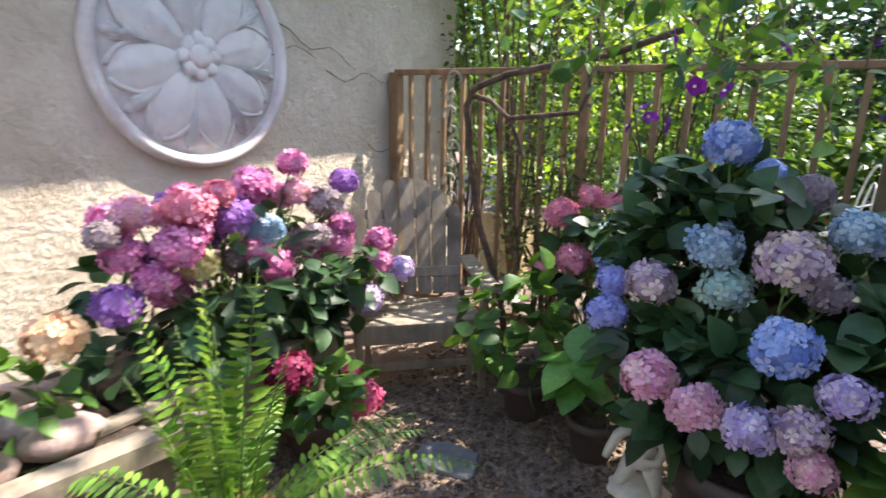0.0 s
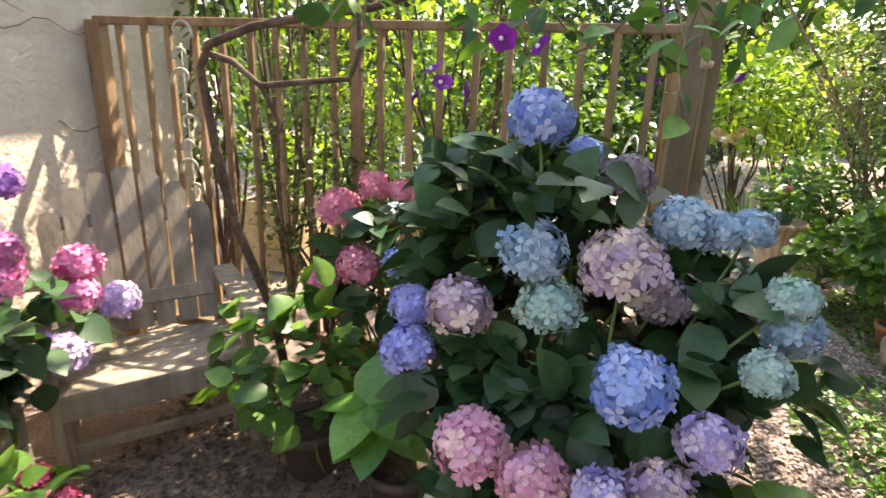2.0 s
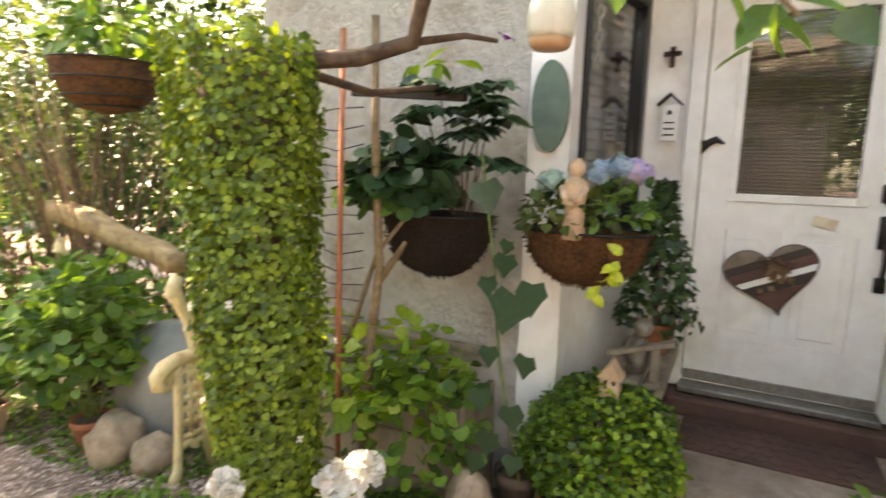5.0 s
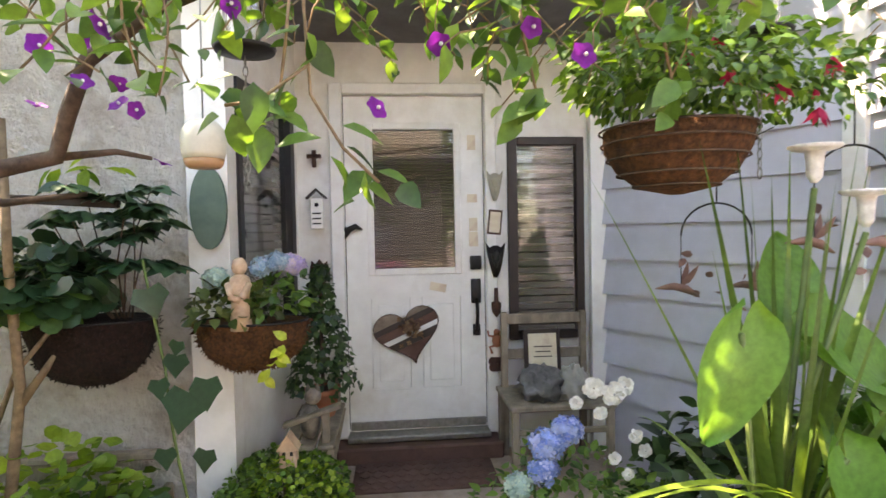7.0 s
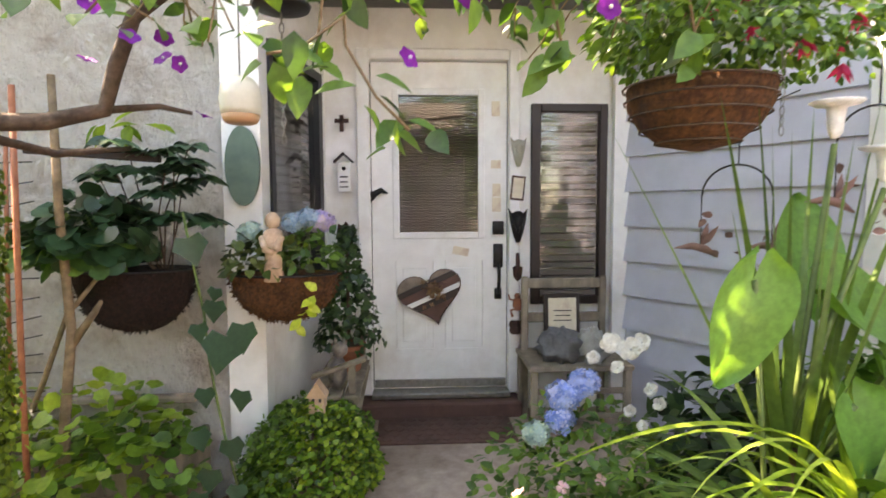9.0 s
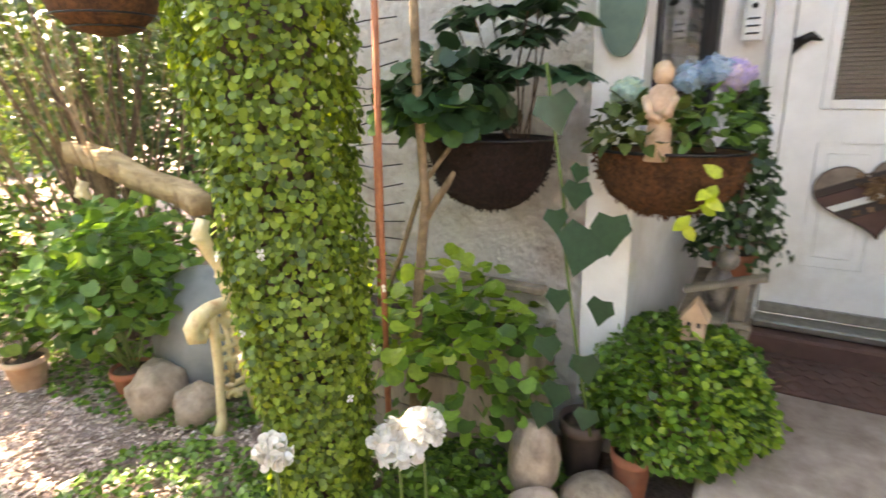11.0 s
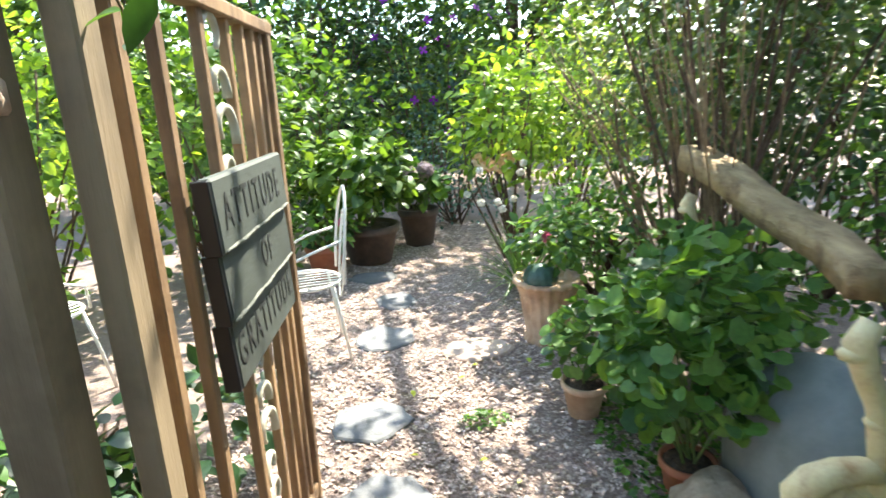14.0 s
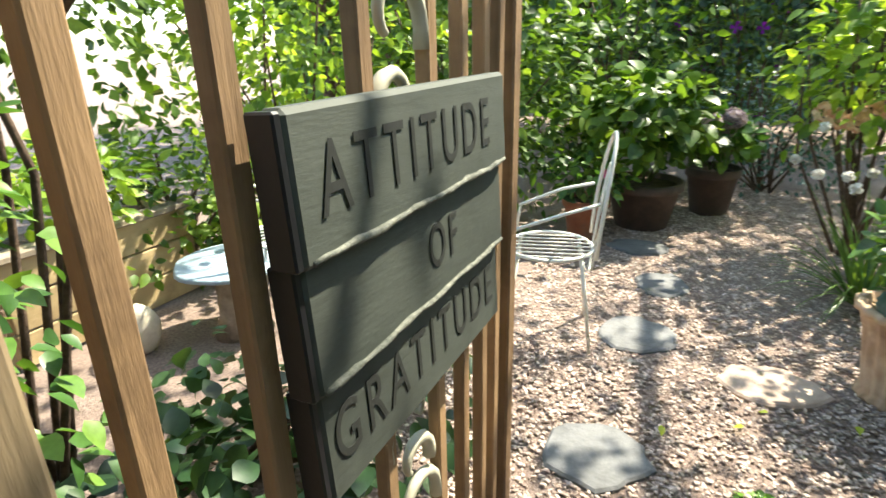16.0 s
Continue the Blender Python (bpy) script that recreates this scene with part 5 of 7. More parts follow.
# stones and pots by the porch
solid("tall_stone", Geo().blob((2.64, 2.15, .19), (.10, .09, .19), .16, 1.5, 22, pose(0, 0, 0, 0, -12, 30)), stone_m, "upright rounded sandstone by the bed", "stone", kind="", smooth=True)
solid("flat_stone", Geo().blob((2.50, 2.09, .08), (.10, .10, .11), .12, 1.5, 22), concrete, "pale worn stone by the bed", "stone", kind="", smooth=True)
solid("round_stone", Geo().blob((2.70, 1.94, .07), (.12, .12, .08), .1, 1.5, 22), stone_m, "round speckled stone with yellow leaves", "stone", kind="", smooth=True)
for k in range(16):
    rr = R(80 + k)
    solid("pebble", Geo().blob((2.55 + rr.uniform(-.15, .3), 1.8 + rr.uniform(-.1, .16), .025), (.03, .025, .02), .2, 2, 10), stone_m, "small tan pebble beside the stones", "pebble", kind="", smooth=True, group="pebbles by the porch")
for c, r, h, m, lb in (((2.88, 2.05, .02), .085, .24, dark_pot, "empty brown plastic pot"), ((2.83, 1.86, .0), .07, .22, terracotta, "small terracotta pot")):
    t = thing("flower_pot", c, lb + " by the porch bed", "pot")
    pot(c, r, h, m, t)
mound = thing("box_mound", (3.05, 1.75, .05), "mounded small-leaved green shrub at the porch edge", "shrub")
r1 = R(48)
foliage((3.02, 1.76, .38), (.34, .30, .26), 4600, .023, ground_leaf, mound, r1, ROUND, inner=.75, lump=.2)
foliage((2.92, 1.70, .40), (.22, .24, .24), 1100, .023, lime_leaf, mound, r1, ROUND, inner=.85, lump=.2)
stems((3.05, 1.76, .02), [(3.0, 1.7, .4), (3.1, 1.85, .4), (2.95, 1.8, .35)], .008, bark, mound, r1)

# raised bed along the stucco wall
bed = thing("raised_bed", (2.88, 2.85, 0), "old timber raised bed with fresh green geranium leaves", "garden bed")
for z in (.1, .28, .46):
    part("plank", Geo().box((2.74, 2.85, z), (.035, 1.2, .17), bev=.006), old_wood, bed, smooth=False)
part("plank", Geo().box((2.9, 2.24, .28), (.3, .035, .52), bev=.006), old_wood, bed, smooth=False)
part("plank", Geo().box((3.04, 2.72, .665), (.06, .9, .03), bev=.006), old_wood, bed, smooth=False)
part("soil", Geo().box((2.9, 2.85, .47), (.3, 1.16, .06), bev=.01), soil, bed)
r1 = R(51)
foliage((2.78, 2.62, .58), (.30, .38, .26), 230, .062, lime_leaf, bed, r1, ROUND, lump=.4)
foliage((2.72, 2.46, .45), (.26, .36, .28), 420, .055, ground_leaf, bed, r1, ROUND, lump=.4)

# canes and twigs before the wall
can = thing("cane_trellis", (2.75, 2.68, 0), "rusty red cane and twisted brown twigs against the wall", "trellis")
part("cane", Geo().tube([(2.58, 2.72, .1), (2.59, 2.715, 1.0), (2.6, 2.70, 1.95)], .011, 8), rust_cane, can)
part("cane", Geo().tube([(2.95, 3.02, .5), (2.95, 3.0, 1.2), (2.96, 2.98, 1.8)], .009, 8), rust_cane, can)
part("twig", Geo().tube([(2.6, 2.62, .1), (2.66, 2.62, .7), (2.70, 2.6, 1.05), (2.68, 2.61, 1.5), (2.66, 2.60, 2.0)], (.022, .014), 8), twig_m, can)
part("twig", Geo().tube([(2.70, 2.60, 1.0), (2.72, 2.52, 1.12), (2.73, 2.50, 1.16)], (.018, .008), 8), twig_m, can)
part("twig", Geo().tube([(2.9, 2.98, .5), (2.82, 2.8, .8), (2.74, 2.64, 1.1), (2.8, 2.5, 1.3)], (.014, .008), 8), twig_m, can)
part("crossbar", Geo().box((2.72, 2.5, 1.72), (.025, .5, .03), pose(0, 0, 0, 4, 0, 0), .004), dark_frame, can, smooth=False)
g = Geo()
for k in range(14):
    z = .6 + k * .085
    g.tube([(3.07, 3.2, z), (3.05, 3.1, z + .02 * math.sin(k)), (3.07, 2.95, z + .015)], .003, 5)
part("wire_grid", g, iron_black, can, "thin dark wire grid", kind="stuff")

# wall baskets
def basket(name, c, r, depth, mat_, label, seed):
    t = thing(name, (c[0], c[1], c[2] - depth), label, "hanging basket")
    rr = R(seed)
    n = 28
    v, f = [], []
    for i in range(9):
        th = i / 8 * math.pi / 2
        for j in range(n):
            a = 2 * math.pi * j / n
            k = 1 + .05 * noise.noise((math.cos(a) * 3, math.sin(a) * 3, i * .8 + seed))
            v.append((c[0] + r * math.cos(th) * math.cos(a) * k * .62, c[1] + r * math.cos(th) ** .8 * math.sin(a) * k, c[2] - depth * math.sin(th) * k))
    f = [(i * n + j, i * n + (j + 1) % n, (i + 1) * n + (j + 1) % n, (i + 1) * n + j) for i in range(8) for j in range(n)]
    f.append(tuple(range(n)))
    part("coir_liner", Geo().add(v, f), mat_, t)
    d = rand_dirs(900, rr)
    d[:, 2] = -abs(d[:, 2])
    pp = np.array(c) + d * np.array([r * .62, r, depth])
    part("fibre_fringe", Geo().scatter(NARROW, pp, d + rr.normal(size=d.shape) * .8, rand_dirs(len(d), rr), .024), mat_, t, kind="stuff")
    g = Geo()
    g.tube([(c[0] + r * .63 * math.cos(a), c[1] + r * math.sin(a), c[2]) for a in np.linspace(0, 2 * math.pi, 25)], .005, 6)
    part("wire_rim", g, iron_black, t)
    return t


b1 = basket("wall_basket", (2.93, 2.47, 1.26), .25, .26, coir_dark, "dark coir wall basket of ivy-leaved plants", 52)
r1 = R(53)
foliage((2.85, 2.58, 1.40), (.18, .24, .17), 330, .075, ivy_leaf, b1, r1, ROUND, hang=.5)
foliage((2.80, 2.62, 1.34), (.14, .2, .12), 80, .075, mid_leaf, b1, r1, ROUND, hang=.6)
b2 = basket("wall_basket", (2.9, 1.84, 1.24), .22, .2, coir, "brown coir wall basket with succulents and pale hydrangeas", 54)
foliage((2.86, 1.92, 1.30), (.13, .16, .09), 150, .055, olive_leaf, b2, r1, LEAF)
foliage((2.88, 1.74, 1.32), (.12, .14, .10), 120, .05, mid_leaf, b2, r1, LEAF)
for x, y, z, r, m in ((2.88, 1.97, 1.41, .05, MINT), (2.95, 1.80, 1.45, .05, SKY), (2.97, 1.69, 1.45, .055, LILAC), (2.93, 1.74, 1.47, .045, SKY)):
    head(x, y, z, r, m, b2, r1)
part("yellow_sprig", Geo().scatter(LEAF, [(2.73, 1.77 - .012 * k, 1.03 + .02 * k) for k in range(9)], rand_dirs(9, r1), [(-1, 0, .6)] * 9, .06), yellow_leaf, b2, kind="stuff")
fr = Geo()
fx, fy, fz = 2.79, 1.855, 1.22
fr.lathe((fx, fy, fz), [(.04, 0), (.042, .02), (.036, .06), (.032, .12), (.04, .17), (.036, .2), (.016, .215), (.003, .22)], 20, .06)
fr.blob((fx, fy, fz + .245), (.03, .03, .035), .08, 2, 14)
fr.tube([(fx - .02, fy + .04, fz + .18), (fx - .05, fy + .02, fz + .13), (fx - .04, fy - .01, fz + .12)], .013, 8).tube([(fx - .02, fy - .04, fz + .18), (fx - .05, fy - .02, fz + .13)], .013, 8)
solid("robed_figurine", fr, tan_statue, "small tan stone robed figurine in the basket", "figurine", kind="", smooth=True)

sch = thing("schefflera", (2.85, 2.3, .5), "glossy umbrella-leaved shrub against the stucco", "shrub")
r1 = R(55)
tops = [(2.8 + r1.uniform(-.12, .12), 2.32 + r1.uniform(-.24, .22), 1.62 + r1.uniform(-.16, .2)) for k in range(24)]
stems((2.95, 2.35, 1.2), tops[::3], .004, bark, sch, r1, bend=.05)
P, W = [], []
for q in tops:
    a0 = r1.uniform(0, 6)
    for k in range(8):
        a = a0 + k * .785
        P.append(q), W.append((math.cos(a), math.sin(a), -.15))
part("leaf_mass", Geo().scatter(LEAF, P, W, np.array([(0, 0, 1)] * len(P)) + r1.normal(size=(len(P), 3)) * .25, r1.uniform(.08, .12, len(P))), ivy_leaf, sch, kind="stuff")
part("young_leaves", Geo().scatter(LEAF, [(2.78, 2.3 + .03 * k, 1.84) for k in range(8)], rand_dirs(8, r1), [(0, 0, 1)] * 8, .1), lime_leaf, sch, kind="stuff")

ivy = thing("ivy_vine", (2.6, 2.05, .2), "trailing ivy with large dark lobed leaves", "ivy")
pts = [(2.68, 2.16, 1.5), (2.66, 2.12, 1.3), (2.64, 2.08, 1.12), (2.62, 2.06, .95), (2.6, 2.03, .8), (2.64, 2.0, .55), (2.72, 1.98, .3)]
part("stem", Geo().tube(pts, .005, 6), green_stem, ivy)
part("stem", Geo().tube([(2.63, 2.07, 1.0), (2.62, 1.98, 1.04), (2.62, 1.9, 1.06)], .004, 6), green_stem, ivy)
for y, z, s in ((2.10, 1.37, .12), (2.03, 1.14, .09), (2.09, 1.06, .08), (1.99, .99, .16), (2.07, .82, .08), (1.92, 1.05, .12), (1.94, .80, .09), (2.1, .66, .09), (1.98, .62, .1), (2.06, .5, .1), (1.96, .45, .08), (2.02, 1.2, .06), (2.1, .42, .09)):
    s *= .92
    part("leaf", Geo().scatter(IVY, [(2.58 + r1.uniform(-.02, .06), y, z + s * .35)], [(r1.uniform(-.3, 0), r1.uniform(-.3, .3), -1)], [(-1, r1.uniform(-.3, .3), .35)], s), ivy_leaf, ivy)

# porch corner: plaque, globe, feeder, overhead branch
pl = thing("oval_plaque", (3.06, 2.045, 1.52), "green oval wooden plaque on the corner post", "plaque")
part("board", Geo().prism([(2.045 + .075 * math.cos(a), 1.70 + .175 * math.sin(a)) for a in np.linspace(0, 2 * math.pi, 40)[:-1]], "x", 3.045, 3.072), plaque_m, pl, smooth=False)
gl_ = thing("globe_lantern", (2.55, 1.9, 1.82), "white frosted globe lantern with a peach base on a cord", "lantern")
part("globe", Geo().lathe((2.55, 1.895, 1.84), [(.066, 0), (.070, .02), (.073, .06), (.066, .1), (.045, .125), (.004, .135)], 28), frost, gl_)
part("base", Geo().lathe((2.55, 1.895, 1.81), [(.003, 0), (.05, 0), (.060, .01), (.0655, .03)], 28), peach, gl_)
part("cord", Geo().tube([(2.55, 1.895, 1.97), (2.56, 1.895, 2.4), (2.85, 1.9, 2.73)], .003, 5), steel, gl_)


def feeder(x, y, z, label, s=1.0):
    t = thing("glass_feeder", (x, y, z), label, "bird feeder")
    p_ = part("bottle", Geo().lathe((x, y, z + .02), [(.035 * s, 0), (.052 * s, .04 * s), (.05 * s, .12 * s), (.03 * s, .2 * s), (.034 * s, .24 * s), (.03 * s, .24 * s), (.026 * s, .2 * s), (.046 * s, .12 * s), (.046 * s, .04 * s), (.03 * s, .01)], 24), glass, t)
    p_.visible_shadow = False
    part("dish", Geo().lathe((x, y, z), [(.03, 0), (.085 * s, .008), (.09 * s, .02), (.03, .022)], 28), iron_black, t)
    part("hook", Geo().tube([(x, y, z + .26 * s), (x, y, z + .42), (x + .3, y, 2.76)], .003, 5), steel, t)
    g = Geo()
    for k in range(14):
        a = pose(0, 0, 0, 0, 0, 90 * (k % 2))
        g.tube([Vector((x, y, z - .02 - k * .028)) + a.to_3x3() @ Vector((.007 * math.cos(u), 0, .017 * math.sin(u))) for u in np.linspace(0, 2 * math.pi, 9)], .002, 4)
    part("chain", g, steel, t)
    return t


feeder(2.3, 1.69, 2.11, "clear glass feeder on a dark dish with a chain")
feeder(2.15, .20, 2.12, "clear glass feeder on a dark dish by the siding")

arm = thing("overhead_branch", (2.6, 2.6, 1.6), "thick brown vine limb reaching over the porch", "branch")
part("limb", Geo().tube([(2.1, 2.78, 1.7), (2.2, 2.6, 1.76), (2.32, 2.42, 1.78), (2.40, 2.28, 1.83), (2.36, 2.22, 1.95), (2.3, 2.13, 2.09), (2.2, 1.90, 2.20), (2.1, 1.55, 2.3), (1.98, 1.2, 2.36), (1.9, .8, 2.42)], (.03, .016), 10), bark, arm)
part("limb", Geo().tube([(2.2, 2.62, 1.75), (2.5, 2.5, 1.70), (2.7, 2.35, 1.74)], (.018, .009), 8), bark, arm)
part("limb", Geo().tube([(2.40, 2.28, 1.83), (2.5, 2.15, 1.86), (2.52, 2.05, 1.84)], (.014, .007), 8), bark, arm)


# ---- purple-flowered vine overhead ----
def vine_cloud(name, boxes, n, seed, label, flowers):
    t = thing(name, boxes[0][0], label, "vine")
    rr = R(seed)
    P, g, fl = [], Geo(), Geo()
    for c, s in boxes:
        for k in range(n):
            p0 = np.array(c) + rr.uniform(-1, 1, 3) * np.array(s)
            d = rr.normal(size=3) * [1, 1, .25] - [0, 0, .5]
            d /= np.linalg.norm(d)
            pts = [p0]
            for j in range(5):
                d = d + rr.normal(size=3) * .25 - [0, 0, .08]
                d /= np.linalg.norm(d)
                pts.append(pts[-1] + d * .05)
            g.tube([Vector(q) for q in pts], .0025, 4)
            P.extend(pts[1:])
    P = np.array(P)
    way = rr.normal(size=P.shape) * [1, 1, .5] - [0, 0, .55]
    part("stem_tangle", g, twig_m, t, kind="stuff")
    part("leaves", Geo().scatter(LEAF, P, way, rr.normal(size=P.shape) * .4 + [0, 0, 1], rr.uniform(.04, .088, len(P))), mid_leaf, t, kind="stuff")
    for c in flowers:
        ob = part("flower", Geo().scatter(TRUMPET, [c], rand_dirs(1, rr), np.array([(-.7, -.6, .15)]) + rr.normal(size=(1, 3)) * .35, rr.uniform(.026, .036)), PURPLE, t)
        part("flower_eye", Geo().blob((c[0] - .004, c[1] - .004, c[2]), (.005, .005, .005), .1, 2, 8), WHITE, ob)
    return t


vine_cloud("purple_flower_vine", [((.55, 2.15, 1.72), (.5, .3, .16)), ((.15, 2.4, 1.80), (.4, .3, .16)), ((1.0, 2.3, 1.85), (.3, .4, .2))], 26, 61, "climbing vine with deep purple flowers above the hydrangeas",
           [(.39, 2.0, 1.48), (.84, 2.0, 1.42), (.46, 2.05, 1.47), (.22, 2.1, 1.42), (.18, 2.1, 1.36), (.3, 2.1, 1.37), (.24, 2.12, 1.39), (.34, 1.9, 1.6), (.6, 1.95, 1.57)])
vine_cloud("purple_flower_vine", [((1.75, 1.2, 2.28), (.35, .7, .12)), ((1.9, .75, 2.2), (.25, .25, .14)), ((1.7, 1.9, 2.2), (.3, .2, .16)), ((2.1, 1.25, 2.3), (.2, .4, .1))], 32, 62, "climbing vine with purple flowers draped before the porch",
           [(1.85, .88, 2.18), (1.8, 1.02, 2.2), (1.85, 1.16, 2.0), (1.8, .8, 2.2), (1.85, 1.3, 1.86), (1.9, .66, 2.15), (1.85, .95, 2.04), (1.9, 1.9, 2.05), (2.2, 2.0, 2.0), (2.25, 1.98, 1.94), (2.3, 1.93, 1.80), (1.85, .83, 1.98), (2.2, 2.2, 2.1), (1.8, 1.75, 2.15), (1.85, .92, 2.26), (1.8, .86, 2.3), (1.82, 1.08, 2.28), (2.2, 2.08, 2.12), (2.25, 2.12, 2.02), (2.3, 2.05, 1.97), (1.9, .7, 2.28), (1.82, 1.24, 2.25), (2.35, 2.3, 1.98), (1.9, 1.62, 2.1)])

vine_cloud("gate_vine", [((1.0, 3.05, 1.74), (.14, .12, .05))], 7, 64, "leafy vine sprigs hanging over the gate post", [])
vine_cloud("siding_vine", [((2.2, -.42, 2.2), (.5, .2, .16))], 18, 65, "thin leafy vine trailing over the grey siding", [])
sp = thing("vine_sprig", (1.9, 1.43, 1.7), "thin hanging vine sprigs with fresh green leaves", "vine")
r1 = R(63)
for pts in ([(1.9, 1.43, 2.4), (1.9, 1.46, 2.1), (1.9, 1.45, 1.9), (1.9, 1.38, 1.78), (1.9, 1.30, 1.70)], [(1.88, 1.46, 2.35), (1.88, 1.5, 2.0), (1.88, 1.52, 1.86)], [(1.9, .98, 2.3), (1.9, .96, 2.05), (1.92, .92, 1.9)], [(1.85, 1.45, 1.95), (1.83, 1.55, 1.87), (1.83, 1.62, 1.86)], [(1.95, .70, 2.2), (1.9, .62, 2.05), (1.88, .6, 1.9)]):
    part("stem", Geo().tube(pts, .004, 5), twig_m, sp)
    q = [Vector(pts[-1]) + Vector(r1.normal(size=3)) * .025 for k in range(6)] + [Vector(pts[-2]) + Vector(r1.normal(size=3)) * .03 for k in range(3)]
    part("leaf_spray", Geo().scatter(LEAF, q, r1.normal(size=(9, 3)) * [.4, 1, .3] - [0, 0, .5], r1.normal(size=(9, 3)) * .3 + [-.6, 0, .8], r1.uniform(.07, .11, 9)), mid_leaf, sp, kind="stuff")

# ---- fuchsia basket, right-hand bed ----
fu = thing("hanging_basket", (2.2, .43, 1.68), "wire hanging basket lined with bark, full of fuchsia", "hanging basket")
prof = [(.02, 0), (.11, .02), (.17, .07), (.205, .13), (.21, .19), (.19, .19), (.18, .15)]
part("liner", Geo().lathe((2.2, .43, 1.68), prof, 32, .06), coir, fu)
for k in range(5):
    r_, z_ = [(.12, .025), (.165, .06), (.195, .105), (.21, .15), (.215, .19)][k]
    part("wire_ring", Geo().tube([(2.2 + r_ * 1.02 * math.cos(a), .43 + r_ * 1.02 * math.sin(a), 1.68 + z_) for a in np.linspace(0, 2 * math.pi, 25)], .0035, 5), bark, fu)
g = Geo()
for a in (.4, 2.5, 4.6):
    g.tube([(2.2 + .2 * math.cos(a), .43 + .2 * math.sin(a), 1.87), (2.22, .43, 2.45), (2.5, .43, 2.74)], .003, 5)
part("chain", g, steel, fu, kind="stuff")
r1 = R(91)
foliage((2.2, .42, 2.03), (.34, .38, .17), 1500, .038, ground_leaf, fu, r1, LEAF, hang=.5, lump=.4)
foliage((2.12, .28, 1.98), (.28, .40, .14), 600, .036, mid_leaf, fu, r1, LEAF, hang=.6, lump=.4)
g = Geo()
for c in ((2.05, .40, 2.10), (2.05, .22, 1.98), (2.0, .25, 1.96), (2.0, .1, 2.03), (2.02, .12, 1.9), (2.05, .46, 2.05), (2.0, .38, 2.0), (2.1, .05, 2.0)):
    g.scatter(NARROW, [c] * 7, [(r1.normal() * .4, r1.normal() * .4, -1) for k in range(7)], rand_dirs(7, r1), .06)
part("fuchsia_flowers", g, CRIMSON_F, fu, kind="stuff")

yu = thing("spiky_cordyline", (2.05, .2, 0), "tall spiky cordyline with arching strap leaves", "plant")
g = Geo()
rr = R(92)
for k in range(14):
    a, e = rr.uniform(0, 6.28), rr.uniform(.02, .28)
    strap(g, (2.05 + .03 * math.cos(a), .2 + .03 * math.sin(a), .62), (math.cos(a) * e, math.sin(a) * e, 1), rr.uniform(.9, 1.3), .017, rr.uniform(.05, .3))
for dx, dy in ((-.15, -.55), (.1, -.4), (-.2, .3), (.05, .42)):
    strap(g, (2.05, .2, .62), (dx, dy, 1), 1.25, .02, .2)
part("upright_leaves", g, strap_leaf, yu, kind="stuff")
strap_clump((1.95, .22, .5), 60, .85, .021, 2.1, strap_leaf, yu, 93, 1.7, "arching_leaves")
strap_clump((1.85, .15, .72), 44, .7, .018, 2.0, lime_leaf, yu, 97, 1.6, "young_leaves")
part("long_leaf", (lambda q: (strap(q, (2.0, .22, .86), (-.25, .9, .42), .85, .016, .75), q)[1])(Geo()), lime_leaf, yu)
part("stalk", Geo().tube([(2.05, .2, 0), (2.05, .2, .4), (2.05, .2, .8)], (.05, .035), 10), bark, yu)

hos = thing("broad_leaf_plant", (2.0, .35, 0), "calla lily plant with very broad lime green leaves", "plant")
r1 = R(94)
for k, (p0, w, u, s) in enumerate((((1.84, .46, 1.33), (-.05, .16, -1), (-1, -.1, .35), .29), ((2.1, .04, 1.24), (.1, -1, -.3), (-.8, 0, .8), .44), ((2.3, .0, 1.24), (.2, -.25, 1), (-1, 0, .2), .36), ((2.05, -.1, 1.05), (-.2, -.8, -.6), (-1, 0, .6), .28), ((1.92, .12, .98), (-.3, -.3, -1), (-1, 0, .4), .25), ((2.2, -.25, .98), (-.1, -.9, -.3), (-.6, 0, 1), .28))):
    part("leaf", Geo().scatter(calla_shape(k), [p0], [w], [u], s), hosta_leaf, hos)
    part("leaf_stalk", Geo().tube([(2.05, .3, 0), (2.08, .25, .6), p0], .008, 6), green_stem, hos)
for c in ((2.0, .15, 1.78), (2.0, -.0, 1.66)):
    part("calla_bloom", Geo().lathe(c, [(.008, -.085), (.018, -.07), (.021, -.03), (.024, -.004), (.052, .002), (.064, .01), (.062, .015), (.03, .01), (.012, -.03)], 20, .12), WHITE, hos, "white calla bloom")
    part("flower_stalk", Geo().tube([(2.05, .25, 0), (2.05, .2, .9), (c[0], c[1], c[2] - .1)], .008, 6), green_stem, hos)

bh = thing("blue_flower_bed", (2.65, .6, 0), "mixed bed of blue hydrangea, white and pink pansies", "flower bed")
r1 = R(95)
foliage((2.6, .62, .45), (.34, .42, .32), 800, .05, mid_leaf, bh, r1, LEAF)
foliage((2.2, .6, .40), (.36, .40, .30), 700, .05, mid_leaf, bh, r1, LEAF)
foliage((2.55, -.05, .5), (.5, .4, .4), 700, .09, deep_leaf, bh, r1, BROAD)
foliage((1.75, -.2, .55), (.55, .4, .42), 900, .08, mid_leaf, bh, r1, BROAD)
foliage((2.2, -.3, .75), (.4, .25, .35), 420, .09, hosta_leaf, bh, r1, BROAD)
for c, r, m in (((2.60, .72, .79), .062, BLUE), ((2.62, .64, .83), .06, BLUE), ((2.58, .74, .70), .055, BLUE), ((2.55, .84, .66), .05, MINT)):
    head(*c, r, m, bh, r1)
g, gp_ = Geo(), Geo()
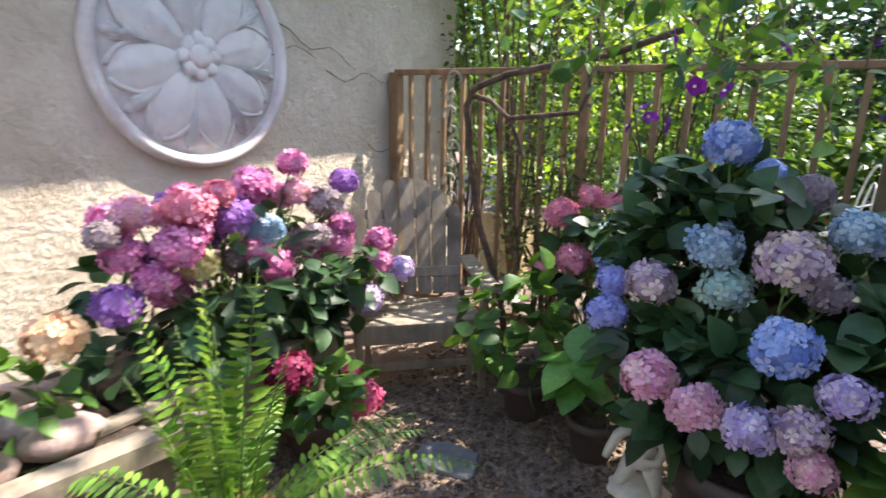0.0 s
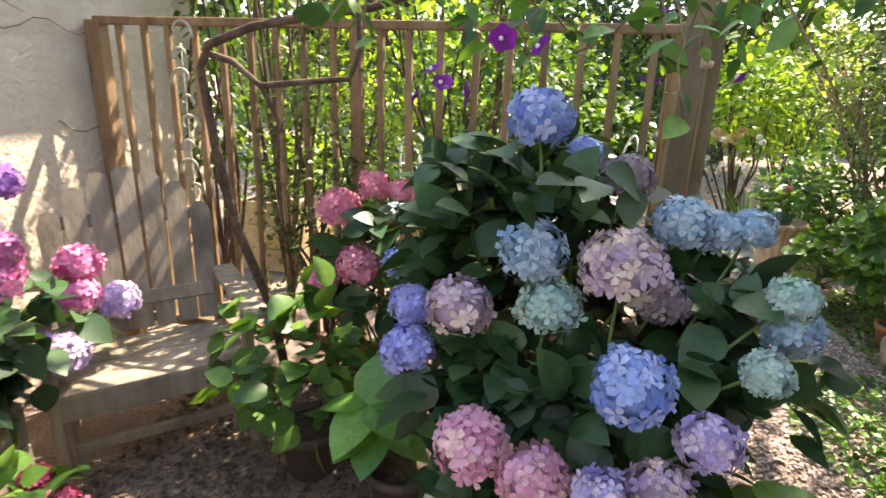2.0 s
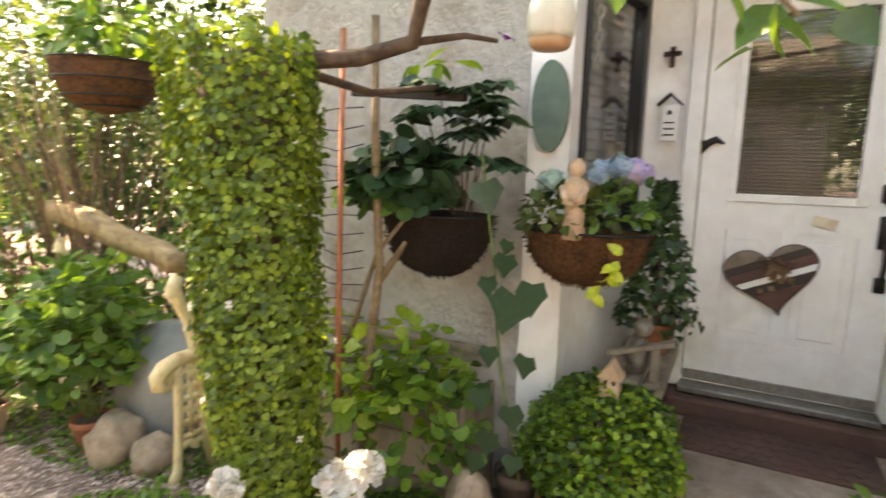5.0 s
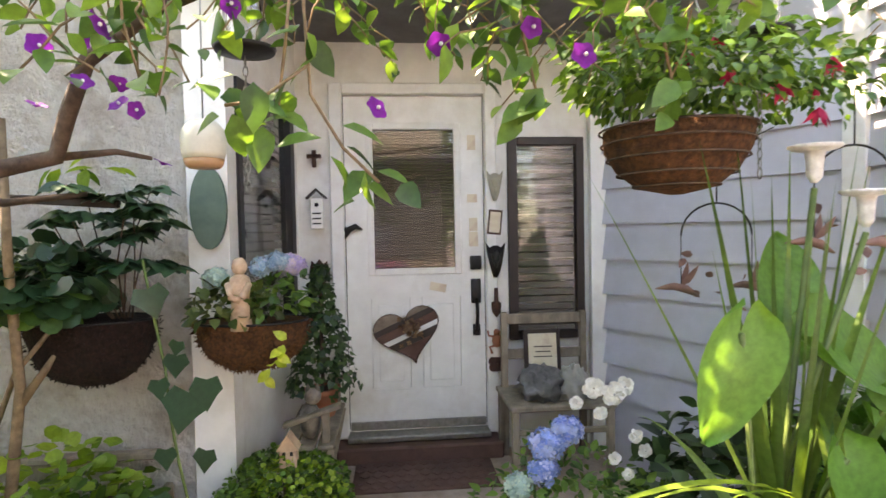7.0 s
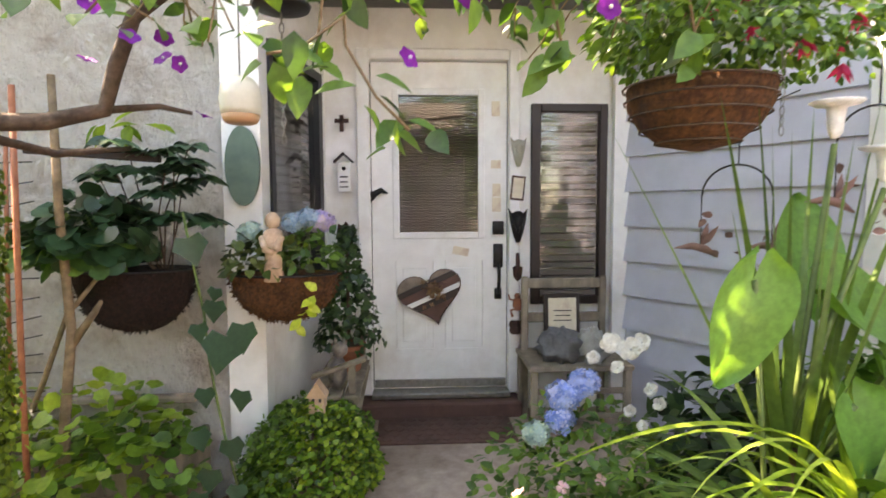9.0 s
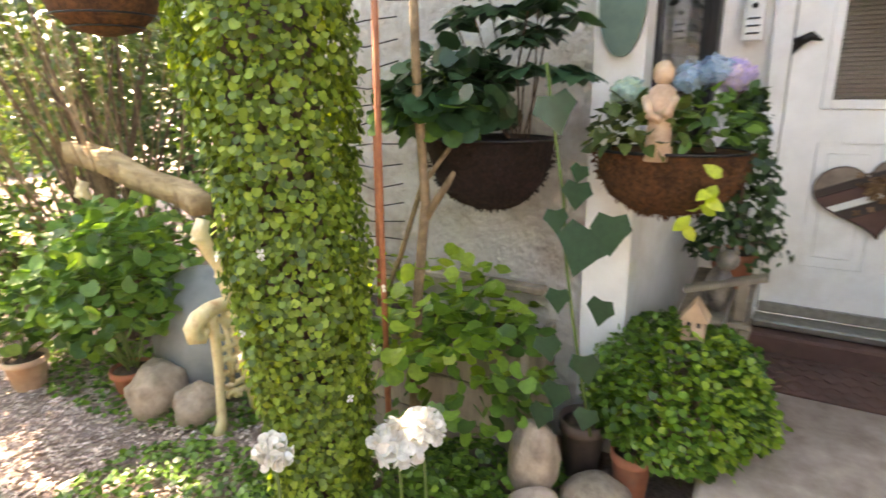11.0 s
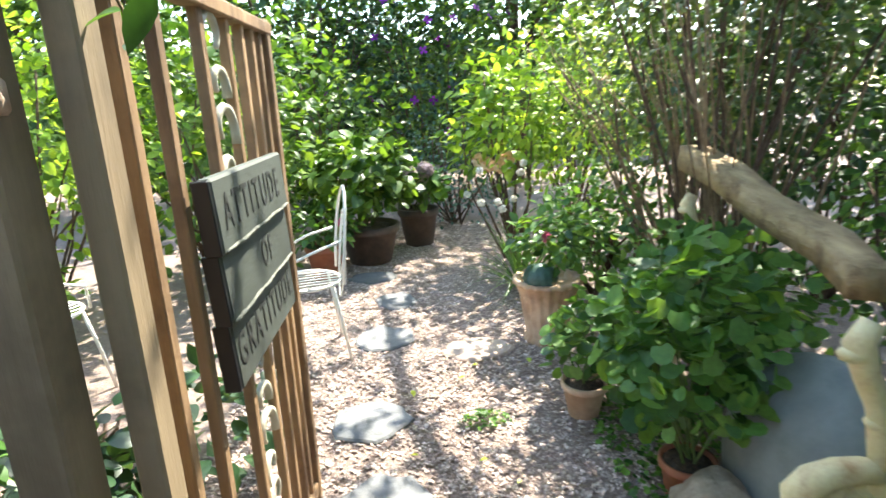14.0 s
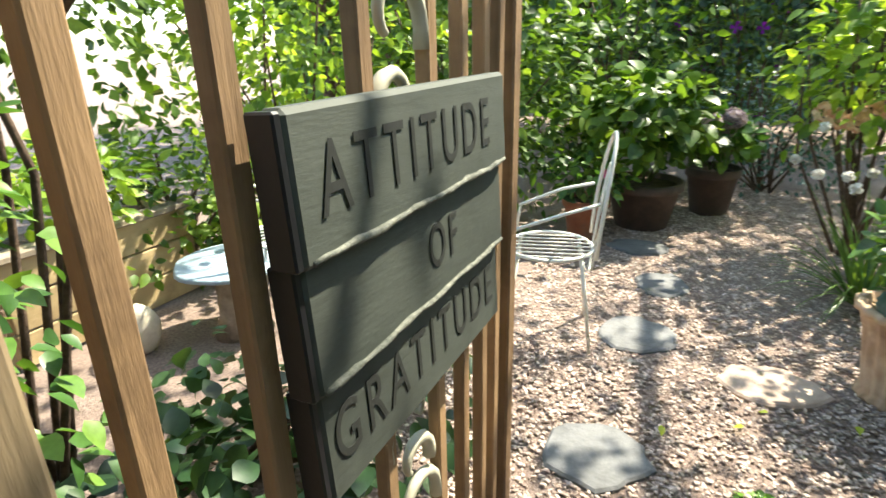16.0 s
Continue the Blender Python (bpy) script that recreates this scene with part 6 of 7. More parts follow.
for c, w in (((2.6, .54, .99), .045), ((2.58, .47, .97), .05), ((2.6, .42, .99), .042), ((2.62, .60, .93), .03), ((2.58, .52, .90), .03), ((2.55, .40, .82), .03), ((2.56, .36, .76), .03), ((2.6, .46, .72), .028), ((2.55, .43, .68), .026)):
    for tilt in (0, .5):
        a5 = np.arange(5) * 1.257 + tilt + c[1] * 9
        g.scatter(ROUND, [c] * 5, [(.25 - tilt * .6, math.cos(a), math.sin(a)) for a in a5], np.array([(-1, .2, .3)] * 5) + r1.normal(size=(5, 3)) * .25, w * (1 - .4 * tilt))
for k in range(22):
    c = (2.05 + r1.uniform(-.15, .25), .78 + r1.uniform(-.2, .25), .5 + r1.uniform(-.2, .16))
    gp_.scatter(FLORET, [c] * 2, rand_dirs(2, r1), [(-.6, .3, .7)] * 2, .022)
part("pansy_scatter", g, WHITE, bh, kind="stuff")
part("pink_scatter", gp_, PINK, bh, kind="stuff")

# wind mobiles with copper birds
def bird_mobile(c, seed):
    t = thing("bird_mobile", (c[0], c[1], c[2] - .3), "copper hummingbird wind mobile on thin black wire", "wind mobile")
    part("wire_arch", Geo().tube([(c[0], c[1] + .14 * math.cos(a), c[2] + .12 * math.sin(a)) for a in np.linspace(0, math.pi, 13)], .004, 5), iron_black, t)
    part("hanger", Geo().tube([(c[0], c[1], c[2] + .12), (c[0], c[1], c[2] + .3), (c[0] + .1, c[1] - .3, c[2] + .42)], .003, 5), iron_black, t)
    for sgn in (-1, 1):
        y = c[1] + sgn * .14
        part("drop_wire", Geo().tube([(c[0], y, c[2]), (c[0], y, c[2] - .2)], .002, 4), iron_black, t)
        z = c[2] - .2
        b = Geo().tube([(c[0], y - .07, z - .03), (c[0], y - .02, z), (c[0], y + .03, z + .012), (c[0], y + .05, z + .01), (c[0], y + .1, z + .005)], [.004, .016, .014, .012, .002], 8)
        part("bird_body", b, copper, t)
        for u in ((0, -.4, 1), (-.5, -.5, .8)):
            part("wing", Geo().scatter(NARROW, [(c[0], y, z + .01)], [u], [(-1, 0, .2)], .1), copper, t)
    rr = R(seed)
    part("copper_leaves", Geo().scatter(LEAF, [(c[0], c[1] + rr.uniform(-.15, .15), c[2] - rr.uniform(.02, .3)) for k in range(7)], rand_dirs(7, rr), rand_dirs(7, rr), .045), copper, t, kind="stuff")


bird_mobile((2.6, .06, 1.55), 96)
bird_mobile((2.3, -.23, 1.72), 97)
bird_mobile((2.1, -.30, 1.72), 98)

# ---- porch furniture and door ornaments ----
def ornament(name, at, geo, material, label):
    t = thing(name, at, label, "ornament")
    part("plate", geo, material, t)
    return t


XO = 3.955
cross = Geo().box((XO, 1.72, 2.02), (.015, .025, .1), bev=.003).box((XO, 1.72, 2.035), (.015, .085, .025), bev=.003)
ornament("wall_cross", (XO, 1.72, 1.97), cross, rust_iron, "small rusty metal cross on the door wall")
bhs = thing("birdhouse_ornament", (XO, 1.71, 1.6), "flat white birdhouse ornament with a dark roof", "ornament")
part("house", Geo().box((XO, 1.71, 1.70), (.03, .075, .18), bev=.004), white_paint, bhs, smooth=False)
part("roof", Geo().box((XO - .005, 1.74, 1.815), (.05, .085, .012), pose(0, 0, 0, -42, 0, 0), .003).box((XO - .005, 1.685, 1.815), (.05, .085, .012), pose(0, 0, 0, 42, 0, 0), .003), dark_frame, bhs, smooth=False)
part("hole", Geo().tube([(XO - .02, 1.71, 1.75), (XO - .014, 1.71, 1.75)], .012, 12), black_frame, bhs)
for k in range(3):
    part("bar", Geo().box((XO - .018, 1.71, 1.64 + k * .03), (.006, .05, .008), bev=.001), black_frame, bhs)
tulip = Geo().prism([(1.66, 1.42), (1.645, 1.34), (1.68, 1.28), (1.73, 1.28), (1.765, 1.34), (1.75, 1.42), (1.73, 1.4), (1.705, 1.43), (1.68, 1.4)], "x", XO - .01, XO + .01)
ornament("sconce_plate", (XO, 1.7, 1.28), tulip, rust_iron, "dark iron planter bracket on the door wall")
for (y, z), (dy, dz), m, nm, lb in (((.65, 1.40), (.06, .105), iron_black, "face_plate", "black cast-iron mask on the door casing"), ((.65, 1.15), (.028, .13), rust_iron, "trowel_ornament", "rusty trowel ornament on the casing"),
                                   ((.65, .91), (.055, .11), terracotta, "frog_ornament", "rusty orange frog ornament on the casing"), ((.65, .765), (.06, .06), rust_iron, "butterfly_ornament", "dark metal butterfly on the casing"),
                                   ((.648, 1.85), (.05, .09), pale_iron, "knocker_ornament", "pale metal knocker ornament on the casing")):
    g = Geo()
    if "butterfly" in nm:
        g.scatter(ROUND, [(3.955, y, z)] * 4, [(0, 1, .6), (0, -1, .6), (0, .8, -.7), (0, -.8, -.7)], [(-1, 0, 0)] * 4, .06).tube([(3.955, y, z - .05), (3.955, y, z + .04)], .006, 6)
    elif "frog" in nm:
        g.blob((3.955, y, z), (.02, .03, .045), .05, 2, 12).blob((3.955, y, z + .05), (.018, .02, .02), .05, 2, 10)
        for sy in (-1, 1):
            g.tube([(3.955, y, z + .02), (3.955, y + sy * .05, z + .03), (3.955, y + sy * .055, z + .06)], .006, 6).tube([(3.955, y, z - .03), (3.955, y + sy * .045, z - .04), (3.955, y + sy * .03, z - .08)], .007, 6)
    elif "trowel" in nm:
        g.prism([(y - .01, z + .08), (y + .01, z + .08), (y + .012, z), (y + .03, z - .01), (y + .024, z - .07), (y, z - .1), (y - .024, z - .07), (y - .03, z - .01), (y - .012, z)], "x", 3.946, 3.966)
    else:
        face_out = [(y - dy, z + dz), (y - dy * .6, z + dz * .72), (y - dy * .2, z + dz * .85), (y + dy * .2, z + dz * .85), (y + dy * .6, z + dz * .72), (y + dy, z + dz), (y + dy * .8, z + dz * .25), (y + dy * .55, z - dz * .4), (y + dy * .2, z - dz), (y - dy * .2, z - dz), (y - dy * .55, z - dz * .4), (y - dy * .8, z + dz * .25)]
        g.prism(face_out, "x", 3.946, 3.966)
        g.blob((3.946, y, z + dz * .2), (.018, dy * .45, dz * .4), .1, 2, 12).blob((3.942, y, z - dz * .2), (.014, dy * .2, dz * .25), .1, 2, 10)
        for sy in (-1, 1):
            g.blob((3.946, y + sy * dy * .4, z + dz * .4), (.012, dy * .18, dz * .14), .1, 2, 8)
    ornament(nm, (3.953, y, z - dz), g, m, lb)
tagp = thing("paper_tag", (3.962, .65, 1.555), "cream paper tag with a dark frame on the casing", "tag")
part("frame", Geo().box((3.962, .65, 1.63), (.008, .085, .15), pose(0, 0, 0, 6, 0, 0), .003), rust_iron, tagp, smooth=False)
part("print", Geo().box((3.957, .65, 1.63), (.006, .065, .125), pose(0, 0, 0, 6, 0, 0), .001), paper, tagp, smooth=False)
hrt = thing("wooden_heart", (4.0, 1.19, .77), "tilted heart of striped wooden planks with dried flowers on the door", "wall decor")
hp = []
for k in range(48):
    t = 2 * math.pi * k / 48
    hx, hy = 16 * math.sin(t) ** 3, 13 * math.cos(t) - 5 * math.cos(2 * t) - 2 * math.cos(3 * t) - math.cos(4 * t)
    q = Matrix.Rotation(radians(-14), 2) @ Vector((-hx * .0125, hy * .0115))
    hp.append((1.19 + q.x, .97 + q.y))
def clipped(outline, n, c, keep):
    """The part of a flat outline on one side of the line n . p = c."""
    out = []
    for k, p_ in enumerate(outline):
        q_ = outline[(k + 1) % len(outline)]
        a_, b_ = keep * (n[0] * p_[0] + n[1] * p_[1] - c), keep * (n[0] * q_[0] + n[1] * q_[1] - c)
        if a_ >= 0:
            out.append(p_)
        if a_ * b_ < 0:
            f_ = a_ / (a_ - b_)
            out.append((p_[0] + (q_[0] - p_[0]) * f_, p_[1] + (q_[1] - p_[1]) * f_))
    return out


HN = (math.sin(radians(24)), math.cos(radians(24)))
HC = HN[0] * 1.19 + HN[1] * .97
grey_plank = surface("grey_brown_plank", [rgb(116, 100, 88), rgb(150, 134, 118)], 14, rgb(92, 78, 66), 6, .8, .4, 40)
for lo, hi, m, depth in ((-.4, -.075, red_wood, .0), (-.075, -.03, dark_frame, .003), (-.03, .0, white_paint, .001), (.0, .05, red_wood, .004), (.05, .085, dark_frame, .001), (.085, .4, grey_plank, .003)):
    band = clipped(clipped(hp, HN, HC + lo + .001, 1), HN, HC + hi - .001, -1)
    if len(band) > 2:
        part("plank", Geo().prism(band, "x", 3.992 - depth, 4.018), m, hrt, smooth=False)
r1 = R(99)
part("dried_flowers", Geo().scatter(FLORET, np.array([3.965, 1.17, .99]) + r1.normal(size=(50, 3)) * [.01, .035, .035], rand_dirs(50, r1), np.array([(-1, 0, 0)] * 50) + r1.normal(size=(50, 3)) * .3, .016), leafy("dried_petal", [rgb(112, 84, 62), rgb(150, 120, 92)], .15, .8), hrt, kind="stuff")
part("rim", Geo().tube([(3.993, a, b) for a, b in hp] + [(3.993, *hp[0])], .004, 5), rust_iron, hrt)
for y, z, w, h in ((.78, 2.12, .05, .09), (.78, 1.78, .06, .05), (.775, 1.62, .05, .08), (.775, 1.53, .055, .09), (1.0, 1.24, .1, .05)):
    t = thing("door_sticker", (4.005, y, z), "small faded paper print stuck on the door", "sticker", "prints on the door")
    part("print", Geo().box((4.012, y, z), (.003, w, h), pose(0, 0, 0, 12 if w > .09 else 0, 0, 0), .001), paper, t, smooth=False)
bird = ornament("bird_hook", (4.0, 1.52, 1.58), Geo().tube([(3.99, 1.56, 1.55), (3.99, 1.53, 1.6), (3.985, 1.49, 1.62), (3.99, 1.45, 1.60)], [.01, .02, .018, .005], 8).blob((3.985, 1.56, 1.6), (.015, .025, .02), .1, 2, 10), iron_black, "black iron bird ornament on the door edge")

pb = thing("porch_bench", (3.55, 1.72, .17), "small grey wooden bench with slanted legs on the porch", "bench")
for k in range(3):
    part("seat_slat", Geo().box((3.5, 1.60 + .085 * k, .60), (.66, .075, .02), bev=.004), old_wood, pb, smooth=False)
for x in (3.22, 3.78):
    part("leg", Geo().box((x, 1.62, .375), (.04, .04, .44), pose(0, 0, 0, 12, 0, 0), .004), old_wood, pb, smooth=False)
    part("leg", Geo().box((x, 1.78, .375), (.04, .04, .44), bev=.004), old_wood, pb, smooth=False)
    part("armrest", Geo().box((x, 1.66, .74), (.06, .28, .02), pose(0, 0, 0, -18, 0, 0), .004), old_wood, pb, smooth=False)
    part("arm_post", Geo().box((x, 1.60, .69), (.035, .035, .16), bev=.004), old_wood, pb, smooth=False)
tp = thing("ivy_topiary", (3.62, 1.66, .61), "tall dark ivy topiary in a terracotta pot on the bench", "topiary")
pot((3.62, 1.66, .61), .09, .15, terracotta, tp)
r1 = R(101)
P = []
for k in range(900):
    z = r1.uniform(0, 1)
    a = r1.uniform(0, 6.28)
    q = (.17 * (1 - z) + .03) * r1.uniform(.7, 1.05) * (1 + .2 * noise.noise((math.cos(a) * 2, math.sin(a) * 2, z * 5)))
    P.append((3.62 + q * math.cos(a), 1.66 + q * math.sin(a), .74 + .68 * z))
P = np.array(P)
part("leaves", Geo().scatter(IVY, P, r1.normal(size=P.shape) * .5 - [0, 0, .6], (P - [3.62, 1.66, .8]) * [4, 4, .6] + [0, 0, .5], r1.uniform(.025, .045, len(P))), deep_leaf, tp, kind="stuff")
part("stake", Geo().tube([(3.62, 1.66, .7), (3.62, 1.66, 1.4)], .01, 6), bark, tp)
cat = Geo().blob((3.28, 1.68, .70), (.06, .05, .09), .08, 2, 18).blob((3.25, 1.66, .82), (.042, .04, .04), .05, 2, 16)
for sy in (-.022, .022):
    cat.lathe((3.25, 1.66 + sy, .845), [(.014, 0), (.009, .02), (.001, .035)], 10)
solid("animal_ornament", cat, surface("dark_mottled_glaze", [rgb(40, 38, 38), rgb(150, 140, 130)], 18, rough=.4, bump=.1), "dark mottled seated animal ornament on the bench", "ornament", kind="", smooth=True)
hs = thing("tiny_house", (2.98, 1.72, .60), "tiny pinkish clay house among the leaves", "ornament")
part("walls", Geo().box((2.95, 1.72, .66), (.06, .07, .08), bev=.003), tan_statue, hs, smooth=False)
part("roof", Geo().prism([(1.675, .695), (1.765, .695), (1.72, .76)], "x", 2.91, 2.99), pale_pot, hs, smooth=False)
for y, z in ((1.705, .68), (1.735, .68), (1.72, .65)):
    part("window", Geo().box((2.919, y, z), (.004, .012, .016), bev=.001), black_frame, hs, smooth=False)

oc = thing("old_chair", (3.72, .38, .17), "old weathered wooden chair holding stones and a framed note", "chair")
for x, y, h in ((3.5, .64, .45), (3.5, .12, .45), (3.88, .64, .45), (3.88, .14, .92)):
    part("leg", Geo().box((x, y, .17 + h / 2), (.04, .04, h), bev=.005), old_wood, oc, smooth=False)
part("leg", Geo().box((3.88, .62, .17 + .46), (.04, .04, .92), bev=.005), old_wood, oc, smooth=False)
part("seat", Geo().box((3.69, .38, .63), (.44, .58, .03), bev=.006), old_wood, oc, smooth=False)
for z in (.84, 1.05):
    part("back_rail", Geo().box((3.88, .38, z), (.025, .52, .06), bev=.005), old_wood, oc, smooth=False)
for x in (3.5,):
    part("stretcher", Geo().box((x, .38, .36), (.025, .5, .03), bev=.004), old_wood, oc, smooth=False)
    part("stretcher", Geo().box((x, .38, .5), (.025, .5, .03), bev=.004), old_wood, oc, smooth=False)
solid("lumpy_stone", Geo().blob((3.64, .47, .72), (.14, .12, .10), .45, 3.2, 32), stone_grey, "grey stone resting on the old chair", "stone", kind="", smooth=True)
solid("lumpy_stone", Geo().blob((3.58, .30, .72), (.085, .085, .11), .45, 3.6, 32), surface("pale_grey_stone", [rgb(140, 138, 134), rgb(172, 168, 162)], 14, rough=.9, bump=.5), "pale grey stone resting on the old chair", "stone", kind="", smooth=True)
fn = thing("framed_note", (3.84, .40, .66), "framed pale note with faint lines on the old chair", "picture")
part("frame", Geo().box((3.84, .40, .84), (.02, .22, .30), pose(0, 0, 0, 0, 6, 0), .006), dark_frame, fn, smooth=False)
part("note", Geo().box((3.828, .40, .84), (.006, .17, .25), pose(0, 0, 0, 0, 6, 0), .001), paper, fn, smooth=False)
for k in range(4):
    part("writing_bar", Geo().box((3.8225 + .0004 * k, .40, .89 - k * .03), (.002, .11 - .02 * (k % 2), .006), bev=0), dark_frame, fn, smooth=False)

# hanging basket by the gate side of the column
hb = thing("hanging_basket", (2.2, 3.5, 1.62), "brown coir hanging basket of leafy plants on a wire", "hanging basket")
part("liner", Geo().lathe((2.2, 3.5, 1.62), [(.02, 0), (.1, .02), (.155, .07), (.18, .14), (.185, .19), (.165, .19), (.15, .15)], 28, .05), coir, hb)
for k, (r_, z_) in enumerate(((.11, .025), (.155, .06), (.18, .12), (.188, .185))):
    part("wire_ring", Geo().tube([(2.2 + r_ * 1.03 * math.cos(a), 3.5 + r_ * 1.03 * math.sin(a), 1.62 + z_) for a in np.linspace(0, 2 * math.pi, 25)], .0035, 5), iron_black, hb)
g = Geo()
for a in (.4, 2.5, 4.6):
    g.tube([(2.2 + .17 * math.cos(a), 3.5 + .17 * math.sin(a), 1.8), (2.2, 3.5, 2.3), (2.2, 3.5, 3.0)], .003, 5)
part("chain", g, steel, hb, kind="stuff")
foliage((2.2, 3.5, 1.90), (.2, .2, .14), 240, .06, mid_leaf, hb, R(111), LEAF, hang=.4)

# ---- beyond the gate ----
def flag(c, rx, ry, seed, m=None, label="flat grey flagstone set in the wood chips"):
    rr = R(seed)
    out = [(c[0] + rx * math.cos(a) * (1 + rr.uniform(-.16, .12)), c[1] + ry * math.sin(a) * (1 + rr.uniform(-.16, .12))) for a in np.linspace(0, 2 * math.pi, 20)[:-1]]
    inner = [(c[0] + (x - c[0]) * .94, c[1] + (y - c[1]) * .94) for x, y in out]
    n = len(out)
    g = Geo().add([(x, y, -.02) for x, y in out] + [(x, y, .012) for x, y in out] + [(x, y, .02) for x, y in inner],
                  [(j, (j + 1) % n, n + (j + 1) % n, n + j) for j in range(n)] + [(n + j, n + (j + 1) % n, 2 * n + (j + 1) % n, 2 * n + j) for j in range(n)] + [tuple(range(2 * n, 3 * n))])
    solid("stepping_stone", g, m or slate, label, "paving stone", kind="", group="stepping stones on the path")


FLAGS = (((1.2, 4.75), .22, .20), ((1.22, 5.68), .2, .22), ((1.78, 5.45), .24, .17), ((1.27, 6.35), .17, .2), ((1.05, 6.95), .22, .17), ((1.3, 4.2), .2, .17), ((-.36, 1.9), .17, .12), ((.0, 1.5), .22, .2))
for k, (c, rx, ry) in enumerate(FLAGS):
    flag(c, rx * .88, ry * .88, 120 + k, concrete if k == 2 else None, "flat pinkish flagstone set in the wood chips" if k == 2 else "flat grey flagstone set in the wood chips")

t = potted("potted_shrub", (.66, 7.05, 0), .16, .3, terracotta, "leafy plant with pink flowers in an orange terracotta pot", "shrub", (.68, 7.05, .44), (.28, .28, .2), 260, .08, mid_leaf, 131)
part("flower", Geo().scatter(FLORET, [(.82, 6.88, .52)] * 5, rand_dirs(5, rng), rand_dirs(5, rng), .04), HOTPINK, t)
potted("potted_shrub", (1.0, 7.5, 0), .27, .36, dark_pot, "large leafy plant in a big dark pot", "shrub", (.95, 7.5, .75), (.52, .5, .42), 620, .12, tree_leaf, 132, BROAD)
t = potted("potted_hydrangea", (1.46, 8.05, 0), .2, .38, dark_pot, "plant with dusky mauve heads in a dark pot", "hydrangea", (1.46, 8.05, .6), (.32, .3, .22), 260, .1, mid_leaf, 133, BROAD)
for x, y, z in ((1.4, 7.85, .75), (1.55, 7.88, .78), (1.5, 7.95, .7)):
    head(x, y, z, .08, DUST, t, rng)


def wire_chair(c, turn, label):
    t = thing("wire_chair", c, label, "chair", "white wire garden chairs")
    m = pose(*c, 0, 0, turn)

    def tb(name, pts, r=.007):
        part(name, Geo().tube([m @ Vector(p) for p in pts], r, 7), wire_white, t)
    tb("seat_ring", [(.2 * math.cos(a), .2 * math.sin(a), .46) for a in np.linspace(0, 2 * math.pi, 25)], .009)
    for k in range(7):
        x = -.15 + k * .05
        h_ = math.sqrt(.04 - x * x)
        tb("seat_wire", [(x, -h_, .46), (x, h_, .46)], .004)
    tb("back_loop", [(.19 * math.cos(a), .2 + .06 * math.sin(a), .47 + .52 * math.sin(a) ** .7) for a in np.linspace(0, math.pi, 21)], .009)
    tb("back_heart", [(.1 * math.cos(a), .22 + .03 * math.sin(a), .6 + .26 * math.sin(a)) for a in np.linspace(0, 2 * math.pi, 21)], .005)
    for sx in (-1, 1):
        tb("back_scroll", [(sx * .03, .2, .47), (sx * .08, .23, .65), (sx * .04, .25, .85)], .005)
        tb("leg", [(sx * .14, -.14, .46), (sx * .17, -.17, .25), (sx * .2, -.2, .0)], .009)
        tb("leg", [(sx * .14, .14, .46), (sx * .15, .17, .25), (sx * .2, .2, .0)], .009)
        tb("armrest", [(sx * .19, .2, .72), (sx * .22, .05, .68), (sx * .2, -.15, .6), (sx * .17, -.17, .47)], .008)
    return t


wire_chair((.80, 5.55, 0), 285, "white curled wire garden chair on the chips")
wire_chair((-.5, 5.2, 0), 150, "white slatted metal garden chair among bright foliage")
tb = thing("low_table", (-.62, 4.95, 0), "round pale blue-grey stone table on a stub base", "table")
part("tabletop", Geo().lathe((-.62, 4.95, .36), [(.24, 0), (.27, .015), (.26, .035), (.002, .036)], 32, .05), blue_slab, tb)
part("base", Geo().lathe((-.62, 4.95, 0), [(.14, 0), (.1, .1), (.09, .36)], 20, .05), stone_m, tb)
solid("pale_rock", Geo().blob((-.9, 4.6, .12), (.08, .08, .13), .15, 1.6, 18), statue_m, "small upright pale rock among the plants", "rock", kind="", smooth=True)
pbx = thing("pale_planter", (-1.5, 4.75, 0), "tan plank planter with a grey timber edge in sun", "planter")
tan_plank = surface("tan_plank", [rgb(164, 142, 104), rgb(190, 168, 128)], 10, rgb(130, 108, 78), 3, .8, .4, 30, stretch=(1, .2, 1))
for z in (.1, .27, .44):
    part("plank", Geo().box((-1.25, 4.75, z), (.03, 1.0, .16), bev=.005), tan_plank, pbx, smooth=False)
    for y in (4.25, 5.25):
        part("plank", Geo().box((-1.5, y, z), (.5, .03, .16), bev=.005), tan_plank, pbx, smooth=False)
part("edge_board", Geo().box((-1.26, 4.75, .54), (.1, 1.08, .035), bev=.006), old_wood, pbx, smooth=False)
part("soil", Geo().box((-1.5, 4.75, .46), (.46, .95, .06), bev=.01), soil, pbx)
foliage((-1.45, 4.75, .72), (.3, .5, .26), 420, .08, lime_leaf, pbx, R(158), LEAF)


def shrub(name, c, rad, n, size, lm, seed, label, shape=SMALL, trunk=True, lump=.45, cat_="shrub", fl=None):
    t = thing(name, (c[0], c[1], 0), label, cat_)
    rr = R(seed)
    foliage(c, rad, n, size, lm, t, rr, shape, name="crown", inner=.35, lump=lump, low=-.85)
    if trunk:
        tops, _ = shell_points(c, (rad[0] * .8, rad[1] * .8, rad[2] * .8), 14, rr, .6)
        stems((c[0], c[1], 0), [tuple(q) for q in tops], .012, bark, t, rr, "branching", .15)
    if fl:
        p_, d_ = shell_points(c, rad, fl[1], rr, .9, lump)
        part("flower_scatter", Geo().scatter(FLORET, p_, np.cross(d_, rand_dirs(len(d_), rr)), d_, fl[2]), fl[0], t, kind="stuff")
    return t


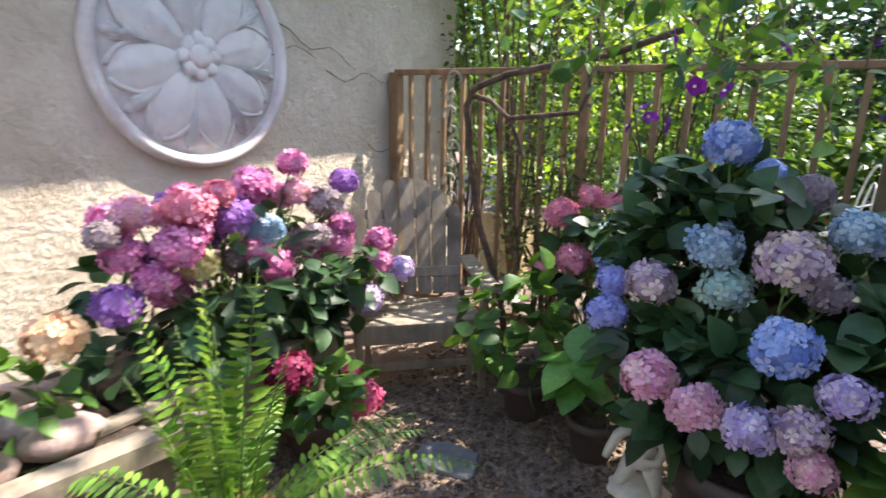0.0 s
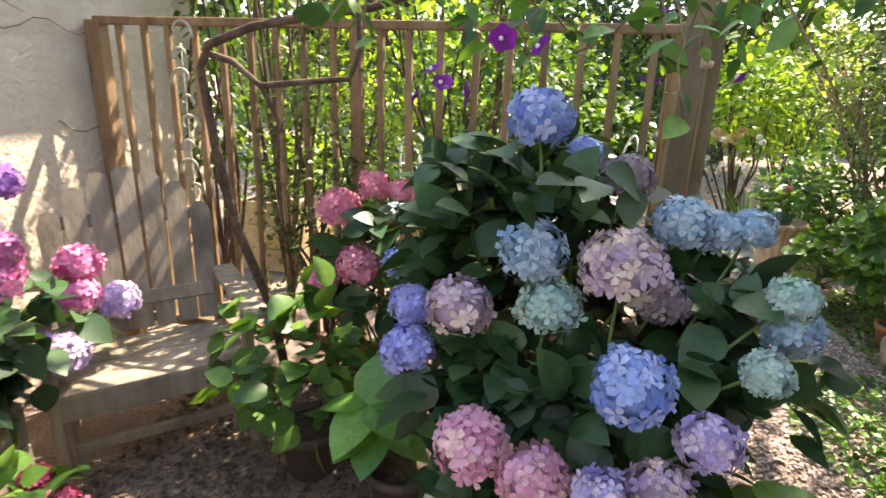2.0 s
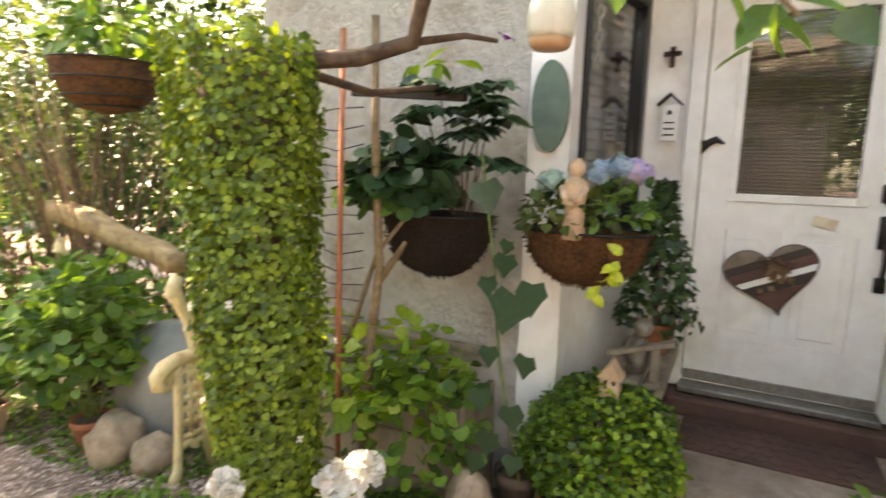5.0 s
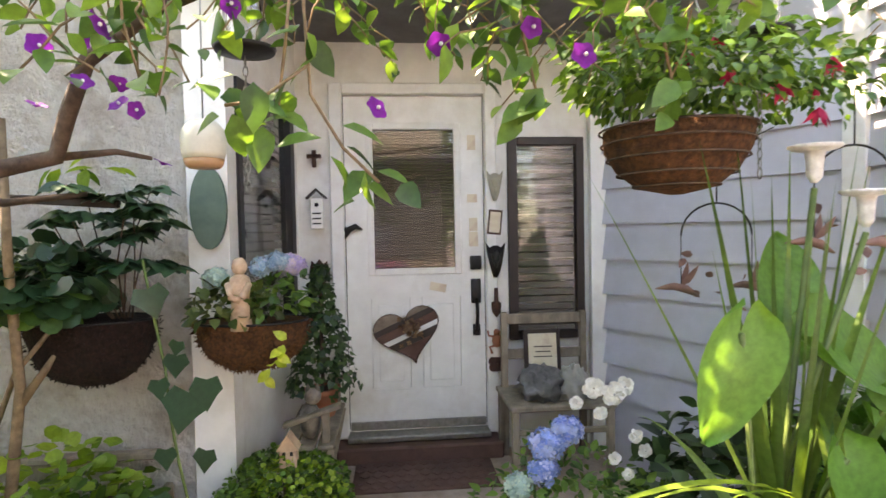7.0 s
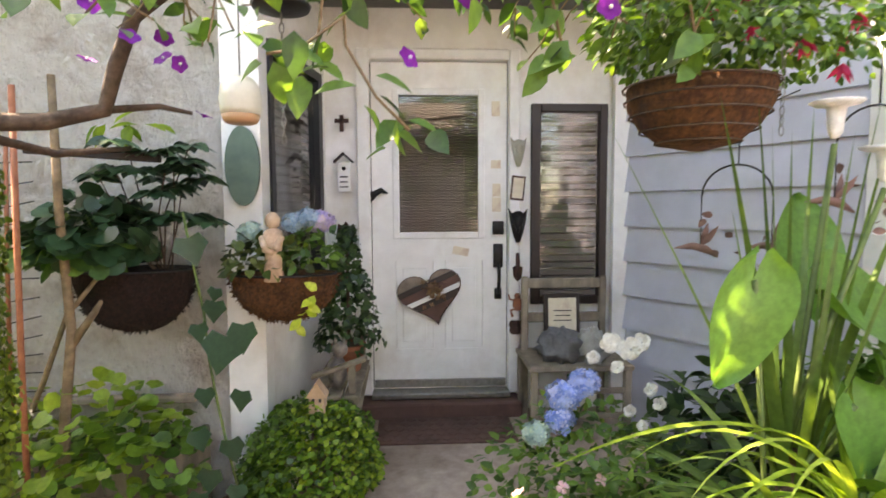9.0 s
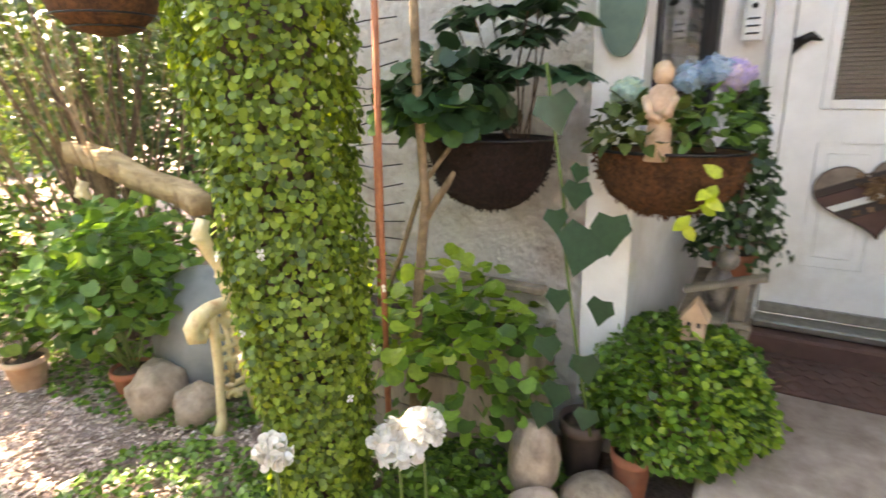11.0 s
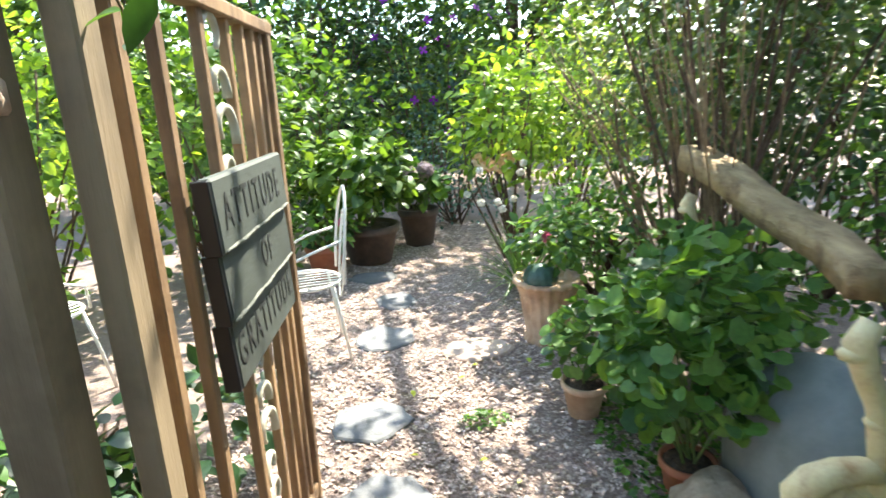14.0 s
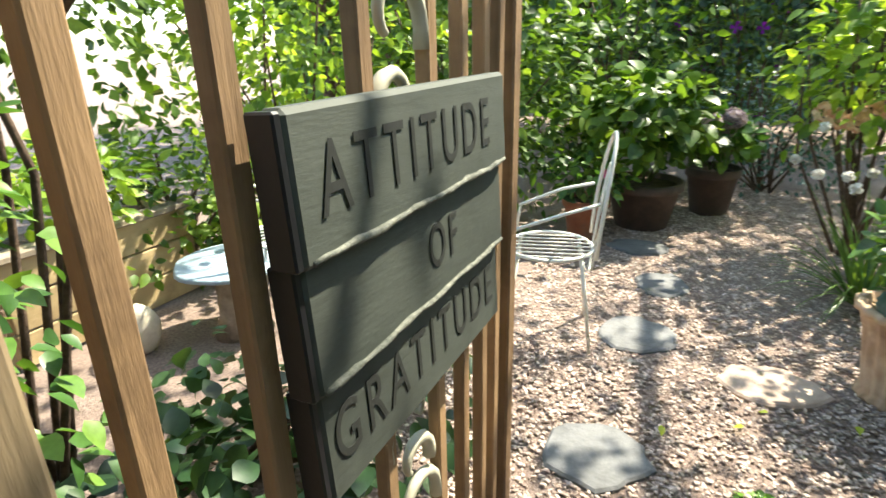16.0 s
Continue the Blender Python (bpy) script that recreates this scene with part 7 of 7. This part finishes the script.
shrub("fence_creeper", (-.5, 3.13, .85), (.42, .13, .8), 2000, .034, olive_leaf, 141, "wispy climbing jasmine on the fence", LEAF)
shrub("fence_creeper", (.2, 3.42, 1.1), (.52, .2, .7), 900, .05, mid_leaf, 142, "green climbing foliage behind the fence", LEAF)
# Brighter lime leaf on the next three helps carry their backlit glow.
shrub("fence_creeper", (-1.2, 4.0, 2.35), (.5, .3, .4), 600, .06, lime_leaf, 140, "leafy creeper spilling round the wall end", LEAF)
shrub("fence_creeper", (-.1, 3.7, 2.0), (.65, .3, .45), 650, .06, lime_leaf, 139, "leafy creeper above the fence rail", LEAF)
shrub("sunlit_shrub", (-1.2, 6.3, 1.4), (1.1, .7, 1.3), 1900, .09, lime_leaf, 143, "sunlit yellow-green shrub behind the fence", LEAF)
# Deep leaf colour stands in for the shade low behind the gate.
shrub("sunlit_shrub", (.15, 4.2, .22), (.5, .3, .24), 200, .08, deep_leaf, 144, "low leafy plants behind the gate, leaves coloured dark for shade", BROAD)
shrub("sunlit_shrub", (-1.2, 5.7, .42), (.5, .5, .45), 600, .075, lime_leaf, 161, "low bright lime plants behind the fence", BROAD)
shrub("sunlit_shrub", (-1.5, 5.4, .5), (.6, .7, .6), 900, .075, tree_leaf, 162, "sunlit leafy shrub beyond the wall end", LEAF)
shrub("fence_creeper", (-1.55, 3.85, 1.5), (.22, .25, 1.2), 900, .05, tree_leaf, 163, "leafy creeper spilling round the wall end", LEAF)
shrub("sunlit_shrub", (-.3, 7.2, 1.2), (1.0, .8, 1.2), 2200, .1, tree_leaf, 145, "tall sunlit lime shrub beside the path", LEAF)
shrub("sunlit_shrub", (.45, 8.6, 1.0), (.9, .7, 1.1), 1800, .1, tree_leaf, 146, "sunlit leafy shrub at the path end", LEAF)
shrub("dark_shrub", (1.6, 10.8, 1.6), (1.6, 1.0, 1.9), 4800, .09, deep_leaf, 147, "tall dark shrub with purple flowers", LEAF, fl=(PURPLE, 90, .06))
shrub("dark_shrub", (.2, 10.6, 1.8), (1.4, 1.0, 2.0), 3200, .09, deep_leaf, 148, "tall dark evergreen shrub", LEAF)
shrub("silver_shrub", (1.9, 8.9, .6), (.8, .6, .7), 1800, .05, grey_leaf, 149, "low silvery small-leaved shrub", SMALL)
shrub("sunlit_shrub", (3.2, 8.5, 1.3), (.8, .9, 1.2), 2400, .07, lime_leaf, 150, "sunlit shrub with orange blooms by the path", LEAF, fl=(CREAM, 30, .05))
lime_b = shrub("sunlit_shrub", (2.3, 7.3, 1.25), (.58, .5, .62), 800, .1, lime_leaf, 164, "bright green shrub with orange roses leaning over the path", LEAF)
for c in ((2.0, 7.1, .93), (2.07, 7.08, .9), (2.16, 7.05, .89), (2.24, 7.1, .95)):
    d = rand_dirs(40, R(165))
    part("flower", Geo().scatter(ROUND, np.array(c) + d * .035, np.cross(d, rand_dirs(40, R(166))) + d * .7, d, .04), CREAM, lime_b)
shrub("arching_shrub", (3.3, 6.2, 1.65), (.95, 1.2, 1.05), 4600, .055, olive_leaf, 151, "arching twiggy shrub leaning over the path", LEAF)
shrub("arching_shrub", (3.0, 5.2, 2.05), (.8, .9, .6), 2600, .05, olive_leaf, 152, "arching twiggy shrub above the bench", LEAF)
shrub("low_shrub", (2.75, 6.2, .5), (.45, .7, .5), 900, .08, mid_leaf, 153, "low leafy shrub at the path edge", LEAF)
shrub("leafy_shrub", (2.85, 4.8, .5), (.35, .45, .4), 600, .07, mid_leaf, 154, "deep green leafy shrub behind the bench", ROUND)
shrub("leafy_shrub", (3.75, 4.6, .95), (.5, .6, .95), 1500, .07, mid_leaf, 157, "leafy green shrub behind the house corner", LEAF)
shrub("leafy_shrub", (4.2, 5.9, 1.6), (.8, 1.0, 1.6), 3600, .085, deep_leaf, 158, "tall deep green shrub far behind the bench", LEAF)
shrub("leafy_shrub", (4.5, 7.8, 1.7), (1.0, 1.1, 1.7), 3600, .095, deep_leaf, 159, "tall deep green shrub beyond the bench", LEAF)
tw = thing("twiggy_stems", (3.1, 5.4, 0), "bare arching brown stems of the shrub", "stems")
rr = R(155)
for k in range(46):
    b = Vector((3.15 + rr.uniform(-.25, .25), 5.5 + rr.uniform(-.7, .7), 0))
    d = Vector((rr.uniform(-.8, .25), rr.uniform(-.7, .7), 0))
    g = Geo().tube([b, b + d * .2 + Vector((0, 0, .6)), b + d * .55 + Vector((0, 0, 1.2)), b + d * 1.0 + Vector((0, 0, 1.75 + rr.uniform(-.3, .3)))], (rr.uniform(.006, .014), .003), 5)
    part("stem", g, twig_m, tw)
# These leaves too are coloured darker in place of shade.
pt = thing("pale_plant", (0.05, 3.9, 0), "low green plants behind the gate, shade put into the leaf colour", "plant")
foliage((.35, 3.75, .25), (.45, .42, .25), 260, .085, deep_leaf, pt, R(156), BROAD)
foliage((.6, 4.4, .25), (.3, .4, .25), 110, .09, deep_leaf, pt, R(157), BROAD)


def tree(c, h, crown, n, seed, lm, size=.14):
    t = thing("garden_tree", (c[0], c[1], 0), "leafy green tree rising behind the garden", "tree")
    rr = R(seed)
    tr = Geo().tube([(c[0], c[1], -.05), (c[0] + .1, c[1], h * .3), (c[0] - .05, c[1] + .1, h * .6), (c[0], c[1], h * .85)], (.14, .05), 10)
    tops, _ = shell_points((c[0], c[1], h), crown, 12, rr, .6, low=-.4)
    for q in tops:
        b = Vector((c[0], c[1], h * .5))
        tr.tube([b, b.lerp(Vector(q), .5) + Vector((0, 0, .2)), Vector(q)], (.05, .012), 6)
    part("trunk", tr, bark, t)
    foliage((c[0], c[1], h), crown, n, size, lm, t, rr, SMALL, name="crown", inner=.25, lump=.5, low=-.9, kind="")
    return t


tree((-2.6, 9.8), 3.0, (1.6, 1.4, 2.5), 3200, 161, tree_leaf)
tree((-3.4, 6.0), 3.0, (1.6, 1.8, 2.7), 4000, 162, tree_leaf)
tree((-.6, 12.5), 3.4, (2.6, 1.8, 3.3), 6000, 163, tree_leaf, .18)
tree((3.2, 12.2), 3.4, (2.6, 1.8, 3.3), 6000, 164, tree_leaf, .18)
tree((7.4, 10.6), 3.0, (1.9, 2.2, 2.8), 4500, 165, tree_leaf, .16)
tree((6.2, 6.2), 2.4, (1.2, 1.8, 2.1), 6000, 166, olive_leaf, .12)
tree((-4.6, .2), 3.0, (1.8, 2.0, 2.8), 4500, 168, tree_leaf, .16)
tree((-4.4, -3.6), 3.0, (2.0, 2.2, 2.9), 4000, 169, deep_leaf, .16)
tree((.5, -6.0), 2.6, (2.6, 1.4, 2.4), 4000, 170, tree_leaf, .16)
tree((-4.5, 11), 3.4, (2.6, 2.4, 3.3), 5000, 167, tree_leaf, .18)
solid("backdrop_hedge", wall_between((-9, 15), (9, 15), 0, 2.6, .4), surface("far_foliage", [rgb(52, 74, 34), rgb(120, 146, 66)], 3, rgb(66, 88, 44), .7, .9, .8, 5), "distant dark green foliage", "hedge", kind="structure")

# unseen tree added over the patio; its crown clumps only block and dapple sun
can_t = thing("added_shade_tree", (4.4, 4.1, 0), "unseen tree added to shade the patio and dapple the path", "tree")
part("trunk", Geo().tube([(4.4, 4.1, -.05), (4.3, 4.0, 1.8), (3.9, 3.8, 3.2), (3.4, 3.5, 4.0)], (.2, .1), 12).tube([(3.9, 3.8, 3.2), (3.0, 3.2, 3.7), (2.0, 2.8, 3.9)], (.08, .03), 8).tube([(3.6, 3.6, 3.7), (2.8, 4.2, 4.2), (1.9, 4.2, 4.3)], (.07, .03), 8).tube([(3.9, 3.8, 3.2), (3.4, 5.4, 3.9), (2.8, 7.2, 4.0), (2.6, 9.0, 4.1)], (.09, .03), 8), bark, can_t)
rr = R(171)
P = []
for cx_, cy_, cz_, n in ((1.5, 3.9, 3.9, 650), (2.4, 3.9, 4.1, 800), (1.6, 3.1, 4.0, 450), (2.6, 2.9, 3.9, 260), (3.3, 3.4, 4.3, 520), (2.9, 1.7, 3.9, 380), (2.4, 1.2, 3.9, 320), (2.4, .2, 3.8, 420), (1.5, .1, 3.8, 300)):
    q, _ = shell_points((cx_, cy_, cz_), (.95, .9, .5), n, rr, .1, .5, low=-1.1)
    P.append(q)
# further clumps set along sun rays to shade wall, path and siding
for cx_, cy_, n in ((.2, 2.8, 200), (.3, 3.5, 130), (2.8, 4.9, 320), (2.5, 6.6, 140), (2.7, 7.9, 180), (3.0, 9.3, 300), (1.7, 7.4, 150), (1.5, 6.2, 300), (.7, 6.1, 260), (2.8, .4, 380), (3.0, 1.1, 200), (2.65, .1, 420)):
    q, _ = shell_points((cx_, cy_, 3.9), (.85, .9, .45), n, rr, .1, .5, low=-1.1)
    P.append(q)
P = np.concatenate(P)
part("crown", Geo().scatter(SMALL, P, rr.normal(size=P.shape) * [1, 1, .4] - [0, 0, .3], rr.normal(size=P.shape) * .5 + [0, 0, 1], rr.uniform(.08, .15, len(P))), tree_leaf, can_t)

tuft = thing("grass_tuft", (1.74, 4.7, 0), "small green weed tuft in the wood chips", "plant")
carpet((1.74, 4.7, 0), (.12, .07), 130, .02, .04, 185, tuft)
hook = thing("white_hook", (2.02, 2.56, 0), "bent white metal hook among the ground cover", "hook")
part("rod", Geo().tube([(2.03, 2.54, .0), (2.03, 2.54, .17), (2.02, 2.53, .21), (1.99, 2.52, .23), (1.96, 2.52, .22)], .007, 8), wire_white, hook)
lv = thing("yellow_litter", (2.2, 1.9, 0), "fallen yellow leaves on the paving and chips", "leaves", kind="stuff")
rr = R(186)
P = np.stack([rr.uniform(1.2, 2.8, 60), rr.uniform(1.7, 5.5, 60), rr.uniform(.03, .04, 60)], 1)
P[:25] = np.stack([rr.uniform(2.3, 2.85, 25), rr.uniform(1.3, 1.95, 25), np.full(25, .04)], 1)
part("fallen_leaf", Geo().scatter(LEAF, P, rr.normal(size=P.shape) * [1, 1, .1], rr.normal(size=P.shape) * .2 + [0, 0, 1], rr.uniform(.02, .045, 60)), yellow_leaf, lv, kind="stuff")

# ---- chips and leaf litter ----
def chips(name, rects, n, size, m, seed, label):
    rr = R(seed)
    g = Geo()
    tv = [(-.5, -.35, 0), (.5, -.28, 0), (.42, .36, 0), (-.4, .3, 0), (-.36, -.24, .15), (.38, -.2, .17), (.32, .26, .14), (-.3, .22, .16)]
    tf = [(4, 5, 6, 7), (0, 1, 5, 4), (1, 2, 6, 5), (2, 3, 7, 6), (3, 0, 4, 7)]
    tot = sum((a[2] - a[0]) * (a[3] - a[1]) for a in rects)
    for x0, y0, x1, y1 in rects:
        k = int(n * (x1 - x0) * (y1 - y0) / tot)
        p_ = np.stack([rr.uniform(x0, x1, k), rr.uniform(y0, y1, k), rr.uniform(.002, .01, k)], 1)
        keep = np.ones(k, bool)
        for c, rx, ry in FLAGS:
            keep &= ((p_[:, 0] - c[0]) / (rx * .76)) ** 2 + ((p_[:, 1] - c[1]) / (ry * .76)) ** 2 > 1
        p_ = p_[keep]
        g.scatter((tv, tf), p_, rr.normal(size=(len(p_), 3)) * [1, 1, .12], rr.normal(size=(len(p_), 3)) * .25 + [0, 0, 1], rr.uniform(.5, 1.3, len(p_)) * size)
    solid(name, g, m, label, "litter", kind="stuff")


chips("wood_chips", [(.5, 3.2, 2.6, 6.5), (.5, 6.5, 2.4, 9.0), (1.1, 1.9, 2.0, 3.2)], 46000, .018, chip_m, 181, "pale brown wood chips strewn over the path")
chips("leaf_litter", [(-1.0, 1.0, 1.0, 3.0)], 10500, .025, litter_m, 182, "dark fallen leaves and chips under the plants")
